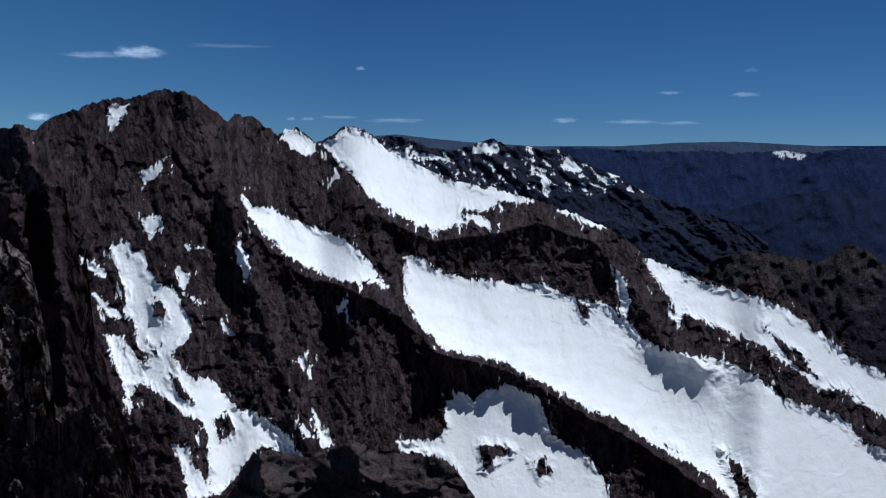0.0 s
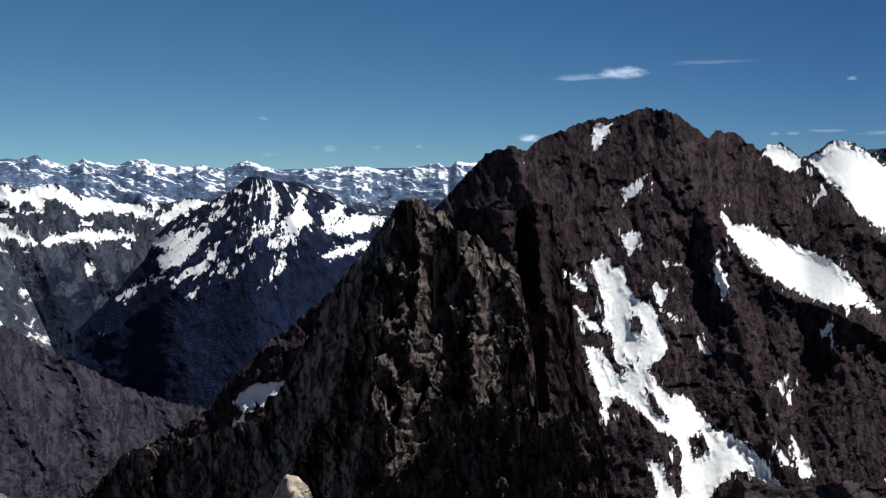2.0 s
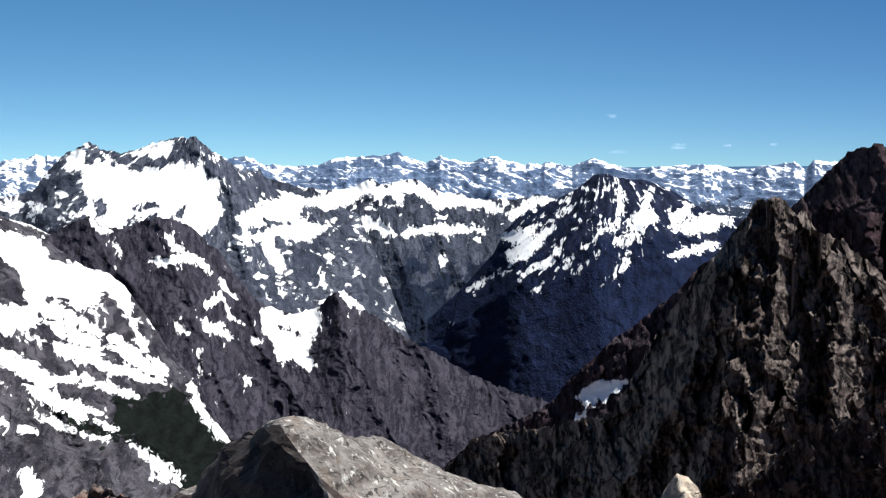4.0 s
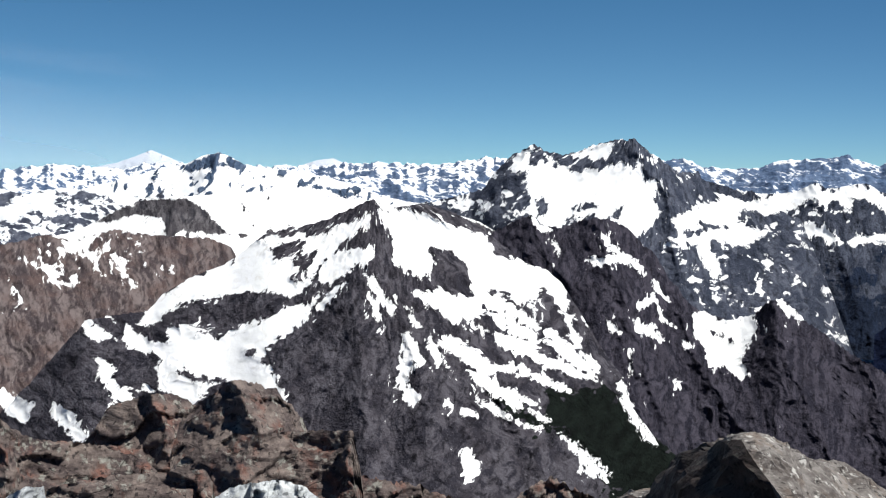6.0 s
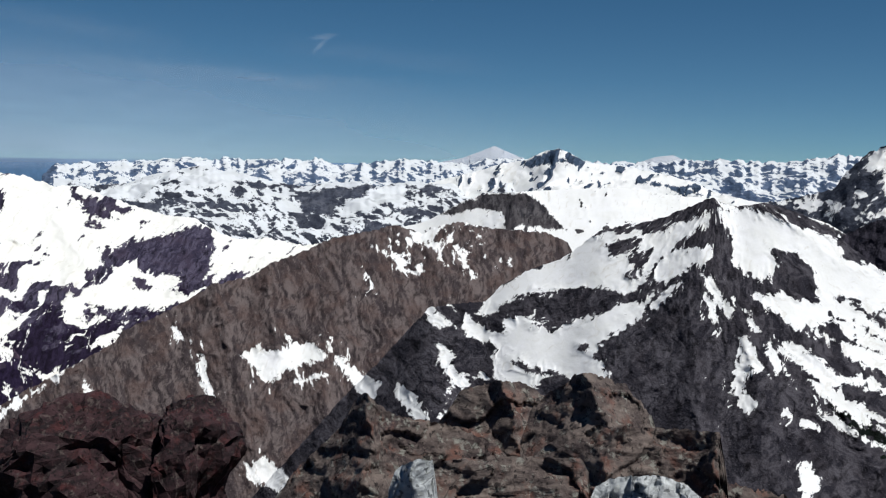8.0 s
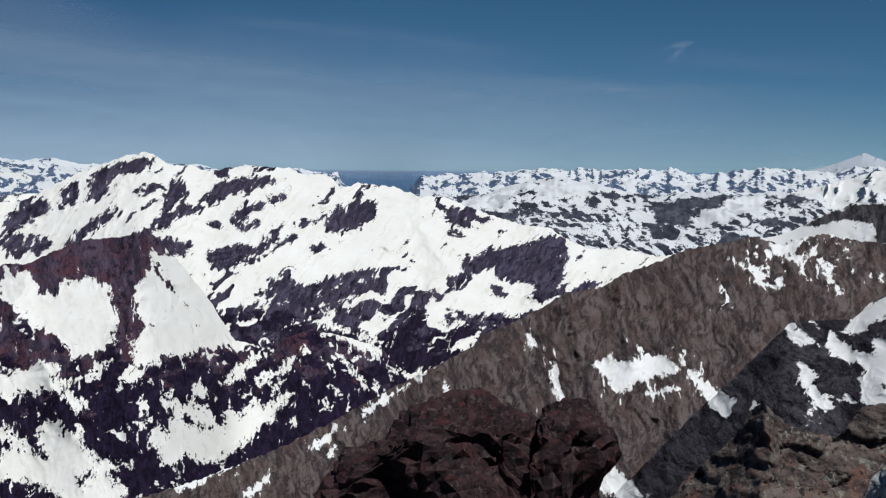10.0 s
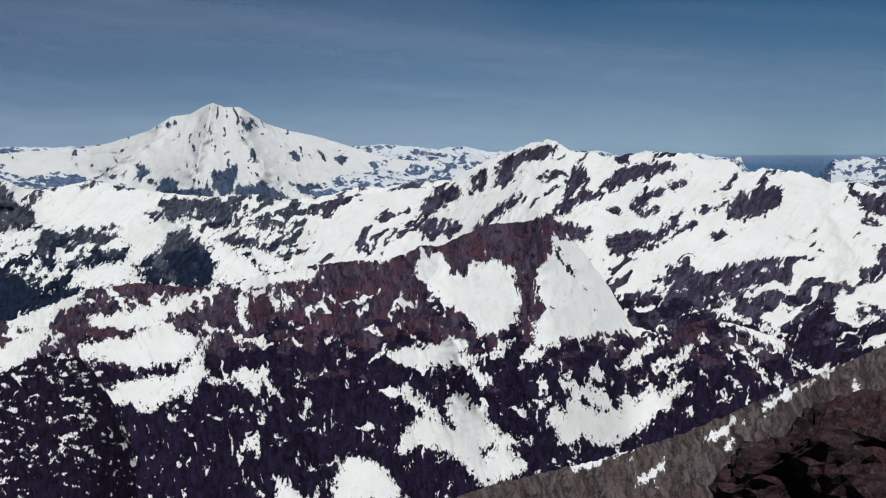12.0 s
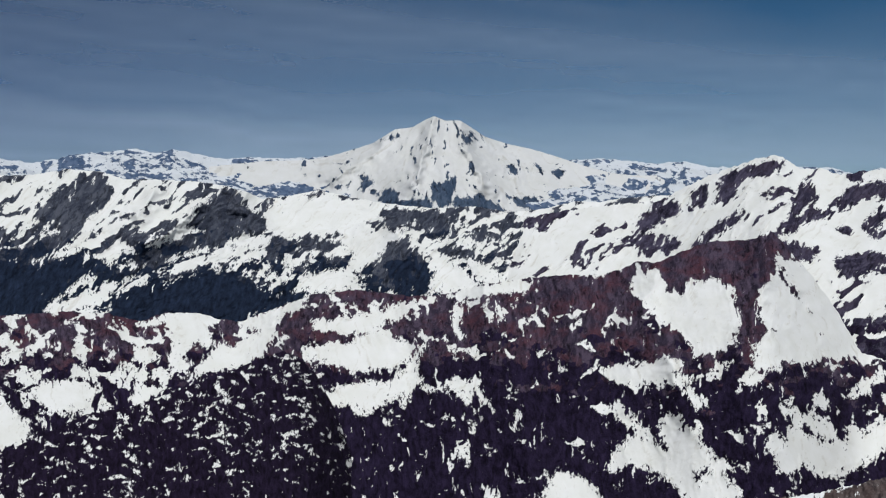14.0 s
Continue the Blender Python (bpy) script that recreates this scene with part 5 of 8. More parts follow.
mountain('cone_peak', 'grey rocky cone-shaped peak with snow gullies', 'mountain', crest, 1150, slope_material('cone_peak_stone', 1150, (0.02218, 0.02145, 0.0284), (0.07687, 0.07247, 0.08439), (0.03845, 0.03476, 0.04139), wood=(0.004348, 0.006525, 0.005251), grain=0.8, dust=0.8), step=0.065, base=-19, slope=38, jag=0.1, cover=(0.0,0.0), patch=0.6, lean=-0.5, apex=(69.2,-1.2), spur=0.012, wide=1.3, relief=0.6, edge=0.24,
         snow=fields, rock=outcrops, spurs=lines, woodland=groves)
crest = [(74, -11.57), (74.66, -8.67), (75.45, -6.33), (76.38, -4.42), (76.69, -3.83), (77.74, -3.35), (78.93, -3.28), (80.72, -3.16), (82.22, -2.88), (83.41, -3.04), (84.3, -3.5), (85.79, -3.07), (86.97, -3.37), (87.91, -3.56), (89.35, -3.88), (90.5, -4.5), (92.26, -5.12), (93.43, -5.88), (95.22, -6.2), (96.7, -7.11), (98.19, -7.87), (99.69, -8.47), (100.22, -9.13), (102.49, -10.32), (104.63, -11.37), (107.38, -12.86), (110.21, -14.2), (114.61, -15.69), (120.33, -17.06), (123.38, -18.14), (128.26, -19.72), (133.69, -21.63)]
fields = []
fields.append([(93.82, -9.87), (93.23, -9.42), (92.64, -9.55), (91.6, -9.67), (91.46, -8.79), (90.71, -9.35), (89.98, -9.19), (89.23, -10.03), (89.81, -10.2), (90.99, -10.53), (91.72, -10.85), (92.16, -11.3), (92.91, -11.03), (93.37, -10.3)])
fields.append([(89.69, -8.83), (89.24, -9.31), (88.35, -10.15), (87.46, -10.83), (86.58, -11.37), (86.85, -12.38), (87.44, -11.98), (88.63, -10.59)])
fields.append([(85.58, -11.46), (84.85, -11.99), (84.2, -12.86), (84.83, -12.89), (85.42, -12.16)])
fields.append([(95.95, -10.36), (95.42, -11.37), (95.76, -11.15)])
fields.append([(101.84, -10.98), (100.82, -11.57), (101.48, -11.48)])
fields.append([(93.44, -15.52), (92.55, -15.06), (91.18, -16.43), (91.78, -16.73), (93.29, -16.08)])
fields.append([(87.36, -5.01), (87.02, -6.03), (87.28, -5.95)])
fields.append([(87.03, -4.22), (85.88, -4.63), (84.39, -5.22), (85.58, -5.08)])
fields.append([(115.94, -15.92), (112.97, -14.5), (110.09, -13.23), (110.67, -13.74), (112.98, -15.17), (115.25, -16.13)])
fields.append([(108.63, -14.19), (107.39, -13.17), (107.75, -13.85), (108.34, -14.26)])
fields.append([(106.02, -12.25), (104.18, -11.4), (101.78, -9.75), (102.98, -10.74), (104.77, -11.89), (105.97, -12.74)])
fields.append([(107.81, -14.5), (107.42, -14.17), (107.6, -14.99)])
fields.append([(112.48, -16.59), (110.92, -15.59), (111.56, -16.5)])
fields.append([(90.98, -11.26), (89.8, -10.93), (89.21, -10.91), (90.38, -11.24)])
fields.append([(85.41, -11.64), (84.66, -11.93), (83.9, -12.95), (84.2, -13.18), (84.96, -12.37)])
fields.append([(83.59, -13.09), (82.84, -12.65), (82.99, -13.38)])
fields.append([(85.14, -3.74), (84.56, -3.25), (83.31, -2.88), (83.45, -3.44), (84.58, -4.17), (85.15, -4.02)])
fields.append([(84.31, -4.12), (83.04, -3.84), (83.39, -4.12)])
fields.append([(82.51, -4.39), (81.46, -5.81), (81.73, -5.86)])
fields.append([(82.98, -3.73), (82.19, -4.6), (82.46, -4.53)])
fields.append([(85.03, -4.74), (84.26, -5.44), (84.86, -5.31)])
fields.append([(80.82, -3.77), (80.23, -4.79), (80.51, -4.69)])
fields.append([(85.64, -5.33), (84.34, -5.46), (85, -5.63)])
fields.append([(96.13, -9.69), (95.82, -9.7), (95.06, -12.22), (95.39, -12.32)])
fields.append([(87.27, -5.63), (87, -5.63), (86.88, -6.48), (87.12, -6.48)])
fields.append([(89.46, -9.14), (89.17, -9.14), (88.52, -10.32), (88.82, -10.31)])
fields.append([(97.36, -8.23), (97.14, -8.24), (96.81, -8.96), (97.01, -8.95)])
outcrops = []
outcrops.append([(81.35, -3.2), (79.15, -3.08), (76.91, -3.26), (76.64, -3.98), (78.06, -4.69), (79.74, -4.94), (80.84, -4.63), (81.09, -3.77)])
lines = []
lines.append([(87.91, -3.56), (88.15, -5.62), (88.98, -7.98), (89.81, -10.35), (89.17, -13.21)])
lines.append([(95.22, -6.2), (94.59, -8.71), (93.65, -11.63), (93.31, -14.51)])
lines.append([(83.41, -3.04), (83.98, -5.28), (85.45, -7.67), (84.52, -10.61), (85.7, -13.53)])
lines.append([(78.63, -3.27), (79.49, -5.22), (81.27, -6.74), (80.94, -8.81)])
lines.append([(102.98, -10.24), (102.38, -12.3), (101.16, -14.62)])
lines.append([(92.26, -5.12), (92.22, -7.48), (91.89, -9.83)])
groves = []
mountain('brown_ridge', 'long brown-grey rocky ridge with snow patches', 'mountain ridge', crest, 1480, slope_material('brown_ridge_stone', 1480, (0.04598, 0.03708, 0.03965), (0.1338, 0.1102, 0.1072), (0.09406, 0.06386, 0.05787), wood=(0.02613, 0.01905, 0.03536), grain=0.65, dust=0.8), step=0.065, turn=-0.1, base=-19, slope=38, jag=0.12, cover=(0.0,0.0), patch=0.4, lean=-0.2, spur=0.016, wide=1.2, relief=0.7, edge=0.2, boxes=((79,86,-5,-2.5,0.06),),
         snow=fields, rock=outcrops, spurs=lines, woodland=groves)
crest = [(121.11, -0.64), (122.58, -0.07), (124.05, -0.08), (125.24, 0.05), (126.43, 0.34), (127.32, 0.63), (128.21, 0.92), (129.41, 1.26), (130.59, 1.49), (131.78, 1.86), (132.53, 2.35), (133.12, 2.7), (133.86, 2.69), (134.5, 2.91), (135.03, 2.67), (135.62, 2.31), (136.5, 2.21), (137.08, 1.85), (137.66, 1.47), (138.82, 1.1), (139.97, 0.74), (141.12, 0.55), (143.37, 0.46), (146.14, 0.15)]
fields = []
outcrops = []
outcrops.append([(137.66, -1.09), (136.49, -0.93), (136.2, -1.52), (135.02, -1.37), (135.61, -0.93), (134.73, -1.22), (134.43, -1.95), (135.9, -2.17), (137.08, -1.97)])
outcrops.append([(133.4, -1.35), (132.06, -1.05), (131.17, -1.48), (130.27, -2.07), (131.76, -2.23), (133.24, -1.95)])
outcrops.append([(128.78, -1.91), (128.19, -1.31), (127, -1), (126.41, -0.85), (127.29, -1.6), (128.48, -2.21)])
outcrops.append([(134.73, -0.68), (133.25, -0.31), (133.54, -1.65), (134.13, -1.95), (134.58, -1.36)])
outcrops.append([(130.72, -1.18), (129.97, -1.77), (129.38, -2.01), (128.78, -1.46), (129.23, -1.17), (129.98, -1.33)])
outcrops.append([(130.68, 0.36), (130.29, 0.54), (129.93, 0.07), (130.14, -0.23), (130.52, 0.01)])
outcrops.append([(133.03, 1.96), (132.52, 1.88), (132.26, 1.59), (132.85, 1.52)])
outcrops.append([(133.14, 1.52), (132.97, 1.52), (132.99, 1.11)])
outcrops.append([(134.79, 1.38), (134.62, 1.8), (134.53, 1.3)])
outcrops.append([(129.25, 0.52), (128.8, 0.32), (128.8, 0.02)])
outcrops.append([(128.26, 0.09), (127.79, 0.06), (127.91, -0.09)])
outcrops.append([(137.08, 1.65), (136.44, 1.86), (136.64, 1.6)])
outcrops.append([(138.53, -0.51), (137.95, -0.21), (137.66, -0.65), (138.24, -0.94)])
outcrops.append([(139.4, -0.81), (138.82, -0.51), (138.97, -0.95)])
outcrops.append([(139.11, 0.51), (138.68, 0.66), (138.82, 0.37)])
outcrops.append([(135.91, -0.93), (135.32, -0.48), (135.02, -0.77)])
lines = []
lines.append([(134.5, 2.85), (134.74, 1.44), (135.61, -0.63)])
lines.append([(133.12, 2.64), (132.82, 1.17), (131.77, -0.6)])
lines.append([(136.79, 2), (137.66, 0.82), (139.69, -0.37)])
groves = []
# Haze is put into the volcano's blue rock.
mountain('glacier_volcano', 'big white glaciated volcano above the ranges', 'volcano', crest, 4300, slope_material('glacier_volcano_hazed', 4300, (0.045, 0.072, 0.122), (0.092, 0.125, 0.185), (0.065, 0.098, 0.155), firn=(0.7, 0.7, 0.69), ragged=1.3), base=-5, slope=25, jag=0.02, cover=(0.985,0.96), patch=0.6, relief=0.8, hush=0.4, spur=0.04, apex=(134.2,2.9), face=0.3, edge=0.12, step=0.07,
         snow=fields, rock=outcrops, spurs=lines, woodland=groves)
crest = [(121.69, -1.09), (122.86, -1.1), (124.63, -1.27), (125.81, -1.49), (127, -1.45), (128.78, -1.91), (130.57, -2.08), (132.35, -1.91), (134.13, -1.92), (135.9, -1.81), (137.66, -1.59), (139.4, -1.25), (140.55, -1.02), (142.26, -1.37), (143.39, -1.49), (144.1, -1.18), (145.25, -0.84), (146.67, -0.62), (148.08, -0.57), (149.19, -0.52), (150.29, -0.53), (151.38, -0.17), (152.99, -0.05), (154.57, -0.34), (156.12, -0.41), (157.63, -0.37), (162.21, -0.93)]
fields = []
fields.append([(143.55, -2.04), (142.17, -1.9), (141.6, -1.62), (139.62, -1.18), (138.77, -1.62), (136.46, -1.76), (137.05, -2.5), (137.92, -2.64), (138.79, -3.22), (141.63, -3.49), (142.74, -3.34), (143.29, -2.9)])
fields.append([(141.63, -3.49), (138.79, -3.51), (136.47, -3.08), (136.19, -3.53), (136.77, -4.41), (137.65, -4.99), (138.81, -5.56), (140.25, -6.12), (141.39, -6.1), (141.66, -5.51), (140.24, -5.25), (138.81, -4.97), (139.37, -4.38), (140.79, -4.22), (141.64, -3.92)])
fields.append([(136.18, -3.23), (135.31, -3.53), (134.58, -4.42), (134.14, -5.01), (133.25, -5.61), (132.9, -5.96), (134.14, -6.19), (134.59, -6.4), (134.43, -5.31), (135.02, -4.71), (135.6, -3.97)])
fields.append([(133.01, -4.07), (131.77, -4.72), (130.22, -5.61), (131.47, -5.91), (132.36, -5.37)])
fields.append([(147.91, -4.53), (145.77, -4.15), (144.41, -3.89), (143.02, -3.33), (142.47, -3.63), (144.42, -4.32), (146.32, -4.85), (147.66, -5.23)])
fields.append([(144.43, -4.89), (144.17, -6.03), (143.76, -6.33), (144.03, -5.47)])
outcrops = []
outcrops.append([(151.42, -0.59), (151.04, -0.87), (150.79, -1.28), (151.19, -1.83), (151.45, -2.11), (152.47, -2.38), (152.44, -0.46)])
outcrops.append([(150.8, -1.56), (150.41, -1.5), (149.89, -1.34), (150.41, -1.7)])
outcrops.append([(138.53, -5.85), (137.65, -5.28), (136.78, -4.7), (136.19, -3.53), (135.6, -4.12), (134.73, -5.01), (134.59, -6.19), (135.91, -6.47), (137.37, -6.4)])
outcrops.append([(146, -2.31), (145.17, -1.18), (144.62, -0.9), (144.1, -1.75), (143.85, -3.18), (144.93, -2.89), (145.76, -3.44), (146.81, -2.87)])
outcrops.append([(149.71, -3.93), (148.15, -3.69), (147.1, -3.99), (148.44, -4.8), (149.74, -5.17)])
outcrops.append([(137.34, -2.35), (136.46, -1.91), (135.3, -2.05), (135.01, -2.64), (136.47, -2.79)])
outcrops.append([(133.24, -1.9), (131.77, -1.75), (130.28, -2.04), (131.77, -2.2)])
outcrops.append([(128.79, -3.22), (127.48, -3.07), (127.48, -3.52), (128.49, -3.52)])
outcrops.append([(140.79, -3.79), (139.36, -3.66), (138.79, -3.95), (140.23, -4.23)])
outcrops.append([(134.14, -4.12), (132.95, -3.83), (131.77, -4.42), (132.95, -4.57)])
outcrops.append([(154.6, -2.43), (153.8, -1.46), (152.19, -0.61), (151.65, -0.18), (150.97, -0.6), (151.12, -1.45), (151.95, -2.87), (153.3, -3.99), (154.63, -4.52), (156.19, -4.77), (156.17, -3.94), (154.62, -3.69), (153.56, -3.14), (154.21, -2.71)])
outcrops.append([(147.25, -2.89), (146.68, -1.87), (145.25, -0.84), (144.39, -1.42), (143.81, -2.59), (143.53, -3.18), (145.26, -3.76), (147.26, -4.05), (149.5, -4.75), (150.88, -4.87), (148.1, -3.75), (145.54, -2.89)])
outcrops.append([(156.18, -4.22), (154.63, -4.66), (152.23, -4.14), (150.61, -5.02), (147.26, -4.48), (144.68, -3.82), (147.26, -4.92), (148.11, -5.34), (150.62, -5.73), (152.25, -5.41), (154.14, -6.77), (154.16, -8.16), (157.77, -8), (157.69, -3.91)])
outcrops.append([(146.25, -1.75), (145.43, -0.91), (144.76, -0.91), (144.1, -1.9), (143.43, -3.05), (143.71, -3.47), (144.67, -3.46), (145.76, -3.79), (147.11, -4.19), (145.48, -3.03), (146.54, -2.59)])
outcrops.append([(149.71, -4.21), (148.15, -3.77), (146.56, -3.52), (147.11, -4.19), (148.17, -4.72), (149.74, -5.1)])
lines = []
lines.append([(145.05, -0.98), (144.23, -2.42), (143.68, -3.28)])
lines.append([(148.83, -1.14), (149.64, -2.4)])
lines.append([(146.7, -1.84), (148.06, -3.25), (149.39, -3.8)])
groves = []
groves.append([(156.18, -4.22), (154.63, -4.66), (152.23, -4.14), (150.61, -5.02), (147.26, -4.48), (144.68, -3.82), (147.26, -4.92), (148.11, -5.34), (150.62, -5.73), (152.25, -5.41), (154.14, -6.77), (154.16, -8.16), (157.77, -8), (157.69, -3.91)])
# Blue in the rock and woods is aerial haze, given as colour.
mountain('dark_shoulder_range', 'snowy range with dark rock shoulders and woods', 'mountain range', crest, 3200, slope_material('dark_shoulder_range_hazed', 3200, (0.036, 0.042, 0.062), (0.095, 0.103, 0.13), (0.052, 0.06, 0.085), wood=(0.0135, 0.021, 0.041), grain=0.75, dust=0.8, ragged=1.5, firn=(0.84, 0.84, 0.815)), step=0.068, hush=0.75, base=-10, jag=0.05, cover=(0.76,0.58), patch=1.2, flat=0.8, lean=1.3, face=0.08, woods=-4.2, edge=0.15, relief=0.6,
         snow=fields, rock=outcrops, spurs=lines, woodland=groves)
crest = [(87.02, -4.71), (88.48, -3.87), (90.51, -4.2), (92.28, -3.82), (94.05, -3.9), (95.25, -3.38), (96.15, -2.79), (97.64, -2.66), (99.43, -2.08), (100.63, -1.64), (101.82, -1.2), (103, -1.21), (104.18, -0.77), (105.07, -0.63), (106.24, -0.49), (107.12, -0.79), (107.7, -0.2), (108.27, -0.06), (109.14, -0.07), (109.71, 0.22), (110.85, 0.3), (111.98, 0.34), (112.82, 0.25), (113.94, 0.04), (114.76, 0.32), (115.85, 0.31), (116.52, 0.81), (117.11, 1.03), (117.96, 0.79), (119.1, 0.4), (120.54, -0.2), (121.69, -0.8), (122.85, -1.46), (124.33, -1.57), (125.81, -1.73), (127.29, -1.93), (128.78, -2.21), (129.97, -2.43), (130.56, -2.97), (131.75, -3.87)]
fields = []
fields.append([(101.5, -6.4), (100.01, -5.5), (98.81, -6.09), (97.31, -6.38), (96.1, -6.96), (98.2, -7.57), (99.39, -8.03), (101.19, -7.89)])
fields.append([(97.62, -4.59), (97.25, -5.78), (97.43, -5.72)])
fields.append([(146.98, -10.16), (146.15, -9.36), (145.6, -8.96), (145.06, -9.27), (144.5, -8.87), (143.66, -8.33), (144.48, -8.02), (144.75, -7.67), (143.65, -7.48), (142.53, -7.08), (141.96, -6.81), (141.4, -6.96), (142.25, -7.52), (142.83, -8.36), (143.12, -9.21), (143.41, -9.77), (144.52, -10.14), (145.9, -10.5), (146.99, -10.71)])
fields.append([(144.62, -12.47), (144.09, -12.22), (144.05, -12.9)])
fields.append([(144.81, -14.94), (143.49, -14.22), (143.3, -14.57), (144.06, -14.99)])
fields.append([(117.53, -4.58), (116.95, -4.27), (116.65, -5.15), (115.76, -6), (115.03, -6.85), (114.28, -7.99), (113.12, -8.95), (114.26, -9.14), (115.11, -9.32), (116.26, -9.37), (117.13, -9.84), (117.71, -9.71), (117.88, -8.99), (117.45, -8.1), (116.88, -7.79), (117.62, -7.22), (117.5, -6.05), (117.36, -5.46)])
fields.append([(118, -9.87), (117.12, -9.98), (117.55, -10.72), (118.58, -10.47)])
fields.append([(117.05, -13.59), (116.63, -12.71), (116.18, -13.26), (115.91, -12.1), (116.36, -11.54), (115.34, -11.78), (114.18, -12.01), (113.88, -12.57), (113.3, -13.1), (113.18, -11.96), (112.46, -12.48), (111.63, -11.86), (111.07, -12.11), (110.25, -11.49), (109.44, -11.3), (110.23, -12.19), (111.59, -13.55), (112.69, -14.33), (113.82, -14.83), (114.54, -14.87), (115.28, -14.35), (115.85, -14.95), (115.55, -15.21), (116.44, -14.7)])
fields.append([(113.27, -10.88), (112.81, -10.22), (112.26, -9.77), (111.38, -9.24), (111.09, -9.56), (111.96, -10.18), (112.79, -10.85)])
fields.append([(111.59, -10.58), (110.3, -10.08), (109.18, -9.12), (109.69, -10.05), (111.16, -10.98)])
fields.append([(107.34, -9.48), (106.79, -9.86), (105.96, -10.9), (105.69, -11.29), (106.5, -10.67)])
fields.append([(108.47, -7.72), (107.66, -7.68), (106.85, -8.19), (105.27, -8.65), (105.02, -9.73), (106.02, -9.25), (106.83, -8.75), (107.64, -8.52)])
outcrops = []
outcrops.append([(102.11, -1.5), (101.22, -1.79), (100.03, -2.08), (99.13, -2.37), (99.73, -2.52), (100.62, -2.38), (100.02, -2.82), (101.22, -2.68), (101.51, -3.28), (100.47, -3.27), (101.22, -2.83), (101.51, -2.39)])
outcrops.append([(100.76, -4.47), (100.02, -4.16), (98.82, -3.86), (97.33, -3.55), (96.14, -3.09), (95.4, -3.38), (95.09, -4.27), (95.23, -5.16), (95.81, -6.21), (96.71, -6.22), (97.31, -5.78), (98.21, -5.73), (98.81, -5.5), (99.11, -5.05), (99.71, -5.21), (100.61, -5.36)])
outcrops.append([(101.5, -5.51), (100.76, -5.21), (100.16, -5.51), (100.6, -5.81), (101.35, -5.87)])
outcrops.append([(99.26, -5.8), (98.66, -5.94), (98.21, -6.24), (98.5, -6.54), (99.1, -6.39)])
outcrops.append([(101.2, -7.14), (100, -7.44), (98.5, -7.28), (98.19, -7.72), (99.39, -8.18), (100.59, -7.88)])
outcrops.append([(95.22, -5.91), (94.03, -5.59), (92.85, -5.42), (93.73, -5.88), (94.92, -6.35)])
outcrops.append([(118.13, -3.27), (117.27, -2.81), (116.69, -3.1), (115.82, -3.38), (114.81, -3.79), (115.23, -4.18), (116.38, -3.97), (117.26, -3.55)])
outcrops.append([(113.95, -4.21), (113.54, -3.85), (112.42, -3.65), (111.58, -3.86), (111.16, -4.2), (112.12, -4.45), (112.67, -4.75), (113.37, -5.06), (113.79, -4.93)])
outcrops.append([(108.1, -2.64), (107.34, -1.65), (105.33, -1.34), (105.29, -2.3), (106.53, -2.47), (107.29, -3.04), (107.95, -3.06)])
outcrops.append([(111.13, -5.43), (110.43, -5.83), (109.6, -6.17), (107.98, -6.1), (106.15, -5.65), (105.19, -5.14), (105.17, -5.61), (106.39, -6.28), (108.24, -6.5), (109.86, -6.38), (110.7, -5.9)])
outcrops.append([(110.4, -6.68), (108.77, -6.56), (108.18, -6.73), (109.56, -7.27), (110.25, -7.02)])
outcrops.append([(114.79, -7.14), (113.74, -6.9), (113.11, -7.36), (114.01, -7.6), (114.58, -7.48)])
outcrops.append([(112.51, -2.36), (111.38, -1.43), (110.24, -1.07), (110.55, -1.61), (111.64, -2.06), (112.18, -2.36)])
outcrops.append([(112.51, -2.59), (111.3, -2.43), (111.42, -2.91), (112.35, -3.22)])
outcrops.append([(111.11, -3.19), (110.12, -2.49), (109.79, -2.68), (110.5, -3.24)])
outcrops.append([(110.41, -3.75), (109.69, -3.19), (109.49, -3.38), (110.08, -3.82)])
outcrops.append([(108.64, -3.98), (108.07, -3.49), (107.87, -3.9), (108.32, -4.11)])
outcrops.append([(114.05, -2.62), (113.38, -2.46), (113.37, -2.81), (113.9, -2.82)])
outcrops.append([(109.76, -2.59), (108.64, -2.37), (107.28, -1.73), (108.1, -2.56), (109.16, -2.86)])
outcrops.append([(114.17, -1.32), (113.06, -0.73), (111.69, -0.15), (110.05, -0.28), (110.31, -0.56), (111.67, -0.86), (113.04, -1.3), (113.88, -1.46)])
outcrops.append([(116.69, -2.95), (116.14, -2.07), (115.29, -1.62), (114.15, -1.75), (114.71, -2.19), (115.56, -2.5), (116.4, -2.95)])
outcrops.append([(124.02, -3.04), (123.44, -2), (122.26, -1.54), (121.53, -1.39), (121.67, -2.13), (122.84, -2.59), (123.73, -3.04)])
outcrops.append([(120.21, -1.53), (119.34, -0.78), (119.93, -0.49), (119.07, 0.1), (118.2, 0.39), (117.06, 0.84), (116.77, 0.55), (117.33, -0.04), (118.48, -0.34), (118.76, -0.78), (119.33, -1.52)])
outcrops.append([(121.15, -1.45), (120.8, -0.74), (120.3, -1.38), (120.49, -1.88)])
outcrops.append([(124.91, -3.35), (123.13, -3.03), (121.65, -3.32), (122.23, -3.77), (123.42, -4.08), (124.31, -3.64)])
outcrops.append([(121.12, -3.52), (119.32, -2.25), (118.4, -1.6), (119.6, -2.76), (120.76, -3.81)])
outcrops.append([(117.6, -1.06), (116.88, -0.82), (117.3, -1.29)])
outcrops.append([(109.29, -7.34), (108.49, -6.88), (106.9, -6.66), (108.21, -7.29), (109, -7.75)])
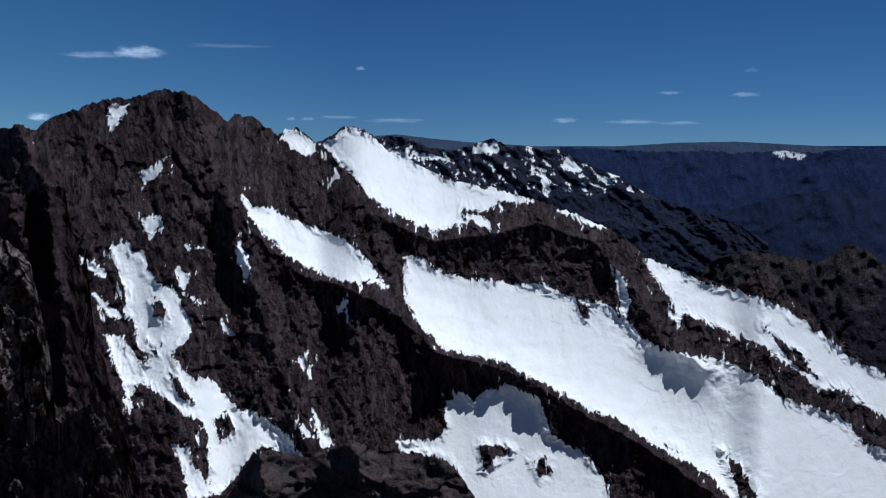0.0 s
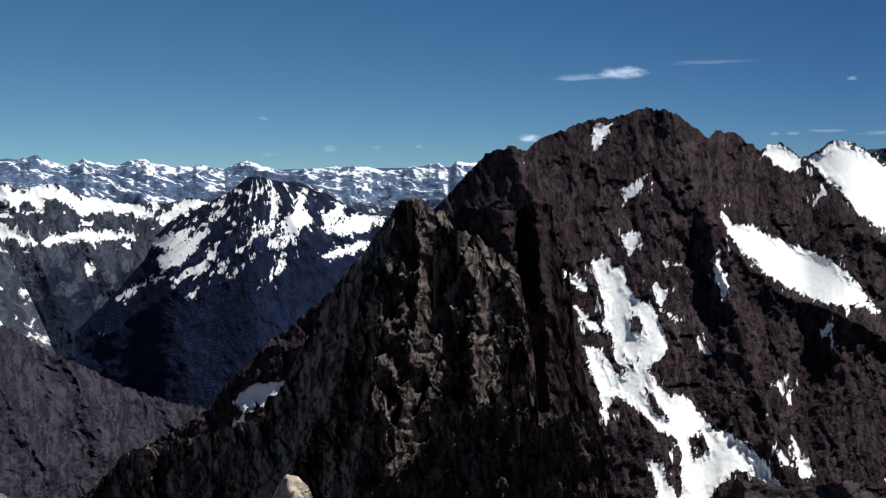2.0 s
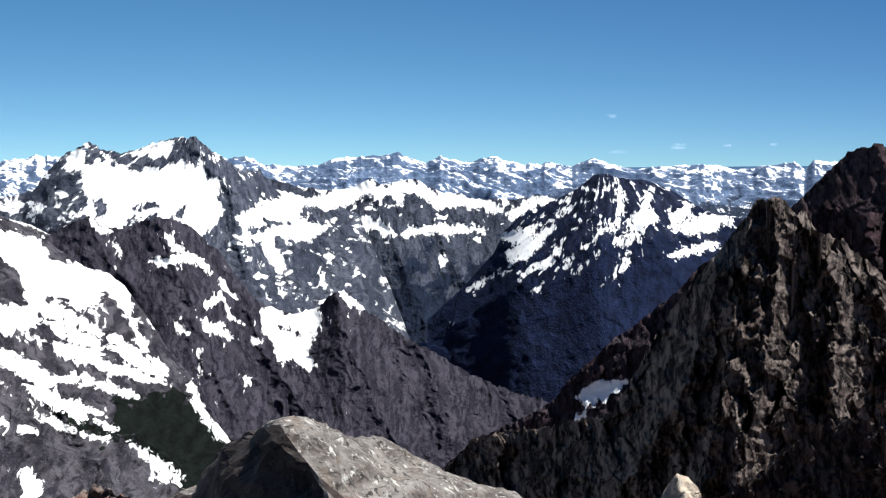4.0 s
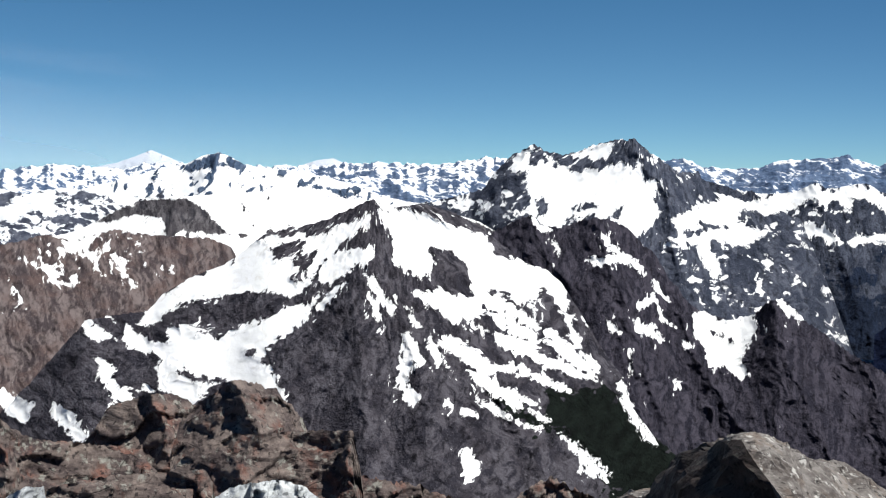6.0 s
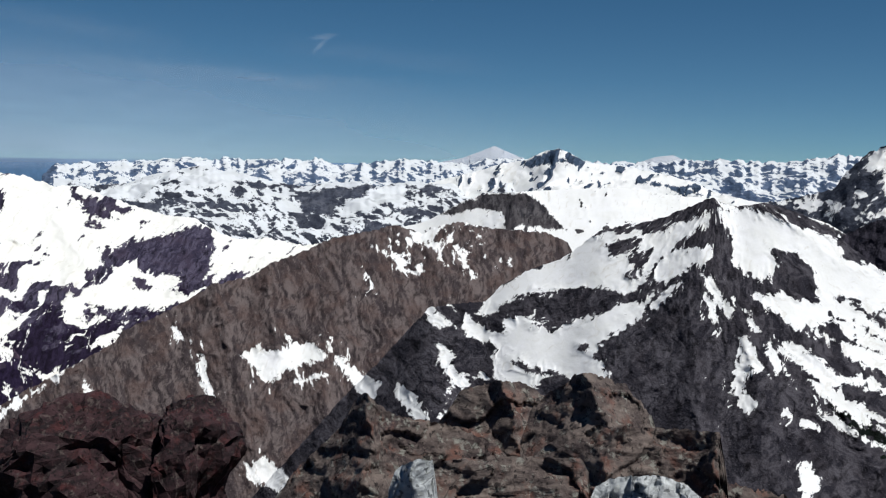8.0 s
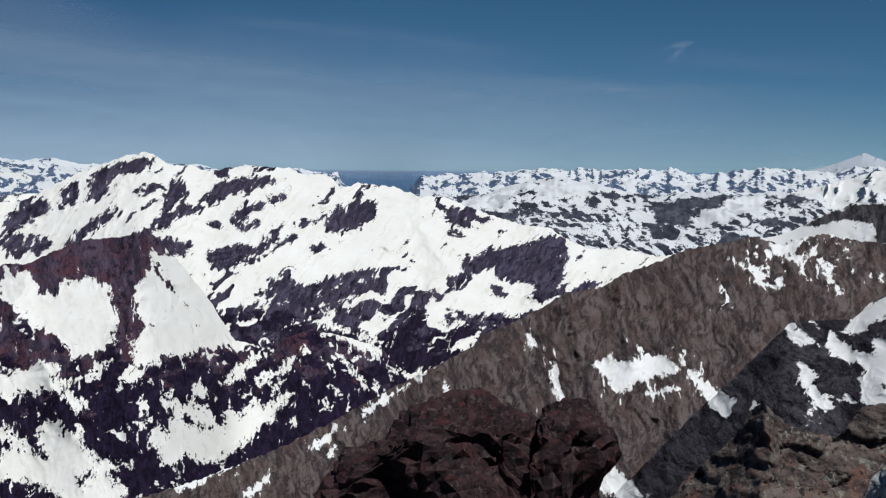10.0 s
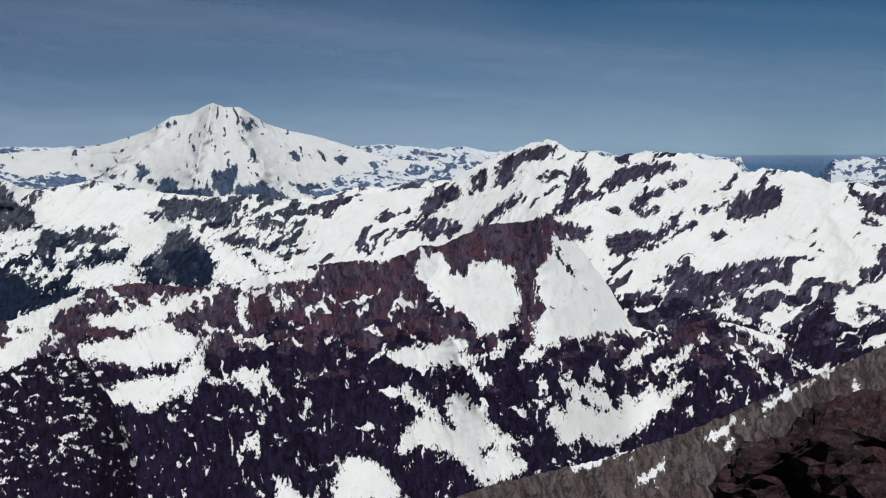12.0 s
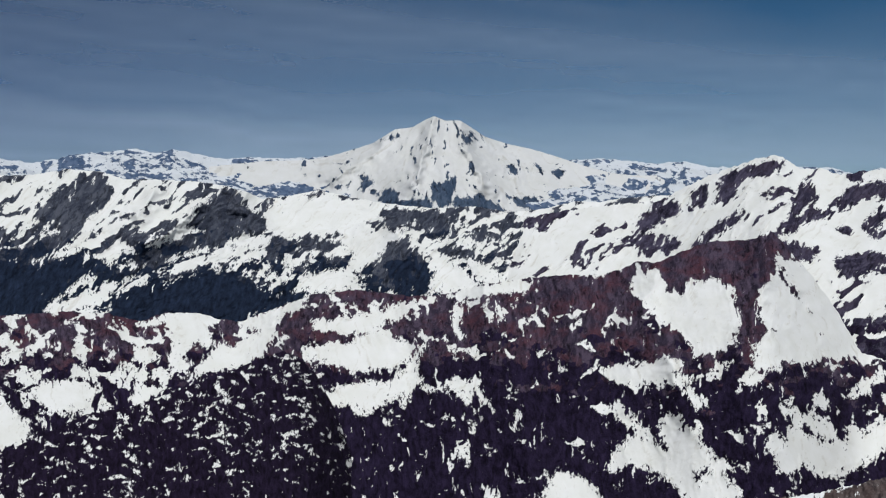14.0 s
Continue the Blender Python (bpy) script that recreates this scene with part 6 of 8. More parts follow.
outcrops.append([(119.47, -10.5), (118.6, -9.59), (117.41, -10.43), (115.97, -9.42), (114.24, -9.63), (112.55, -9.12), (111.44, -8.78), (109.51, -8.97), (108.71, -8.58), (108.19, -7.99), (105.05, -8.91), (104.94, -11.91), (109.43, -11.44), (111.35, -12.13), (113.33, -11.68), (115.62, -12.09), (117.07, -12.73)])
outcrops.append([(119.64, -0.05), (118.49, 0.45), (117.34, 0.63), (116.63, 0.75), (116.76, 0.25), (117.9, -0.04), (118.76, -0.49), (119.33, -1.52), (119.91, -1.38), (119.78, -0.5)])
outcrops.append([(124.03, -2.75), (123.44, -1.85), (122.27, -1.4), (121.53, -1.39), (121.67, -1.99), (122.55, -2.44), (123.43, -2.89)])
outcrops.append([(121.1, -0.8), (120.37, -0.5), (120.21, -1.38), (120.64, -1.83), (121.08, -1.54)])
outcrops.append([(121.05, -3.61), (119.89, -2.7), (118.45, -1.75), (118.24, -2.01), (119.59, -2.97), (120.75, -3.93)])
outcrops.append([(123.42, -3.78), (122.24, -3.18), (121.35, -3.46), (122.23, -4.07), (124.01, -4.23)])
outcrops.append([(115.88, -0.76), (115.32, -0.17), (115.02, -1.04), (115.57, -1.77), (116.41, -2.74), (116.81, -2.93), (116.14, -1.78)])
outcrops.append([(114.44, -1.47), (113.62, -0.59), (112.52, -0.15), (111.13, -0.43), (111.39, -0.91), (112.77, -1.22), (113.87, -1.66)])
outcrops.append([(112.74, -2.37), (111.92, -1.58), (110.3, -1.07), (109.96, -1.32), (111.36, -1.91), (112.18, -2.5)])
outcrops.append([(107.82, -3.06), (107.84, -2.36), (107.08, -1.51), (106.3, -1.49), (105.31, -1.75), (105.29, -2.44), (106.52, -2.75), (107.29, -3.19)])
outcrops.append([(113.81, -4.35), (112.7, -3.75), (111.86, -4.01), (111.57, -4.44), (112.67, -4.81), (113.5, -5.13)])
outcrops.append([(117.26, -3.26), (116.39, -3.39), (115.52, -3.81), (114.8, -4.14), (115.8, -4.31), (116.66, -4.18), (117.54, -3.61)])
outcrops.append([(110.71, -5.5), (109.61, -5.8), (108.26, -5.69), (106.95, -5.22), (105.2, -4.95), (105.18, -5.39), (106.93, -5.88), (108.51, -6.32), (109.59, -6.37), (110.42, -5.94)])
outcrops.append([(110.67, -6.98), (109.58, -6.65), (108.24, -6.31), (106.93, -5.97), (105.18, -5.28), (105.16, -5.94), (106.39, -6.42), (108.49, -7.08), (109.56, -7.41)])
outcrops.append([(114.72, -7.43), (114.02, -6.91), (113.17, -7.08), (113.44, -7.58), (114.29, -7.76)])
lines = []
lines.append([(116.92, 1), (116.28, -0.83), (117.25, -2.81)])
lines.append([(103, -1.21), (103, -2.84), (101.8, -4.62), (102.69, -7)])
lines.append([(95.85, -2.79), (95.53, -4.57), (96.71, -6.37)])
lines.append([(107.12, -0.79), (107.7, -2.26)])
groves = []
mountain('horn_massif', 'broad snow massif with a sharp horn and dark outcrops', 'mountain', crest, 2500, slope_material('horn_massif_stone', 2500, (0.0342, 0.03036, 0.054), (0.0931, 0.0828, 0.1274), (0.0589, 0.046, 0.07128), wood=(0.0171, 0.01242, 0.02808), grain=0.9, dust=0.8, firn=(0.84, 0.84, 0.815)), step=0.068, hush=0.75, base=-15, slope=30, jag=0.1, cover=(0.92,0.9), patch=1.7, flat=1.0, lean=1.0, woods=-7.6, edge=0.24, spur=0.012, face=0.05, boxes=((118,135,-3.2,-0.4,0.84),(100,121,-5.2,-1.2,0.95),(86,128,-9.5,-5.8,0.5),(86,112,-18,-7.2,0.2)),
         snow=fields, rock=outcrops, spurs=lines, woodland=groves)
crest = [(127.56, -4.43), (128.77, -3.1), (129.67, -2.31), (130.87, -2.02), (132.35, -1.79), (134.13, -1.89), (135.9, -2.05), (136.78, -2.23), (137.66, -2.53), (139.11, -2.94), (140.56, -3.12), (142.13, -3.29), (142.61, -3.11), (143.4, -3.31), (144.8, -3.77), (146.18, -4.32), (147.54, -4.78), (148.88, -5.15), (149.95, -5.74), (151, -6.4)]
fields = []
fields.append([(143.55, -2.04), (142.17, -1.9), (141.6, -1.62), (139.62, -1.18), (138.77, -1.62), (136.46, -1.76), (137.05, -2.5), (137.92, -2.64), (138.79, -3.22), (141.63, -3.49), (142.74, -3.34), (143.29, -2.9)])
fields.append([(141.63, -3.49), (138.79, -3.51), (136.47, -3.08), (136.19, -3.53), (136.77, -4.41), (137.65, -4.99), (138.81, -5.56), (140.25, -6.12), (141.39, -6.1), (141.66, -5.51), (140.24, -5.25), (138.81, -4.97), (139.37, -4.38), (140.79, -4.22), (141.64, -3.92)])
fields.append([(136.18, -3.23), (135.31, -3.53), (134.58, -4.42), (134.14, -5.01), (133.25, -5.61), (132.9, -5.96), (134.14, -6.19), (134.59, -6.4), (134.43, -5.31), (135.02, -4.71), (135.6, -3.97)])
fields.append([(133.01, -4.07), (131.77, -4.72), (130.22, -5.61), (131.47, -5.91), (132.36, -5.37)])
fields.append([(147.91, -4.53), (145.77, -4.15), (144.41, -3.89), (143.02, -3.33), (142.47, -3.63), (144.42, -4.32), (146.32, -4.85), (147.66, -5.23)])
fields.append([(144.43, -4.89), (144.17, -6.03), (143.76, -6.33), (144.03, -5.47)])
fields.append([(134.87, -4.06), (134.13, -3.98), (131.62, -6.21), (133.99, -6.43)])
fields.append([(132.72, -4.42), (130.27, -5.97), (131.62, -6.21)])
fields.append([(141.67, -6.38), (141.37, -5.52), (138.81, -5.27), (137.65, -5.58), (138.24, -6.15), (140.25, -6.33)])
outcrops = []
outcrops.append([(138.53, -5.85), (137.65, -5.28), (136.78, -4.7), (136.19, -3.53), (135.6, -4.12), (134.73, -5.01), (134.59, -6.19), (135.91, -6.47), (137.37, -6.4)])
outcrops.append([(146, -2.31), (145.17, -1.18), (144.62, -0.9), (144.1, -1.75), (143.85, -3.18), (144.93, -2.89), (145.76, -3.44), (146.81, -2.87)])
outcrops.append([(149.71, -3.93), (148.15, -3.69), (147.1, -3.99), (148.44, -4.8), (149.74, -5.17)])
outcrops.append([(137.34, -2.35), (136.46, -1.91), (135.3, -2.05), (135.01, -2.64), (136.47, -2.79)])
outcrops.append([(133.24, -1.9), (131.77, -1.75), (130.28, -2.04), (131.77, -2.2)])
outcrops.append([(128.79, -3.22), (127.48, -3.07), (127.48, -3.52), (128.49, -3.52)])
outcrops.append([(140.79, -3.79), (139.36, -3.66), (138.79, -3.95), (140.23, -4.23)])
outcrops.append([(134.14, -4.12), (132.95, -3.83), (131.77, -4.42), (132.95, -4.57)])
outcrops.append([(150.9, -6.29), (149.24, -5.9), (146.7, -5.21), (144.4, -5.23), (142.95, -6.41), (143.24, -7.15), (144.41, -7.86), (145.85, -8.42), (148.13, -8.37), (152.29, -8.24), (153.88, -6.92), (152.26, -5.98)])
outcrops.append([(137.65, -4.99), (136.77, -3.82), (136.04, -3.38), (135.31, -4.12), (134.58, -5.6), (134.73, -6.43), (137.66, -6.4), (138.24, -6.15), (137.07, -5.58)])
outcrops.append([(143.31, -4.05), (142.74, -3.48), (142.05, -3.35), (142.34, -4.35), (142.22, -5.79), (143.05, -5.2)])
outcrops.append([(149.78, -6.69), (147.14, -5.67), (144.43, -5.46), (143.62, -6.34), (140.54, -6.41), (138.24, -6.3), (137.66, -6.6), (140.83, -6.84), (143.09, -7.35), (145.02, -7.58), (147.71, -7.33), (149.8, -7.52)])
outcrops.append([(141.63, -3.84), (140.5, -3.45), (139.37, -4.1), (140.79, -4.31)])
outcrops.append([(141.66, -5.57), (141.08, -4.6), (138.8, -4.48), (139.09, -5.03), (140.52, -5.16)])
outcrops.append([(137.34, -2.94), (136.75, -2.06), (135.3, -1.76), (133.83, -2.35), (132.95, -3.24), (134.13, -3.59), (135.3, -2.79), (136.47, -3.15)])
lines = []
lines.append([(142.61, -3.11), (142.27, -4.45), (142.57, -5.9)])
lines.append([(135.9, -2.11), (135.6, -3.89), (134.71, -5.96)])
lines.append([(136.49, -3), (135.9, -4.48), (137.37, -5.95)])
lines.append([(133.53, -3.58), (132.04, -5.06), (131.13, -6.25)])
groves = []
groves.append([(150.9, -6.29), (149.24, -5.9), (146.7, -5.21), (144.4, -5.23), (142.95, -6.41), (143.24, -7.15), (144.41, -7.86), (145.85, -8.42), (148.13, -8.37), (152.29, -8.24), (153.88, -6.92), (152.26, -5.98)])
# Same haze-blue rock and woods as the range behind.
mountain('tree_dotted_ridge', 'snowy ridge dotted with dark conifers', 'mountain ridge', crest, 2500, slope_material('tree_dotted_ridge_hazed', 2500, (0.036, 0.042, 0.062), (0.095, 0.103, 0.13), (0.052, 0.06, 0.085), wood=(0.0135, 0.021, 0.041), grain=0.75, dust=0.8, ragged=1.5, firn=(0.84, 0.84, 0.815)), step=0.068, hush=0.75, base=-10, jag=0.05, cover=(0.56,0.45), patch=0.9, flat=0.8, lean=1.3, face=0.05, woods=-4.4, edge=0.2, spur=0.01,
         snow=fields, rock=outcrops, spurs=lines, woodland=groves)
crest = [(137.87, -16.97), (138.78, -14.62), (139.69, -12.3), (140.59, -10.69), (141.48, -9.72), (142.37, -9.41), (143.83, -9.91), (145.29, -10.52), (147.59, -11.25), (149.86, -11.95), (152.34, -12.29), (154.24, -13.08), (156.36, -13.91), (160.16, -14.98), (163.74, -15.56)]
fields = []
outcrops = []
lines = []
groves = []
mountain('forest_spur', 'dark forested spur speckled with snow between conifers', 'mountain ridge', crest, 1500, slope_material('forest_spur_stone', 1500, (0.02, 0.0144, 0.02625), (0.05, 0.036, 0.05625), (0.04, 0.0198, 0.03), wood=(0.014, 0.00945, 0.0225), grain=0.9, firn=(0.84, 0.84, 0.815)), step=0.068, base=-19, slope=30, jag=0.05, cover=(0.12,0.0), patch=0.5, flat=0.6, woods=-7, relief=0.5, face=0.03,
         snow=fields, rock=outcrops, spurs=lines, woodland=groves)
crest = [(101.9, -13.43), (103.44, -11.13), (105, -9.13), (106.85, -8.59), (108.63, -8.16), (109.68, -8.5), (111.29, -9.02), (112.67, -8.67), (113.83, -6.73), (115.28, -4.77), (116.59, -3.35), (117.17, -2.78), (117.87, -3.23), (118.74, -3.34), (120.18, -3.43), (121.63, -4.04), (122.8, -4.6), (123.69, -4.52), (124.57, -4.98), (125.76, -5.3), (127.25, -5.32), (129.04, -5.49), (130.54, -5.71), (132.03, -5.95), (133.52, -6.4), (134.71, -6.55), (135.89, -6.55), (137.07, -6.39), (138.54, -6.24), (139.7, -6.37), (140.86, -6.5), (142, -6.92), (143.14, -7.33), (144.55, -7.87), (145.66, -7.7), (146.75, -7.38), (148.38, -7.33), (149.54, -7.75), (151.19, -7.31), (152.81, -7.14), (154.68, -7.19), (156.24, -7.24), (161.19, -7.28)]
fields = []
fields.append([(151.06, -10.39), (150.01, -10.17), (149.47, -9.93), (150.01, -10.72), (150.8, -10.81)])
fields.append([(157.86, -12.04), (156.3, -11.07), (155.54, -11.94), (154.77, -12.81), (155.31, -13.59), (157.89, -13.64)])
fields.append([(155, -10.88), (152.86, -10.31), (151.51, -11.08), (152.34, -12.01), (153.96, -12.18)])
fields.append([(156.27, -9.16), (155.23, -8.94), (155.5, -9.48), (156.28, -9.57)])
fields.append([(149.81, -7.79), (149.03, -7.69), (148.24, -7.31), (147.17, -7.07), (146.37, -7.19), (145.02, -7.57), (145.57, -7.84), (146.39, -8.09), (145.86, -8.53), (146.14, -9.08), (146.68, -8.78), (147.22, -9.31), (147.78, -10.11), (148.3, -9.81), (148.01, -8.71), (148.51, -7.85), (149.3, -8.09)])
fields.append([(146.98, -10.16), (146.15, -9.36), (145.6, -8.96), (145.06, -9.27), (144.5, -8.87), (143.66, -8.33), (144.48, -8.02), (144.75, -7.67), (143.65, -7.48), (142.53, -7.08), (141.96, -6.81), (141.4, -6.96), (142.25, -7.52), (142.83, -8.36), (143.12, -9.21), (143.41, -9.77), (144.52, -10.14), (145.9, -10.5), (146.99, -10.71)])
fields.append([(149.88, -10.26), (149.35, -10.02), (149.1, -10.31), (149.37, -10.84), (148.33, -11.18), (148.6, -11.44), (149.66, -12.05), (149.92, -12.03)])
fields.append([(149.84, -8.89), (149.07, -9.07), (148.55, -9.51), (149.22, -9.89), (149.86, -9.71)])
fields.append([(140.84, -7.85), (139.7, -7.73), (138.83, -7.6), (137.38, -7.34), (135.91, -6.92), (134.74, -6.63), (134.14, -6.49), (134.59, -6.93), (135.62, -7.36), (136.51, -7.79), (137.39, -8.21), (138.26, -8.49), (138.84, -8.62), (139.71, -8.45), (140.56, -8.37)])
fields.append([(140.03, -6.36), (139.2, -7.01), (138.77, -7.52), (139.12, -7.51), (139.74, -6.77)])
fields.append([(141.43, -9.27), (140.29, -9.02), (138.85, -8.91), (138.26, -8.63), (137.68, -8.5), (136.8, -8.37), (136.51, -8.82), (135.34, -9.13), (135.93, -10), (136.53, -10.57), (137.41, -10.4), (138.28, -10.52), (138.86, -10.51), (139.73, -10.19), (140.58, -9.87), (141.44, -9.7)])
fields.append([(140.32, -11.89), (139.74, -11.2), (138.87, -11.08), (138, -10.97), (137.12, -11.14), (136.53, -10.86), (135.94, -10.29), (135.34, -9.42), (134.9, -9.08), (135.29, -10.3), (134.99, -10.89), (135.44, -11.47), (135.74, -12.19), (135.95, -12.53), (136.15, -11.74), (136.83, -12.01), (137.43, -12.57), (138.31, -12.83), (138.74, -12.24), (139.46, -12.36), (140.04, -12.19)])
fields.append([(142.63, -13.49), (142.34, -12.94), (141.76, -12.12), (142.09, -11.76), (141.42, -12.28), (141.28, -12.85), (141.77, -13.11), (142.2, -13.51)])
fields.append([(144.62, -12.47), (144.09, -12.22), (144.05, -12.9)])
fields.append([(133.7, -6.64), (132.96, -6.14), (131.77, -5.94), (130.28, -5.61), (129.32, -5.91), (129.98, -6.24), (131.47, -6.38), (132.96, -6.7)])
fields.append([(133.32, -6.73), (132.9, -7.39), (133.11, -8.27), (132.75, -8.63), (133.32, -8.33), (133.47, -7.38)])
fields.append([(131.68, -6.59), (131.26, -7.75), (131.53, -7.6)])
fields.append([(132.97, -10.63), (132.52, -10.93), (132.07, -10.58), (131.86, -11.08), (131.56, -11.82), (131.08, -12.46), (131.77, -12.02), (132.22, -11.58), (132.16, -12.45), (132.73, -11.86), (133.57, -11.41), (133.77, -11.15)])
fields.append([(133.03, -14.21), (132.46, -14.13), (132.46, -15.06), (132.98, -14.9), (133.64, -15.03), (133.28, -14.61)])
fields.append([(131.68, -16.24), (131.26, -16.39), (130.25, -17.31), (129.34, -17.66), (131.77, -17.86), (131.47, -17.01)])
fields.append([(128.58, -17.03), (127.83, -16.18), (127.22, -15.89), (127.39, -18.16), (128.43, -17.88)])
fields.append([(144.81, -14.94), (143.49, -14.22), (143.3, -14.57), (144.06, -14.99)])
fields.append([(140.43, -15.66), (139.89, -16.64), (140.3, -16.48)])
fields.append([(140.97, -17.21), (140.1, -16.99), (139.52, -17.35), (140.11, -17.54)])
fields.append([(125.15, -10.18), (124.55, -9.88), (123.05, -9.71), (122.16, -9.39), (121.26, -9.67), (121.85, -10.12), (120.95, -10.25), (120.07, -10.08), (119.48, -9.62), (118.75, -9.39), (119.76, -10.42), (120.95, -10.54), (121.18, -10.84), (120.58, -11.12), (119.98, -11.54), (120.48, -12.05), (121.24, -11.05), (122.14, -10.72), (123.94, -11.05), (124.39, -10.91), (124.84, -10.62)])
fields.append([(123.71, -4.68), (122.81, -4.96), (122.51, -5.4), (121.61, -5.98), (121.02, -5.68), (119.85, -5.21), (118.96, -5.79), (118.8, -6.67), (118.64, -7.54), (118.77, -8.43), (119.05, -9.02), (119.79, -9.04), (120.67, -9.36), (120.83, -8.78), (121.58, -8.2), (122.18, -7.77), (122.78, -7.63), (123.08, -7.04), (123.39, -6.45), (123.99, -6.17), (124, -5.42)])
fields.append([(117.53, -4.58), (116.95, -4.27), (116.65, -5.15), (115.76, -6), (115.03, -6.85), (114.28, -7.99), (113.12, -8.95), (114.26, -9.14), (115.11, -9.32), (116.26, -9.37), (117.13, -9.84), (117.71, -9.71), (117.88, -8.99), (117.45, -8.1), (116.88, -7.79), (117.62, -7.22), (117.5, -6.05), (117.36, -5.46)])
fields.append([(118, -9.87), (117.12, -9.98), (117.55, -10.72), (118.58, -10.47)])
fields.append([(124.89, -12.09), (124.53, -11.59), (124.16, -12.37), (123.55, -12.8), (122.64, -13.65), (123, -13.86), (123.76, -13.15), (124.52, -12.87)])
fields.append([(124.96, -14.42), (124.51, -14.12), (123.91, -13.53), (123, -13.51), (122.09, -14.07), (122.56, -12.92), (122.12, -12.33), (121.37, -12.31), (121.21, -12.88), (120.32, -12.86), (120.3, -13.58), (120, -14), (119.1, -14.25), (118.64, -14.81), (119.08, -15.11), (118.18, -15.92), (118.61, -16.51), (119.65, -16.84), (120.25, -17.01), (120.85, -16.6), (121.77, -15.78), (122.68, -15.24), (123.59, -14.97), (124.49, -15.28), (124.95, -15.43)])
fields.append([(127.83, -15.46), (126.61, -15.59), (125.7, -16.16), (125.08, -17), (124.47, -17.7), (128.12, -17.74), (128.58, -17.03)])
fields.append([(117.05, -13.59), (116.63, -12.71), (116.18, -13.26), (115.91, -12.1), (116.36, -11.54), (115.34, -11.78), (114.18, -12.01), (113.88, -12.57), (113.3, -13.1), (113.18, -11.96), (112.46, -12.48), (111.63, -11.86), (111.07, -12.11), (110.25, -11.49), (109.44, -11.3), (110.23, -12.19), (111.59, -13.55), (112.69, -14.33), (113.82, -14.83), (114.54, -14.87), (115.28, -14.35), (115.85, -14.95), (115.55, -15.21), (116.44, -14.7)])
fields.append([(113.27, -10.88), (112.81, -10.22), (112.26, -9.77), (111.38, -9.24), (111.09, -9.56), (111.96, -10.18), (112.79, -10.85)])
fields.append([(111.59, -10.58), (110.3, -10.08), (109.18, -9.12), (109.69, -10.05), (111.16, -10.98)])
fields.append([(126.99, -4.85), (125.8, -4.7), (124.9, -4.39), (124.01, -4.23), (124.6, -4.83), (125.79, -5.29), (126.39, -5.45)])
fields.append([(107.34, -9.48), (106.79, -9.86), (105.96, -10.9), (105.69, -11.29), (106.5, -10.67)])
fields.append([(108.47, -7.72), (107.66, -7.68), (106.85, -8.19), (105.27, -8.65), (105.02, -9.73), (106.02, -9.25), (106.83, -8.75), (107.64, -8.52)])
fields.append([(116.81, -4.13), (115.22, -4.53), (113.5, -5.36), (111.75, -7.88), (111.44, -9.07), (113.12, -9.15), (114.28, -8.28), (115.76, -6)])
fields.append([(119.35, -0.49), (118.16, -1.95), (117.27, -2.81), (117.85, -2.97), (118.73, -2.25)])
outcrops = []
outcrops.append([(120.58, -15.17), (119.98, -14.86), (119.83, -15.06), (120.42, -15.51)])
outcrops.append([(115.32, -12.5), (114.59, -13.03), (114.01, -13.14), (114.74, -12.76)])
outcrops.append([(123.7, -4.97), (123.12, -4.52), (122.23, -4.21), (121.05, -3.9), (119.88, -3.29), (118.13, -3.41), (117.25, -3.69), (116.66, -4.27), (116.93, -5.15), (117.79, -6.05), (117.62, -6.93), (117.89, -8.11), (117.73, -8.98), (118.31, -9.29), (118.9, -9.02), (118.48, -8.13), (118.5, -6.95), (118.96, -5.79), (119.27, -5.05), (121.03, -5.53), (121.46, -6.13), (122.2, -5.99), (122.66, -4.96)])
lines = []
lines.append([(117.17, -2.84), (117.26, -5.12), (118.07, -7.47), (118.59, -10.39), (117.93, -13.8)])
lines.append([(122.8, -4.6), (123.36, -7.03), (122.13, -9.36), (120.89, -12.8)])
lines.append([(131.73, -5.95), (131.11, -8.91), (129.89, -11.84), (129.25, -15.88)])
lines.append([(135.89, -6.55), (134.7, -9.5), (134.09, -13)])
lines.append([(140.86, -6.5), (142.3, -9.37), (143.45, -11.05)])
lines.append([(127.25, -5.32), (126.92, -8.28), (127.18, -11.23)])
groves = []
mountain('red_ridge', 'red-brown ridge with snow saddles above dark forest', 'mountain ridge', crest, 1800, slope_material('red_ridge_stone', 1800, (0.0368, 0.02904, 0.048), (0.08924, 0.06688, 0.0996), (0.1058, 0.03872, 0.0492), wood=(0.01564, 0.011, 0.0276), grain=0.9, dust=0.8, firn=(0.84, 0.84, 0.815)), step=0.068, hush=0.75, base=-19, slope=33, jag=0.08, cover=(0.0,0.0), patch=1.0, flat=0.9, woods=-9.4, edge=0.26, spur=0.02, wide=1.2, relief=0.6, face=0.03, boxes=((104,162,-20,-10.5,0.04),(141,162,-12.5,-6.4,0.28),(104,147,-11.5,-6.8,0.1)),
         snow=fields, rock=outcrops, spurs=lines, woodland=groves)
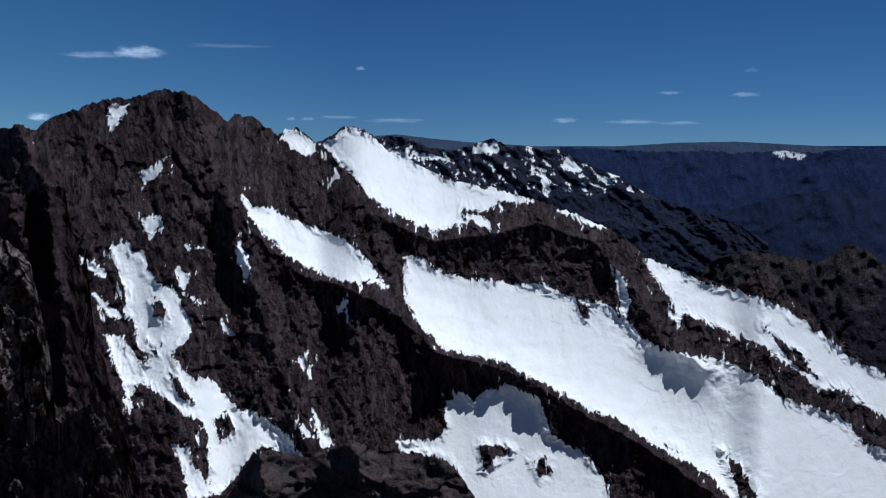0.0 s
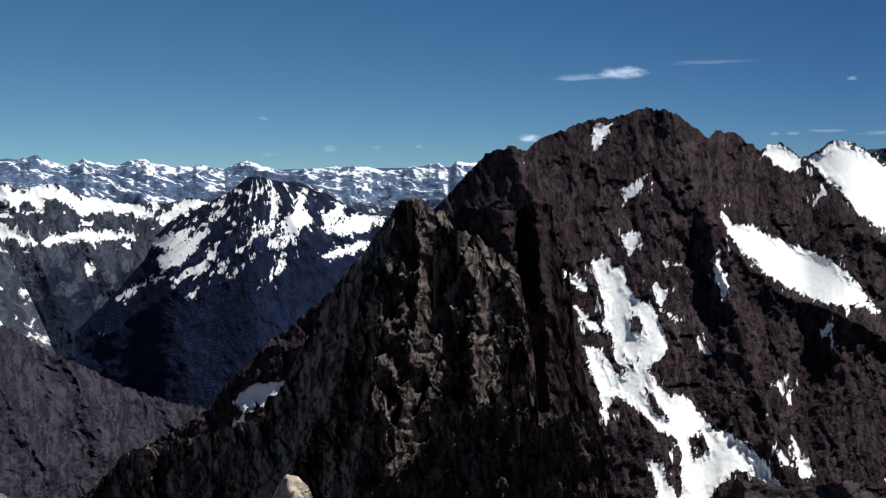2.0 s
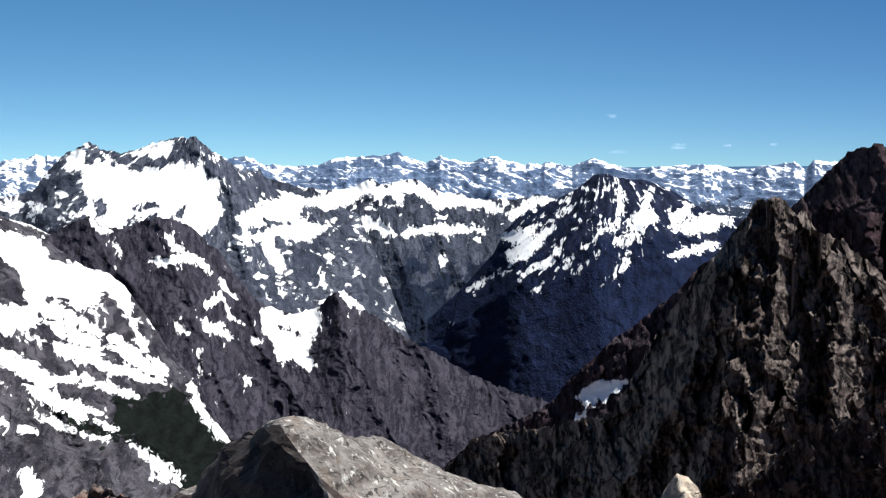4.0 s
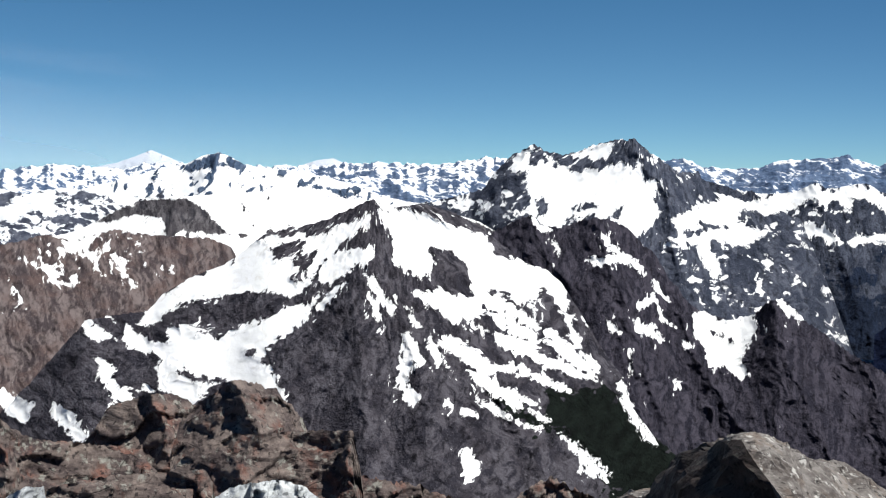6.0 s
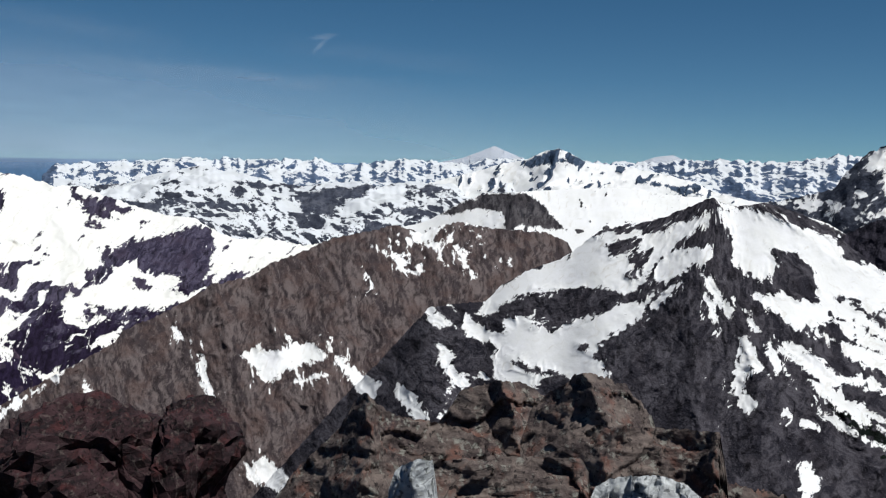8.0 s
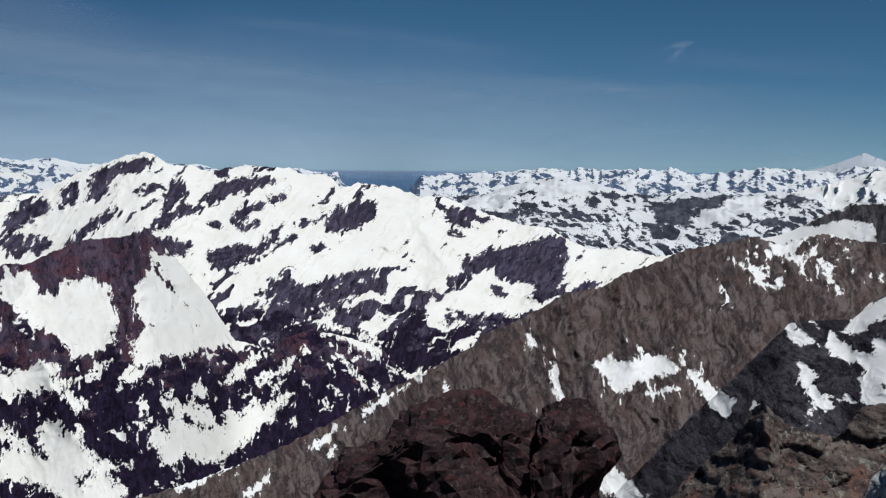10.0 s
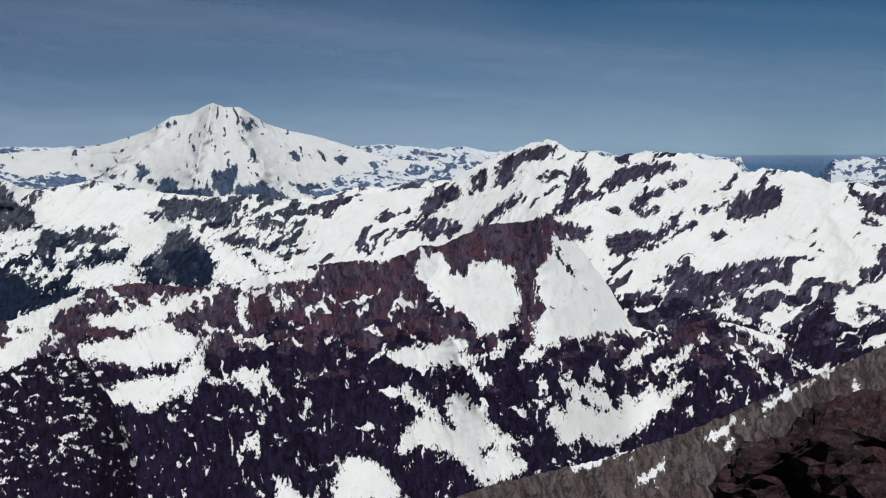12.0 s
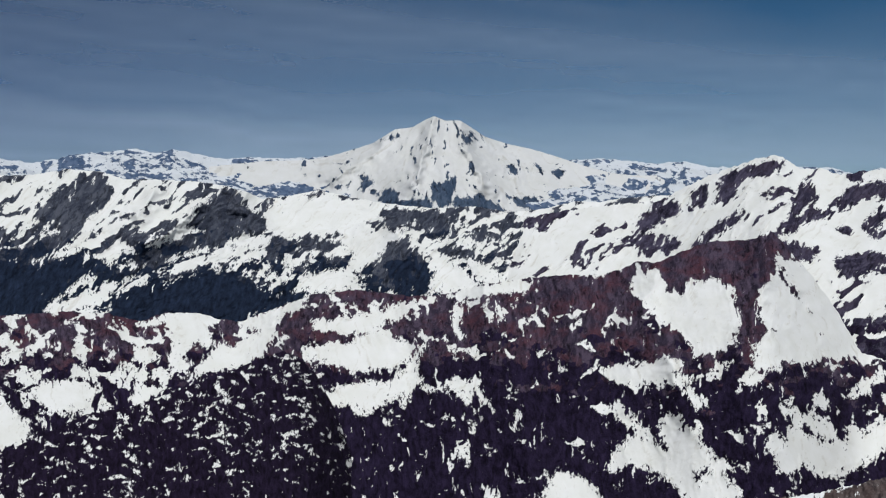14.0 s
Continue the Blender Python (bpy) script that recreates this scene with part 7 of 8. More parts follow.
crest = [(18.57, 0.42), (22.98, 0.33), (24.16, 0.43), (24.54, -0.08), (25.05, 0.35), (26.3, 0.16), (27.88, -0.04), (28.96, 0.25), (30.59, 0.22), (31.69, 0.15), (33.08, 0.02), (34.21, 0.32), (35.06, 0.63), (36.21, 0.2), (37.36, 0.42), (38.81, 0.32), (40.27, 0.75), (41.15, 0.56), (42.04, 0.48), (43.07, 0.79), (43.81, 0.44), (44.7, 0.69), (45.29, 0.99), (46.18, 0.83), (47.37, 0.78), (48.56, 0.74), (49.45, 0.36), (50.93, 0.29), (52.11, 0.39), (53.28, 0.84), (54.45, 0.71)]
fields = []
outcrops = []
# Rock, woods and dimmed snow all carry painted-in blue haze.
hills('far_north_range', 'far jagged snowy mountain range on the skyline', 'mountain range', crest, 3700, 4700, -3.4, slope_material('far_north_range_hazed', 4700, (0.063, 0.1008, 0.1769), (0.1288, 0.175, 0.2682), (0.091, 0.1372, 0.2248), wood=(0.0224, 0.0308, 0.0522), firn=(0.68, 0.71, 0.75), grain=0.5), (0.5, 0.25), amp=42, wave=330, woods=-1.5, jag=0.1,
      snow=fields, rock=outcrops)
crest = [(59.42, 0.66), (61.18, 0.59), (62.77, 0.85), (63.84, 0.76), (65.19, 0.6), (66.56, 0.44), (67.96, 0.57), (69.37, 0.5), (70.8, 0.54), (72.24, 0.37), (73.69, 0.35), (75.15, 0.34), (77.21, 0.4), (78.99, 0.49), (81.07, 0.41), (81.96, 0.1), (83.15, 0.23), (84.04, 0.31), (85.22, 0.35), (86.4, 0.27), (87.58, 0.08), (89.04, 0), (90.01, 0.43), (90.21, 0.19), (91.17, 0.27), (92.93, 0.2), (94.11, 0.28), (95.29, 0.18), (96.77, 0.29), (97.66, 0.17), (98.85, 0.07), (100.63, -0.01), (102.12, -0.11), (103, -0.23), (103.59, -0.77)]
fields = []
outcrops = []
# Haze is put into these colours, as on the northern range.
hills('far_west_range', 'far chain of snowy peaks on the skyline', 'mountain range', crest, 3900, 4700, -1.9, slope_material('far_west_range_hazed', 4700, (0.063, 0.1008, 0.1769), (0.1288, 0.175, 0.2682), (0.091, 0.1372, 0.2248), wood=(0.0224, 0.0308, 0.0522), firn=(0.68, 0.71, 0.75), grain=0.5), (0.78, 0.7), amp=34, wave=300, jag=0.17, rows=120,
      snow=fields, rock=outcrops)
crest = [(78.32, -0.82), (79.91, -0.7), (81.52, -1.14), (82.89, -0.73), (83.72, -0.88), (85.12, -0.76), (86.53, -1.06), (87.96, -0.79), (89.4, -0.95), (90.86, -1.11), (92.33, -0.83), (93.51, -0.54), (94.69, -0.35), (95.88, -0.12), (97.06, -0.36), (98.25, -0.58), (99.44, -1.04), (101.22, -1.2), (103, -0.76)]
fields = []
fields.append([(89.09, -2.26), (87.95, -1.52), (86.53, -0.92), (85.4, -1.05), (85.1, -1.62), (86.51, -1.93), (87.07, -2.38), (88.22, -2.46)])
fields.append([(100.63, -1.49), (98.84, -0.88), (97.36, -0.57), (98.25, -1.32), (99.43, -1.63)])
fields.append([(97.36, -0.72), (95.29, -0.17), (93.51, -0.4), (93.8, -0.99), (95.27, -1.15), (96.76, -1.16)])
fields.append([(101.22, -1.4), (99.44, -1.18), (98.25, -1.32), (98.84, -1.77), (100.33, -1.99)])
outcrops = []
outcrops.append([(91.74, -0.97), (90.87, -0.37), (90.28, -0.52), (89.7, -0.8), (90.56, -1.11), (91.29, -1.26)])
outcrops.append([(91.14, -1.61), (89.4, -1.15), (87.96, -1.14), (87.38, -1.22), (88.81, -1.73), (89.08, -2.62), (90.54, -2.49)])
outcrops.append([(87.96, -1.08), (86.82, -0.77), (86.53, -0.92), (87.66, -1.51), (88.52, -1.82)])
outcrops.append([(101.82, -1.2), (100.63, -1.04), (99.44, -0.98), (100.63, -1.34)])
outcrops.append([(99.13, -2.07), (98.24, -1.92), (97.94, -2.36), (98.83, -2.52)])
outcrops.append([(93.5, -0.99), (92.91, -0.83), (92.32, -1.12), (93.05, -1.34)])
outcrops.append([(85.11, -1.05), (84, -0.89), (82.88, -1.16), (83.98, -1.46)])
outcrops.append([(85.65, -2.21), (84.53, -2.05), (83.96, -2.47), (85.36, -2.5)])
# Snow is dimmed and rock blued for haze, in the colours.
hills('snowy_west_hills', 'rolling snowy hills dotted with dark trees', 'hills', crest, 2700, 3850, -4.6, slope_material('snowy_west_hills_hazed', 3850, (0.036, 0.042, 0.062), (0.095, 0.103, 0.13), (0.052, 0.06, 0.085), wood=(0.016, 0.022, 0.036), firn=(0.68, 0.71, 0.75), grain=0.5), (0.88, 0.72), amp=36, wave=300, woods=-3.4,
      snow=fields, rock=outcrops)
crest = [(106.24, -1.08), (107.11, -0.49), (107.33, 0.08), (107.69, 0), (108.85, 0.08), (109.15, 0.25), (110.2, 0.13), (112.09, 0.4), (113.17, 0.02), (114.29, 0.38), (117.1, 0.42), (119.97, 0.34), (121.42, 0.62), (122.89, 0.52), (124.36, 0.65), (125.84, 0.76), (127.62, 0.63), (139.44, 0.83), (140.61, 0.67), (142.36, 0.59), (144.1, 0.63), (145.25, 0.53), (146.67, 0.74), (147.79, 1.01), (148.63, 0.8), (149.73, 0.98), (150.55, 0.89), (151.91, 0.75), (153.24, 0.51), (154.56, 0.21), (156.1, 0.39), (162.18, 0.12)]
fields = []
outcrops = []
# Painted-in haze again: blue rock and bluish snow.
hills('far_south_range', 'far snowy mountain range on the skyline', 'mountain range', crest, 3800, 4720, -2.2, slope_material('far_south_range_hazed', 4720, (0.063, 0.1008, 0.1769), (0.1288, 0.175, 0.2682), (0.091, 0.1372, 0.2248), wood=(0.0224, 0.0308, 0.0522), firn=(0.68, 0.71, 0.75), grain=0.5), (0.7, 0.62), amp=30, wave=300, jag=0.08, rows=120,
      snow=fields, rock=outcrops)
# ---------------------------------------------------------------- the rocks of the summit

def faceted_boulder(name, label, corners, material, rough=0.05, seed=5, size=1.0, broken=None):
    """A boulder with broken planes: the hull of its corners (bearing, height and distance from the summit), chipped
    along the edges and pitted.
    broken: a direction and the dark stone that puts shade into the side that faces it."""
    bm = bmesh.new()
    for az, el, d in corners:
        p = bearing(az)
        bm.verts.new((p.x * d, p.y * d, math.tan(radians(el)) * d + EYE.z))
    hull = bmesh.ops.convex_hull(bm, input=bm.verts)
    spare = {v for v in hull["geom_interior"] + hull["geom_unused"] if isinstance(v, bmesh.types.BMVert)}
    bmesh.ops.delete(bm, geom=list(spare), context="VERTS")
    for _ in range(5):
        long_edges = [ed for ed in bm.edges if ed.calc_length() > 0.06 * size]
        if long_edges:
            bmesh.ops.subdivide_edges(bm, edges=long_edges, cuts=1, use_grid_fill=True)
    bmesh.ops.triangulate(bm, faces=bm.faces)
    bmesh.ops.recalc_face_normals(bm, faces=bm.faces)
    for _ in range(round(4 * size**2)):
        bmesh.ops.smooth_vert(bm, verts=bm.verts, factor=0.5, use_axis_x=True, use_axis_y=True, use_axis_z=True)
    bm.normal_update()
    # the shaded side is coloured darker by which way its faces point
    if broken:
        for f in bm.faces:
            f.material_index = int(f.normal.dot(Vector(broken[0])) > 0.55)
    shift = Vector((seed * 3.1, seed * 1.7, seed * 0.9))
    moves = []
    for v in bm.verts:
        q = v.co / size**0.3 + shift
        wide = noise.noise(q * 2.2) * 1.2 + noise.noise(q * 5.0) * 0.6
        chips = abs(noise.noise(q * 9.0)) + 0.5 * abs(noise.noise(q * 21.0))
        moves.append(v.normal * rough * (wide - 0.9 * chips))
    for v, m in zip(bm.verts, moves):
        v.co += m
    base = Vector(bearing(sum(c[0] for c in corners) / len(corners))) * (sum(c[2] for c in corners) / len(corners))
    base.z = min(v.co.z for v in bm.verts)
    bmesh.ops.translate(bm, verts=bm.verts, vec=-base)
    mesh = bpy.data.meshes.new(name)
    bm.to_mesh(mesh)
    bm.free()
    mesh.materials.append(material)
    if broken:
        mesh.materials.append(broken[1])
    ob = new(name, mesh)
    ob.location = base
    return tagged(ob, label, "boulder")


crest = [(76.44, -13.57), (76.89, -12.48), (77.61, -11.25), (78.19, -10.85), (79.05, -10.45), (79.9, -10.43), (81.04, -10.69), (81.89, -10.95), (82.45, -11.72), (83.01, -12.55), (83.57, -13.65), (84.13, -14.46)]
lines = []
lines.append([(79.9, -10.43), (79.31, -11.97), (79.01, -13.62)])
mountain('rock_outcrop', 'brown lichened rock outcrop below the summit', 'rock', crest, 7, rock_material('hump_a_stone', 7, (0.04, 0.029, 0.029), (0.15, 0.12, 0.105), (0.14, 0.062, 0.045)), base=-24, slope=50, skirt=True, step=0.09, jag=0.15, relief=0.3, blocks=0.20, block=5, bed=0.45, spurs=lines)
crest = [(71.61, -14.26), (72.05, -12.95), (72.5, -11.75), (73.2, -10.96), (73.77, -10.35), (74.47, -10.1), (75.59, -9.75), (76.29, -9.88), (76.84, -10.44), (77.53, -10.84), (78.37, -11.65), (78.91, -13.16)]
lines = []
lines.append([(75.87, -9.76), (75.01, -11.16), (74.42, -12.77)])
mountain('rock_outcrop', 'dark red jagged rock outcrop below the summit', 'rock', crest, 5.8, rock_material('hump_b_stone', 5.8, (0.04, 0.029, 0.029), (0.15, 0.12, 0.105), (0.14, 0.062, 0.045)), base=-24, slope=50, skirt=True, step=0.09, jag=0.2, relief=0.3, blocks=0.23, block=4, bed=0.45, spurs=lines)
crest = [(78.91, -14.55), (80.06, -13.48), (82.04, -12.68), (83.45, -12.35), (85.13, -12.13), (86.11, -11.46), (86.67, -10.96), (87.14, -11.34), (87.91, -12.68), (89.02, -13.73), (90.11, -14.71), (91.48, -16.49)]
lines = []
lines.append([(86.67, -10.96), (86.25, -12.93), (86.8, -15.07)])
mountain('rock_slab', 'rust-brown sloping rock slab with a small spike', 'rock', crest, 6, rock_material('slab_c_stone', 6, (0.04, 0.029, 0.029), (0.15, 0.12, 0.105), (0.14, 0.062, 0.045)), base=-26, slope=45, skirt=True, step=0.09, jag=0.15, relief=0.3, blocks=0.20, block=6, bed=0.4, spurs=lines)
crest = [(69.19, -14.8), (69.39, -13.3), (69.74, -11.54), (70.57, -11.53), (72.4, -11.54), (74.24, -11.61), (75.83, -11.58), (76.63, -11.94), (77.55, -12.48), (78.47, -13.4)]
lines = []
lines.append([(74.24, -11.61), (74.75, -12.53), (74.99, -14.08)])
lines.append([(69.79, -11.54), (69.89, -12.82), (69.72, -14.33)])
mountain('rock_block', 'cracked rust-red layered rock block', 'rock', crest, 3.4, rock_material('block_b_stone', 3.4, (0.04, 0.029, 0.029), (0.15, 0.12, 0.105), (0.14, 0.062, 0.045)), base=-30, slope=55, skirt=True, step=0.09, jag=0.1, relief=0.3, blocks=0.23, block=6, bed=0.35, spurs=lines)
crest = [(75.58, -14.56), (75.74, -13.1), (76.08, -12.42), (78.11, -12.47), (80.15, -12.5), (81.94, -12.66), (83.08, -12.91), (83.46, -13.45)]
lines = []
mountain('rock_slab', 'dark brown flat rock slab', 'rock', crest, 2.5, rock_material('slab_d_stone', 2.5, (0.04, 0.029, 0.029), (0.15, 0.12, 0.105), (0.14, 0.062, 0.045)), base=-32, slope=55, skirt=True, step=0.09, jag=0.1, relief=0.3, blocks=0.17, block=9, bed=0.3, spurs=lines)
crest = [(55.79, -15.83), (57.44, -15.3), (59.07, -14.5), (60.16, -14.01), (61.26, -14.46), (62.09, -15.09), (63.46, -15.43), (65.08, -15.1), (66.94, -14.37), (68.79, -14.13), (70.61, -14.01), (72.45, -15.14)]
lines = []
mountain('rock_rubble', 'low brown broken rock rubble', 'rock', crest, 4, rock_material('rubble_stone', 4, (0.04, 0.029, 0.029), (0.15, 0.12, 0.105), (0.14, 0.062, 0.045)), base=-28, slope=45, skirt=True, step=0.09, jag=0.25, relief=0.3, blocks=0.55, block=2, bed=0.6, spurs=lines)
crest = [(82.46, -14.33), (82.73, -12.57), (83.38, -12.47), (84.09, -12.81), (84.44, -13.1), (84.76, -14.07)]
lines = []
lines.append([(83.38, -12.52), (83.76, -13.35)])
mountain('stone', 'pale blue-grey angular stone between the slabs', 'stone', crest, 2.42, rock_material('stone_e_stone', 2.42, (0.3, 0.32, 0.33), (0.48, 0.5, 0.5), (0.3, 0.3, 0.29)), base=-32, slope=62, skirt=True, step=0.09, jag=0.06, relief=0.4, blocks=0.5, block=3.0, spurs=lines)
crest = [(70.63, -14.06), (71.01, -13.48), (71.76, -12.97), (72.75, -12.73), (73.98, -12.84), (74.85, -13.01), (75.47, -13.37), (75.83, -14.06)]
lines = []
mountain('lichen_boulder', 'pale lichen-covered rounded boulder', 'boulder', crest, 2.3, rock_material('stone_f_stone', 2.3, (0.3, 0.32, 0.33), (0.48, 0.5, 0.5), (0.3, 0.3, 0.29)), base=-34, slope=55, skirt=True, step=0.09, jag=0.08, relief=0.7, blocks=0.5, block=2.0, spurs=lines)
# Shade on the near left side is put into a darker, nearly lichen-free stone.
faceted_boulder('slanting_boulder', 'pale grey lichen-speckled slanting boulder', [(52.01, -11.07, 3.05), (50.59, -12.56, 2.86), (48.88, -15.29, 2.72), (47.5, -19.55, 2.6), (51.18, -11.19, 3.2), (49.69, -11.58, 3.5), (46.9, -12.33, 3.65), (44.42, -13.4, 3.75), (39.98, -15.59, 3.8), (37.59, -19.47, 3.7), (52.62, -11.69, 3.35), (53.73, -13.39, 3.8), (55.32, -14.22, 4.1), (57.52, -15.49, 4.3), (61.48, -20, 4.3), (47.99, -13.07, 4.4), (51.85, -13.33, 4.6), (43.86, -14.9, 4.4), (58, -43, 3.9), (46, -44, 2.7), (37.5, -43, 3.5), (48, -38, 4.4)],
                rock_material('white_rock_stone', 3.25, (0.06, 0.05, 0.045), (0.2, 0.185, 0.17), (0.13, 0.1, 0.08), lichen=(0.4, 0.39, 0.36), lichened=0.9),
                broken=((-0.1, -0.95, 0.25), rock_material('shaded_side_stone', 3.25, (0.012, 0.009, 0.008), (0.042, 0.031, 0.027), (0.032, 0.02, 0.016), lichened=0.1)))
maroon = rock_material('boulder_i_stone', 6.5, (0.008, 0.0035, 0.005), (0.044, 0.021, 0.024), (0.058, 0.014, 0.014), lichen=(0.11, 0.09, 0.08), lichened=0.5)
faceted_boulder('boulder', 'big dark red-black lichened boulder', [(108.8, -17.01, 9.6), (107.79, -15.24, 9.9), (106.5, -13.65, 10), (104.77, -12.49, 10.2), (102.9, -11.64, 10.3), (100.74, -11.12, 10.3), (99.03, -11.45, 10.2), (97.32, -11.55, 10.2), (96.48, -12.81, 9.6), (96, -15.5, 9.5), (96.33, -18.73, 9.7), (107.6, -19.68, 9.6), (105.05, -13.66, 9.4), (101.9, -12.6, 9.2), (98.47, -12.62, 9.2), (102.41, -16.33, 9.1), (97.83, -16.13, 9.1), (102.13, -13.1, 11.2), (97.83, -13.21, 11), (106.5, -29.5, 9.6), (98.5, -29.5, 9.7), (102, -28, 11)], maroon, rough=0.17, seed=8, size=1.8)
faceted_boulder('overhanging_boulder', 'dark red-black boulder slab that juts out', [(97.18, -11.54, 10.2), (96.62, -11.19, 10.3), (96.07, -11.05, 10.3), (95.23, -11.12, 10.3), (94.39, -11.57, 10.2), (93.37, -12.16, 10), (92.6, -12.92, 9.8), (92.73, -13.27, 9.6), (93.93, -14.69, 9.5), (95.14, -16.52, 9.5), (96.06, -18.7, 9.6), (97.48, -18.79, 9.4), (97.89, -13.95, 9), (96.51, -12.12, 9.3), (94.28, -12.67, 9.2), (95.58, -12.81, 11), (97.6, -29.5, 9.6), (96.2, -29.5, 9.7), (97, -28, 10.8)], maroon, rough=0.14, seed=12, size=1.8)
crest = [(-1, -17.27), (-0.01, -15.75), (0.69, -14.99), (2.35, -14.78), (4.01, -14.68), (4.85, -14.17), (5.96, -14.26), (6.8, -14.54), (7.63, -14.73), (9.03, -14.38), (10.14, -14.43), (10.56, -15.11), (11.25, -16.16), (12.64, -17.7)]
lines = []
lines.append([(9.86, -14.46), (9.58, -16.18)])
lines.append([(5.41, -14.2), (4.83, -15.89)])
mountain('rock_ledge', 'dark red broken rock ledge below the summit', 'rock ledge', crest, 4.7, rock_material('ledge_j_stone', 4.7, (0.012, 0.008, 0.009), (0.05, 0.034, 0.035), (0.05, 0.02, 0.018), lichen=(0.09, 0.08, 0.075), lichened=0.4), base=-30, slope=50, skirt=True, step=0.09, jag=0.2, relief=0.3, blocks=0.23, block=4, bed=0.5, spurs=lines)
crest = [(30.72, -16.22), (31.12, -15.21), (31.65, -14.67), (32.18, -14.54), (32.57, -15.03), (32.89, -15.58), (33.36, -16.64)]
lines = []
mountain('stone', 'pale tan angular stone among dark rock', 'stone', crest, 6, rock_material('tan_k_stone', 6, (0.36, 0.29, 0.22), (0.5, 0.42, 0.33), (0.33, 0.26, 0.2)), base=-24, slope=60, skirt=True, step=0.09, jag=0.05, relief=0.4, blocks=0.4, block=2.0, spurs=lines)
# ---------------------------------------------------------------- ground
def polar_sheet(name, label, category, radii, height, material, wood, turns=240, seed=3):
    R, T = np.meshgrid(radii, np.radians(np.linspace(0, 360, turns + 1)), indexing="ij")
    Z = height(R, T)
    verts = np.stack([-np.sin(T) * R, np.cos(T) * R, Z], -1).reshape(-1, 3)
    index = np.arange(Z.size).reshape(Z.shape)
    quads = np.stack([index[:-1, :-1], index[1:, :-1], index[1:, 1:], index[:-1, 1:]], -1).reshape(-1, 4)
    ob = grid_mesh(name, verts, quads, {"snow": np.full(Z.size, -1.0), "wood": np.full(Z.size, wood)}, material, None)
    return tagged(ob, label, category, kind="structure")


def lie(R, T):
    """The summit falls away on all sides, to a valley that rises again to the lowlands on the horizon."""
    x, y = R * np.cos(T), R * np.sin(T)
    fall, rise = np.minimum(R, 2000), np.clip((R - 4500) / 450, 0, 1)
    rough = 0.05 * fbm(x / 0.9, y / 0.9, 3, 4) * np.clip(R, 0, 1) + 0.012 * np.minimum(R, 900) * fbm(x / (2 + R / 6), y / (2 + R / 6), 5, 3)
    return -0.375 * fall * (1 - rise**2) + 16 * rise + rough * (1 - rise)


polar_sheet("summit_ground", "dark brown rocky ground falling away from the summit", "ground", np.concatenate([[0.0, 0.2, 0.4], np.geomspace(0.6, 700, 110)]), lie,
            slope_material("summit_stone", 6, (0.06, 0.046, 0.04), (0.17, 0.14, 0.12), (0.11, 0.075, 0.058), flow=False), -1.0)
# The valley's woods and rock are blued in colour, for the haze.
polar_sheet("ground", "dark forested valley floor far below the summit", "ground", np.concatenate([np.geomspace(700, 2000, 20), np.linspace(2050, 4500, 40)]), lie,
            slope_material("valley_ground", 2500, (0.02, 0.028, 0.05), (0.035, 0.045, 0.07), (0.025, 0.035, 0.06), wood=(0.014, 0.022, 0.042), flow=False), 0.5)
# The lowland's blue is haze, put into its colour.
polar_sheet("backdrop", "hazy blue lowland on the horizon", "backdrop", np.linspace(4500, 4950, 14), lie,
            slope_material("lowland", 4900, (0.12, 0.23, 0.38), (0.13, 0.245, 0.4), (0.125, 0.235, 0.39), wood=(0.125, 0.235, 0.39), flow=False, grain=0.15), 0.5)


# ---------------------------------------------------------------- clouds
def cloud_material(through_share):
    m = bpy.data.materials.new("cloud_vapour")
    m.use_nodes = True
    nt = m.node_tree
    nt.nodes.remove(nt.nodes["Principled BSDF"])
    body = nt.nodes.new("ShaderNodeAttribute")
    body.attribute_name = "body"
    white = (0.74, 0.85, 1.0, 1)
    lit = node(nt, "MixShader", Fac=through_share)
    nt.links.new(node(nt, "BsdfDiffuse", Color=white).outputs[0], lit.inputs[1])
    nt.links.new(node(nt, "BsdfTranslucent", Color=white).outputs[0], lit.inputs[2])
    out = node(nt, "MixShader", Fac=body.outputs["Fac"])
    nt.links.new(nt.nodes.new("ShaderNodeBsdfTransparent").outputs[0], out.inputs[1])
    nt.links.new(lit.outputs[0], out.inputs[2])
    nt.links.new(out.outputs[0], nt.nodes["Material Output"].inputs["Surface"])
    return m


VAPOUR, HIGH_VAPOUR = cloud_material(0.85), cloud_material(0.4)


def vapour_sheet(name, label, az0, az1, el0, el1, thickness, step):
    """A thin cloud high over the far ranges: thickness gives its opacity at each bearing and height."""
    A, E = np.meshgrid(np.arange(az0, az1 + step, step), np.arange(el0, el1 + step, step))
    D = 4780 + 0 * A
    if el1 - el0 < 3:  # the small ones lean over, lit through by the sun above
        D = D - (E - el0) * radians(1) * 4800 * 0.9
    a, e = np.radians(A), np.radians(E)
    verts = np.stack([-np.sin(a) * np.cos(e) * D, np.cos(a) * np.cos(e) * D, np.sin(e) * D + EYE.z], -1).reshape(-1, 3)
    index = np.arange(A.size).reshape(A.shape)
    quads = np.stack([index[:-1, :-1], index[:-1, 1:], index[1:, 1:], index[1:, :-1]], -1).reshape(-1, 4)
    ob = grid_mesh(name, verts, quads, {"body": np.clip(thickness(A, E), 0, 1).ravel()}, HIGH_VAPOUR if "veil" in name else VAPOUR, None)
    return tagged(ob, label, "cloud", kind="stuff" if "veil" in name else "")


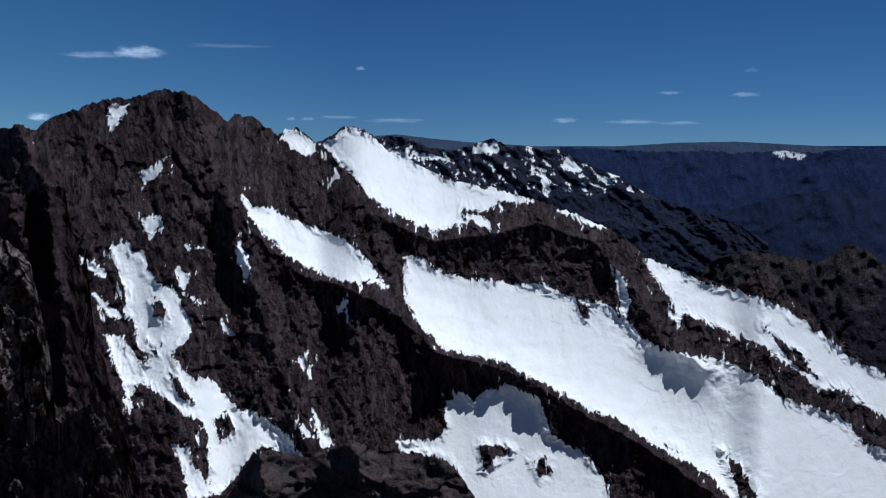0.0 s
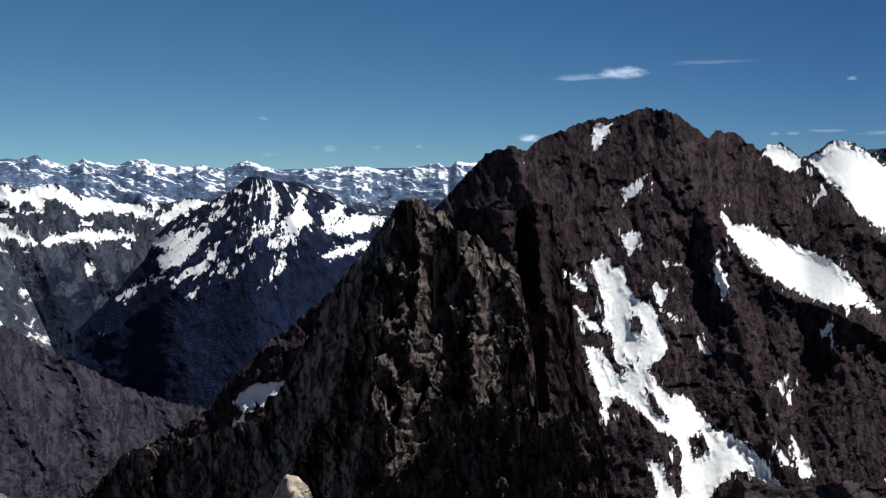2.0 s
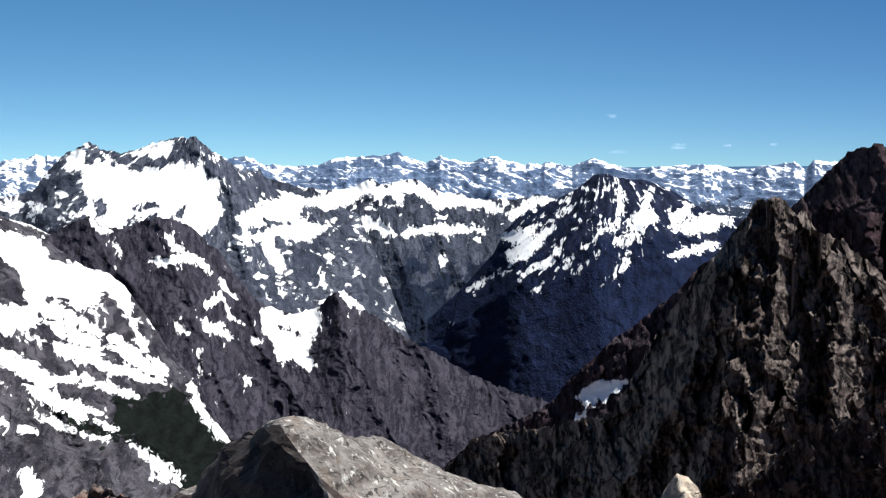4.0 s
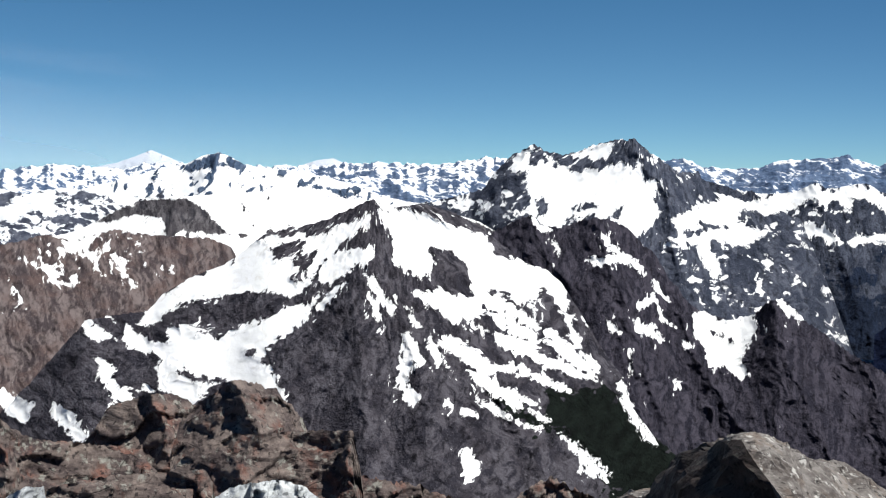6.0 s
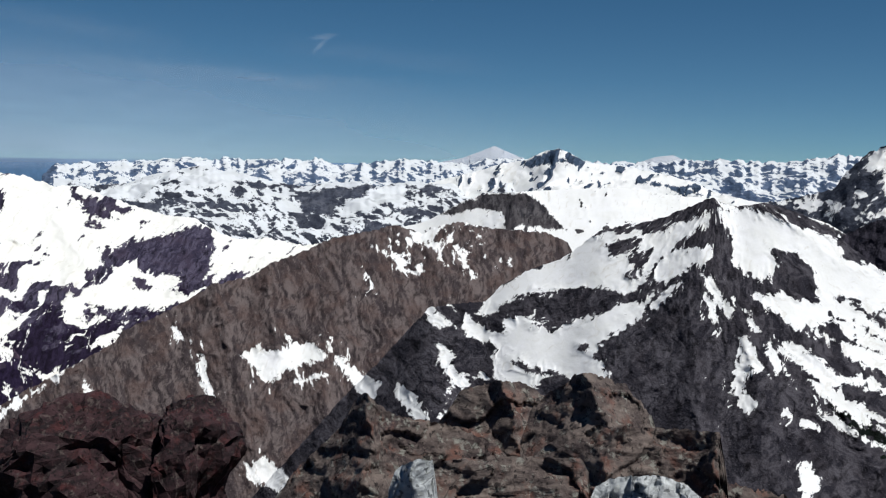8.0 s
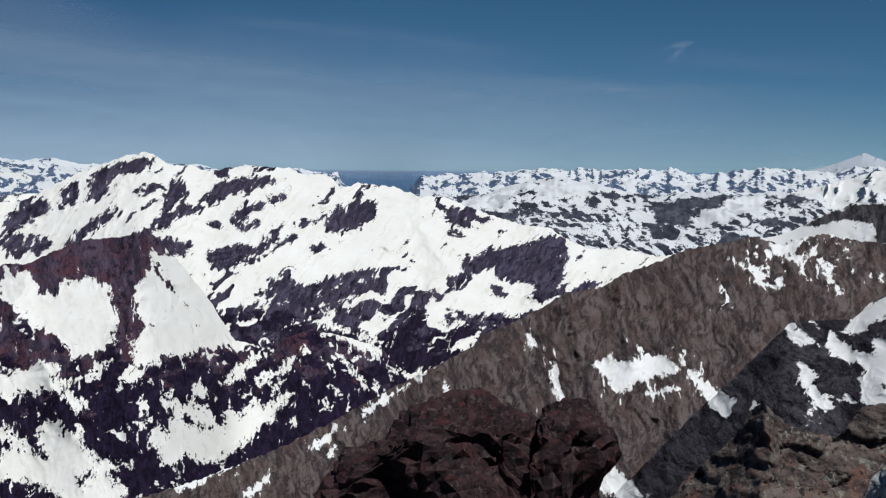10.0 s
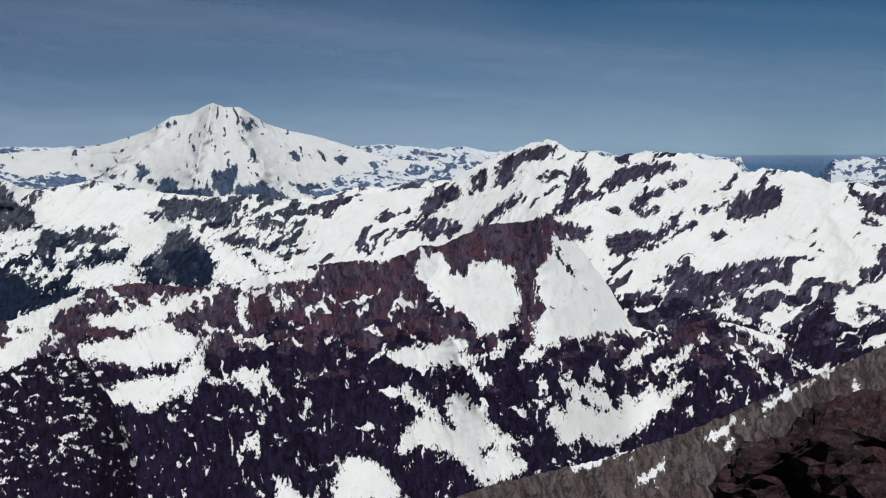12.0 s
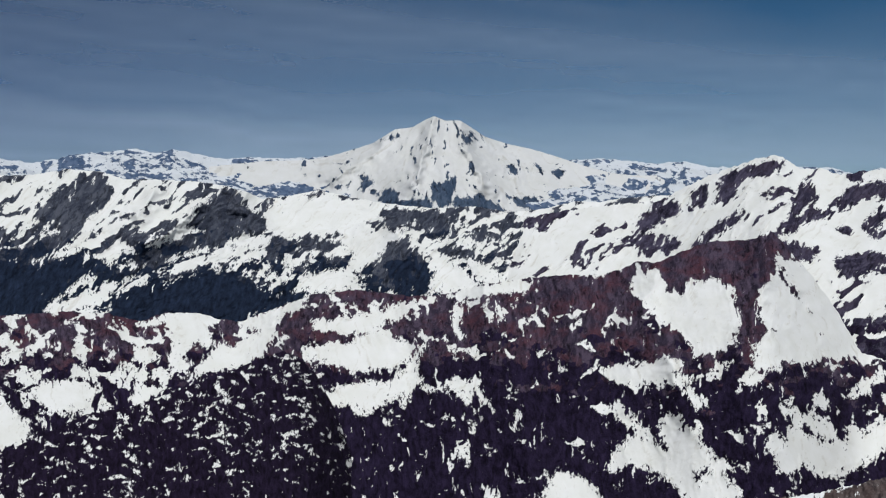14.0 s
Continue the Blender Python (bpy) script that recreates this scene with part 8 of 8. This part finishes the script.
def puff(az, el, wide, high, amount, seed, tilt=0.0):
    """A small cloud with a ragged, wind-drawn outline."""
    def thickness(A, E):
        x, y = (A - az) / wide, (E - el - tilt * (A - az)) / high
        r = x * x + y * y * np.where(y < 0, 2.2, 1.0)
        return 0.62 * amount * np.clip(1.0 - r + 0.7 * fbm(A / (0.6 * wide), E / (0.6 * high), seed, 4, 0.5), 0, 1) ** 1.3 * np.clip(1.9 - r, 0, 1)

    return vapour_sheet("cloud", "small white wisp of fair-weather cloud", az - 1.8 * wide, az + 1.8 * wide, el - 1.8 * high, el + 1.8 * high, thickness, min(0.08, high / 5))


def veil(A, E):
    """Thin high cloud in slanting bands over the west: a low haze, a broad sheet that climbs as one turns, and a few drawn-out threads."""
    bend = 0.5 * fbm(A / 9, E / 5, 89, 3)
    line = E - 0.09 * (A - 100) + bend
    bands = fbm(A / 30 + 3, line / 1.5, 91, 4, 0.5)
    fine = fbm(A / 12, line / 0.45, 97, 3, 0.5)
    low = 0.3 * np.clip((A - 62) / 22, 0, 1) * np.clip((4.6 - E) / 4.5, 0, 1)
    sheet = np.clip((A - 80) / 24, 0, 1) * np.clip((5.6 + 0.1 * (A - 100) - E + 1.2 * bend) / 2.4 + 0.4, 0.06, 1) * (0.3 + 0.13 * bands + 0.035 * fine)
    threads = 0.0
    for a0, a1, e0, e1, wide, amount in ((84, 106, 4.1, 5.1, 0.28, 0.16), (79, 93, 5.0, 6.3, 0.4, 0.08), (96, 116, 6.3, 7.8, 0.5, 0.09), (118, 140, 8.6, 9.6, 0.7, 0.1)):
        u = (A - a0) / (a1 - a0)
        off = (E - e0 - (e1 - e0) * u + 0.5 * bend) / wide
        threads = threads + amount * np.exp(-off * off) * np.clip(4 * u, 0, 1) * np.clip(4 * (1 - u), 0, 1) * (1 + 0.8 * fine)
    return np.clip(low + sheet + threads, 0, 0.6) * np.clip((12.6 - E) / 1.5, 0, 1) * np.clip((166 - A) / 3, 0, 1) * np.clip((E + 0.4) / 0.8, 0, 1)


vapour_sheet("cirrus_veil", "thin grey-white veil of high cirrus cloud", 60, 166, -1.5, 12.8, veil, 0.35)
puff(15.47, 4.82, 1.43, 0.39, 0.75, 100)
puff(17.64, 4.66, 1.64, 0.21, 0.33, 107)
puff(11.15, 5.25, 2.38, 0.15, 0.13, 114)
puff(4.32, 4.18, 0.27, 0.15, 0.30, 121)
puff(20.29, 1.58, 0.60, 0.27, 0.80, 128)
puff(-11.68, 2.87, 0.66, 0.12, 0.24, 135)
puff(-15.45, 2.74, 0.83, 0.15, 0.27, 142)
puff(-6.37, 1.49, 0.72, 0.18, 0.30, 149)
puff(-9.85, 1.41, 1.49, 0.15, 0.30, 156)
puff(-12.14, 1.34, 1.34, 0.12, 0.21, 163)
puff(2.48, 1.50, 1.79, 0.15, 0.24, 170)
puff(5.43, 1.67, 1.19, 0.12, 0.21, 177)
puff(7.04, 1.58, 0.36, 0.12, 0.30, 184)
puff(7.91, 1.58, 0.24, 0.12, 0.30, 191)
puff(-15.70, 3.94, 0.42, 0.15, 0.09, 198)
puff(34.17, 2.84, 0.30, 0.12, 0.12, 205)
puff(30.68, 1.29, 0.42, 0.12, 0.18, 212)
puff(26.08, 1.25, 0.24, 0.12, 0.21, 219)
puff(30.73, 1.13, 0.48, 0.12, 0.27, 226)
puff(28.30, 1.23, 0.27, 0.09, 0.24, 233)
puff(34.08, 2.77, 0.24, 0.12, 0.18, 240)
puff(33.79, 0.95, 0.60, 0.12, 0.15, 247)
puff(89.6, 6.62, 0.85, 0.2, 0.34, 254, tilt=-0.12)
puff(89.75, 6.2, 0.5, 0.22, 0.3, 261, tilt=-0.9)
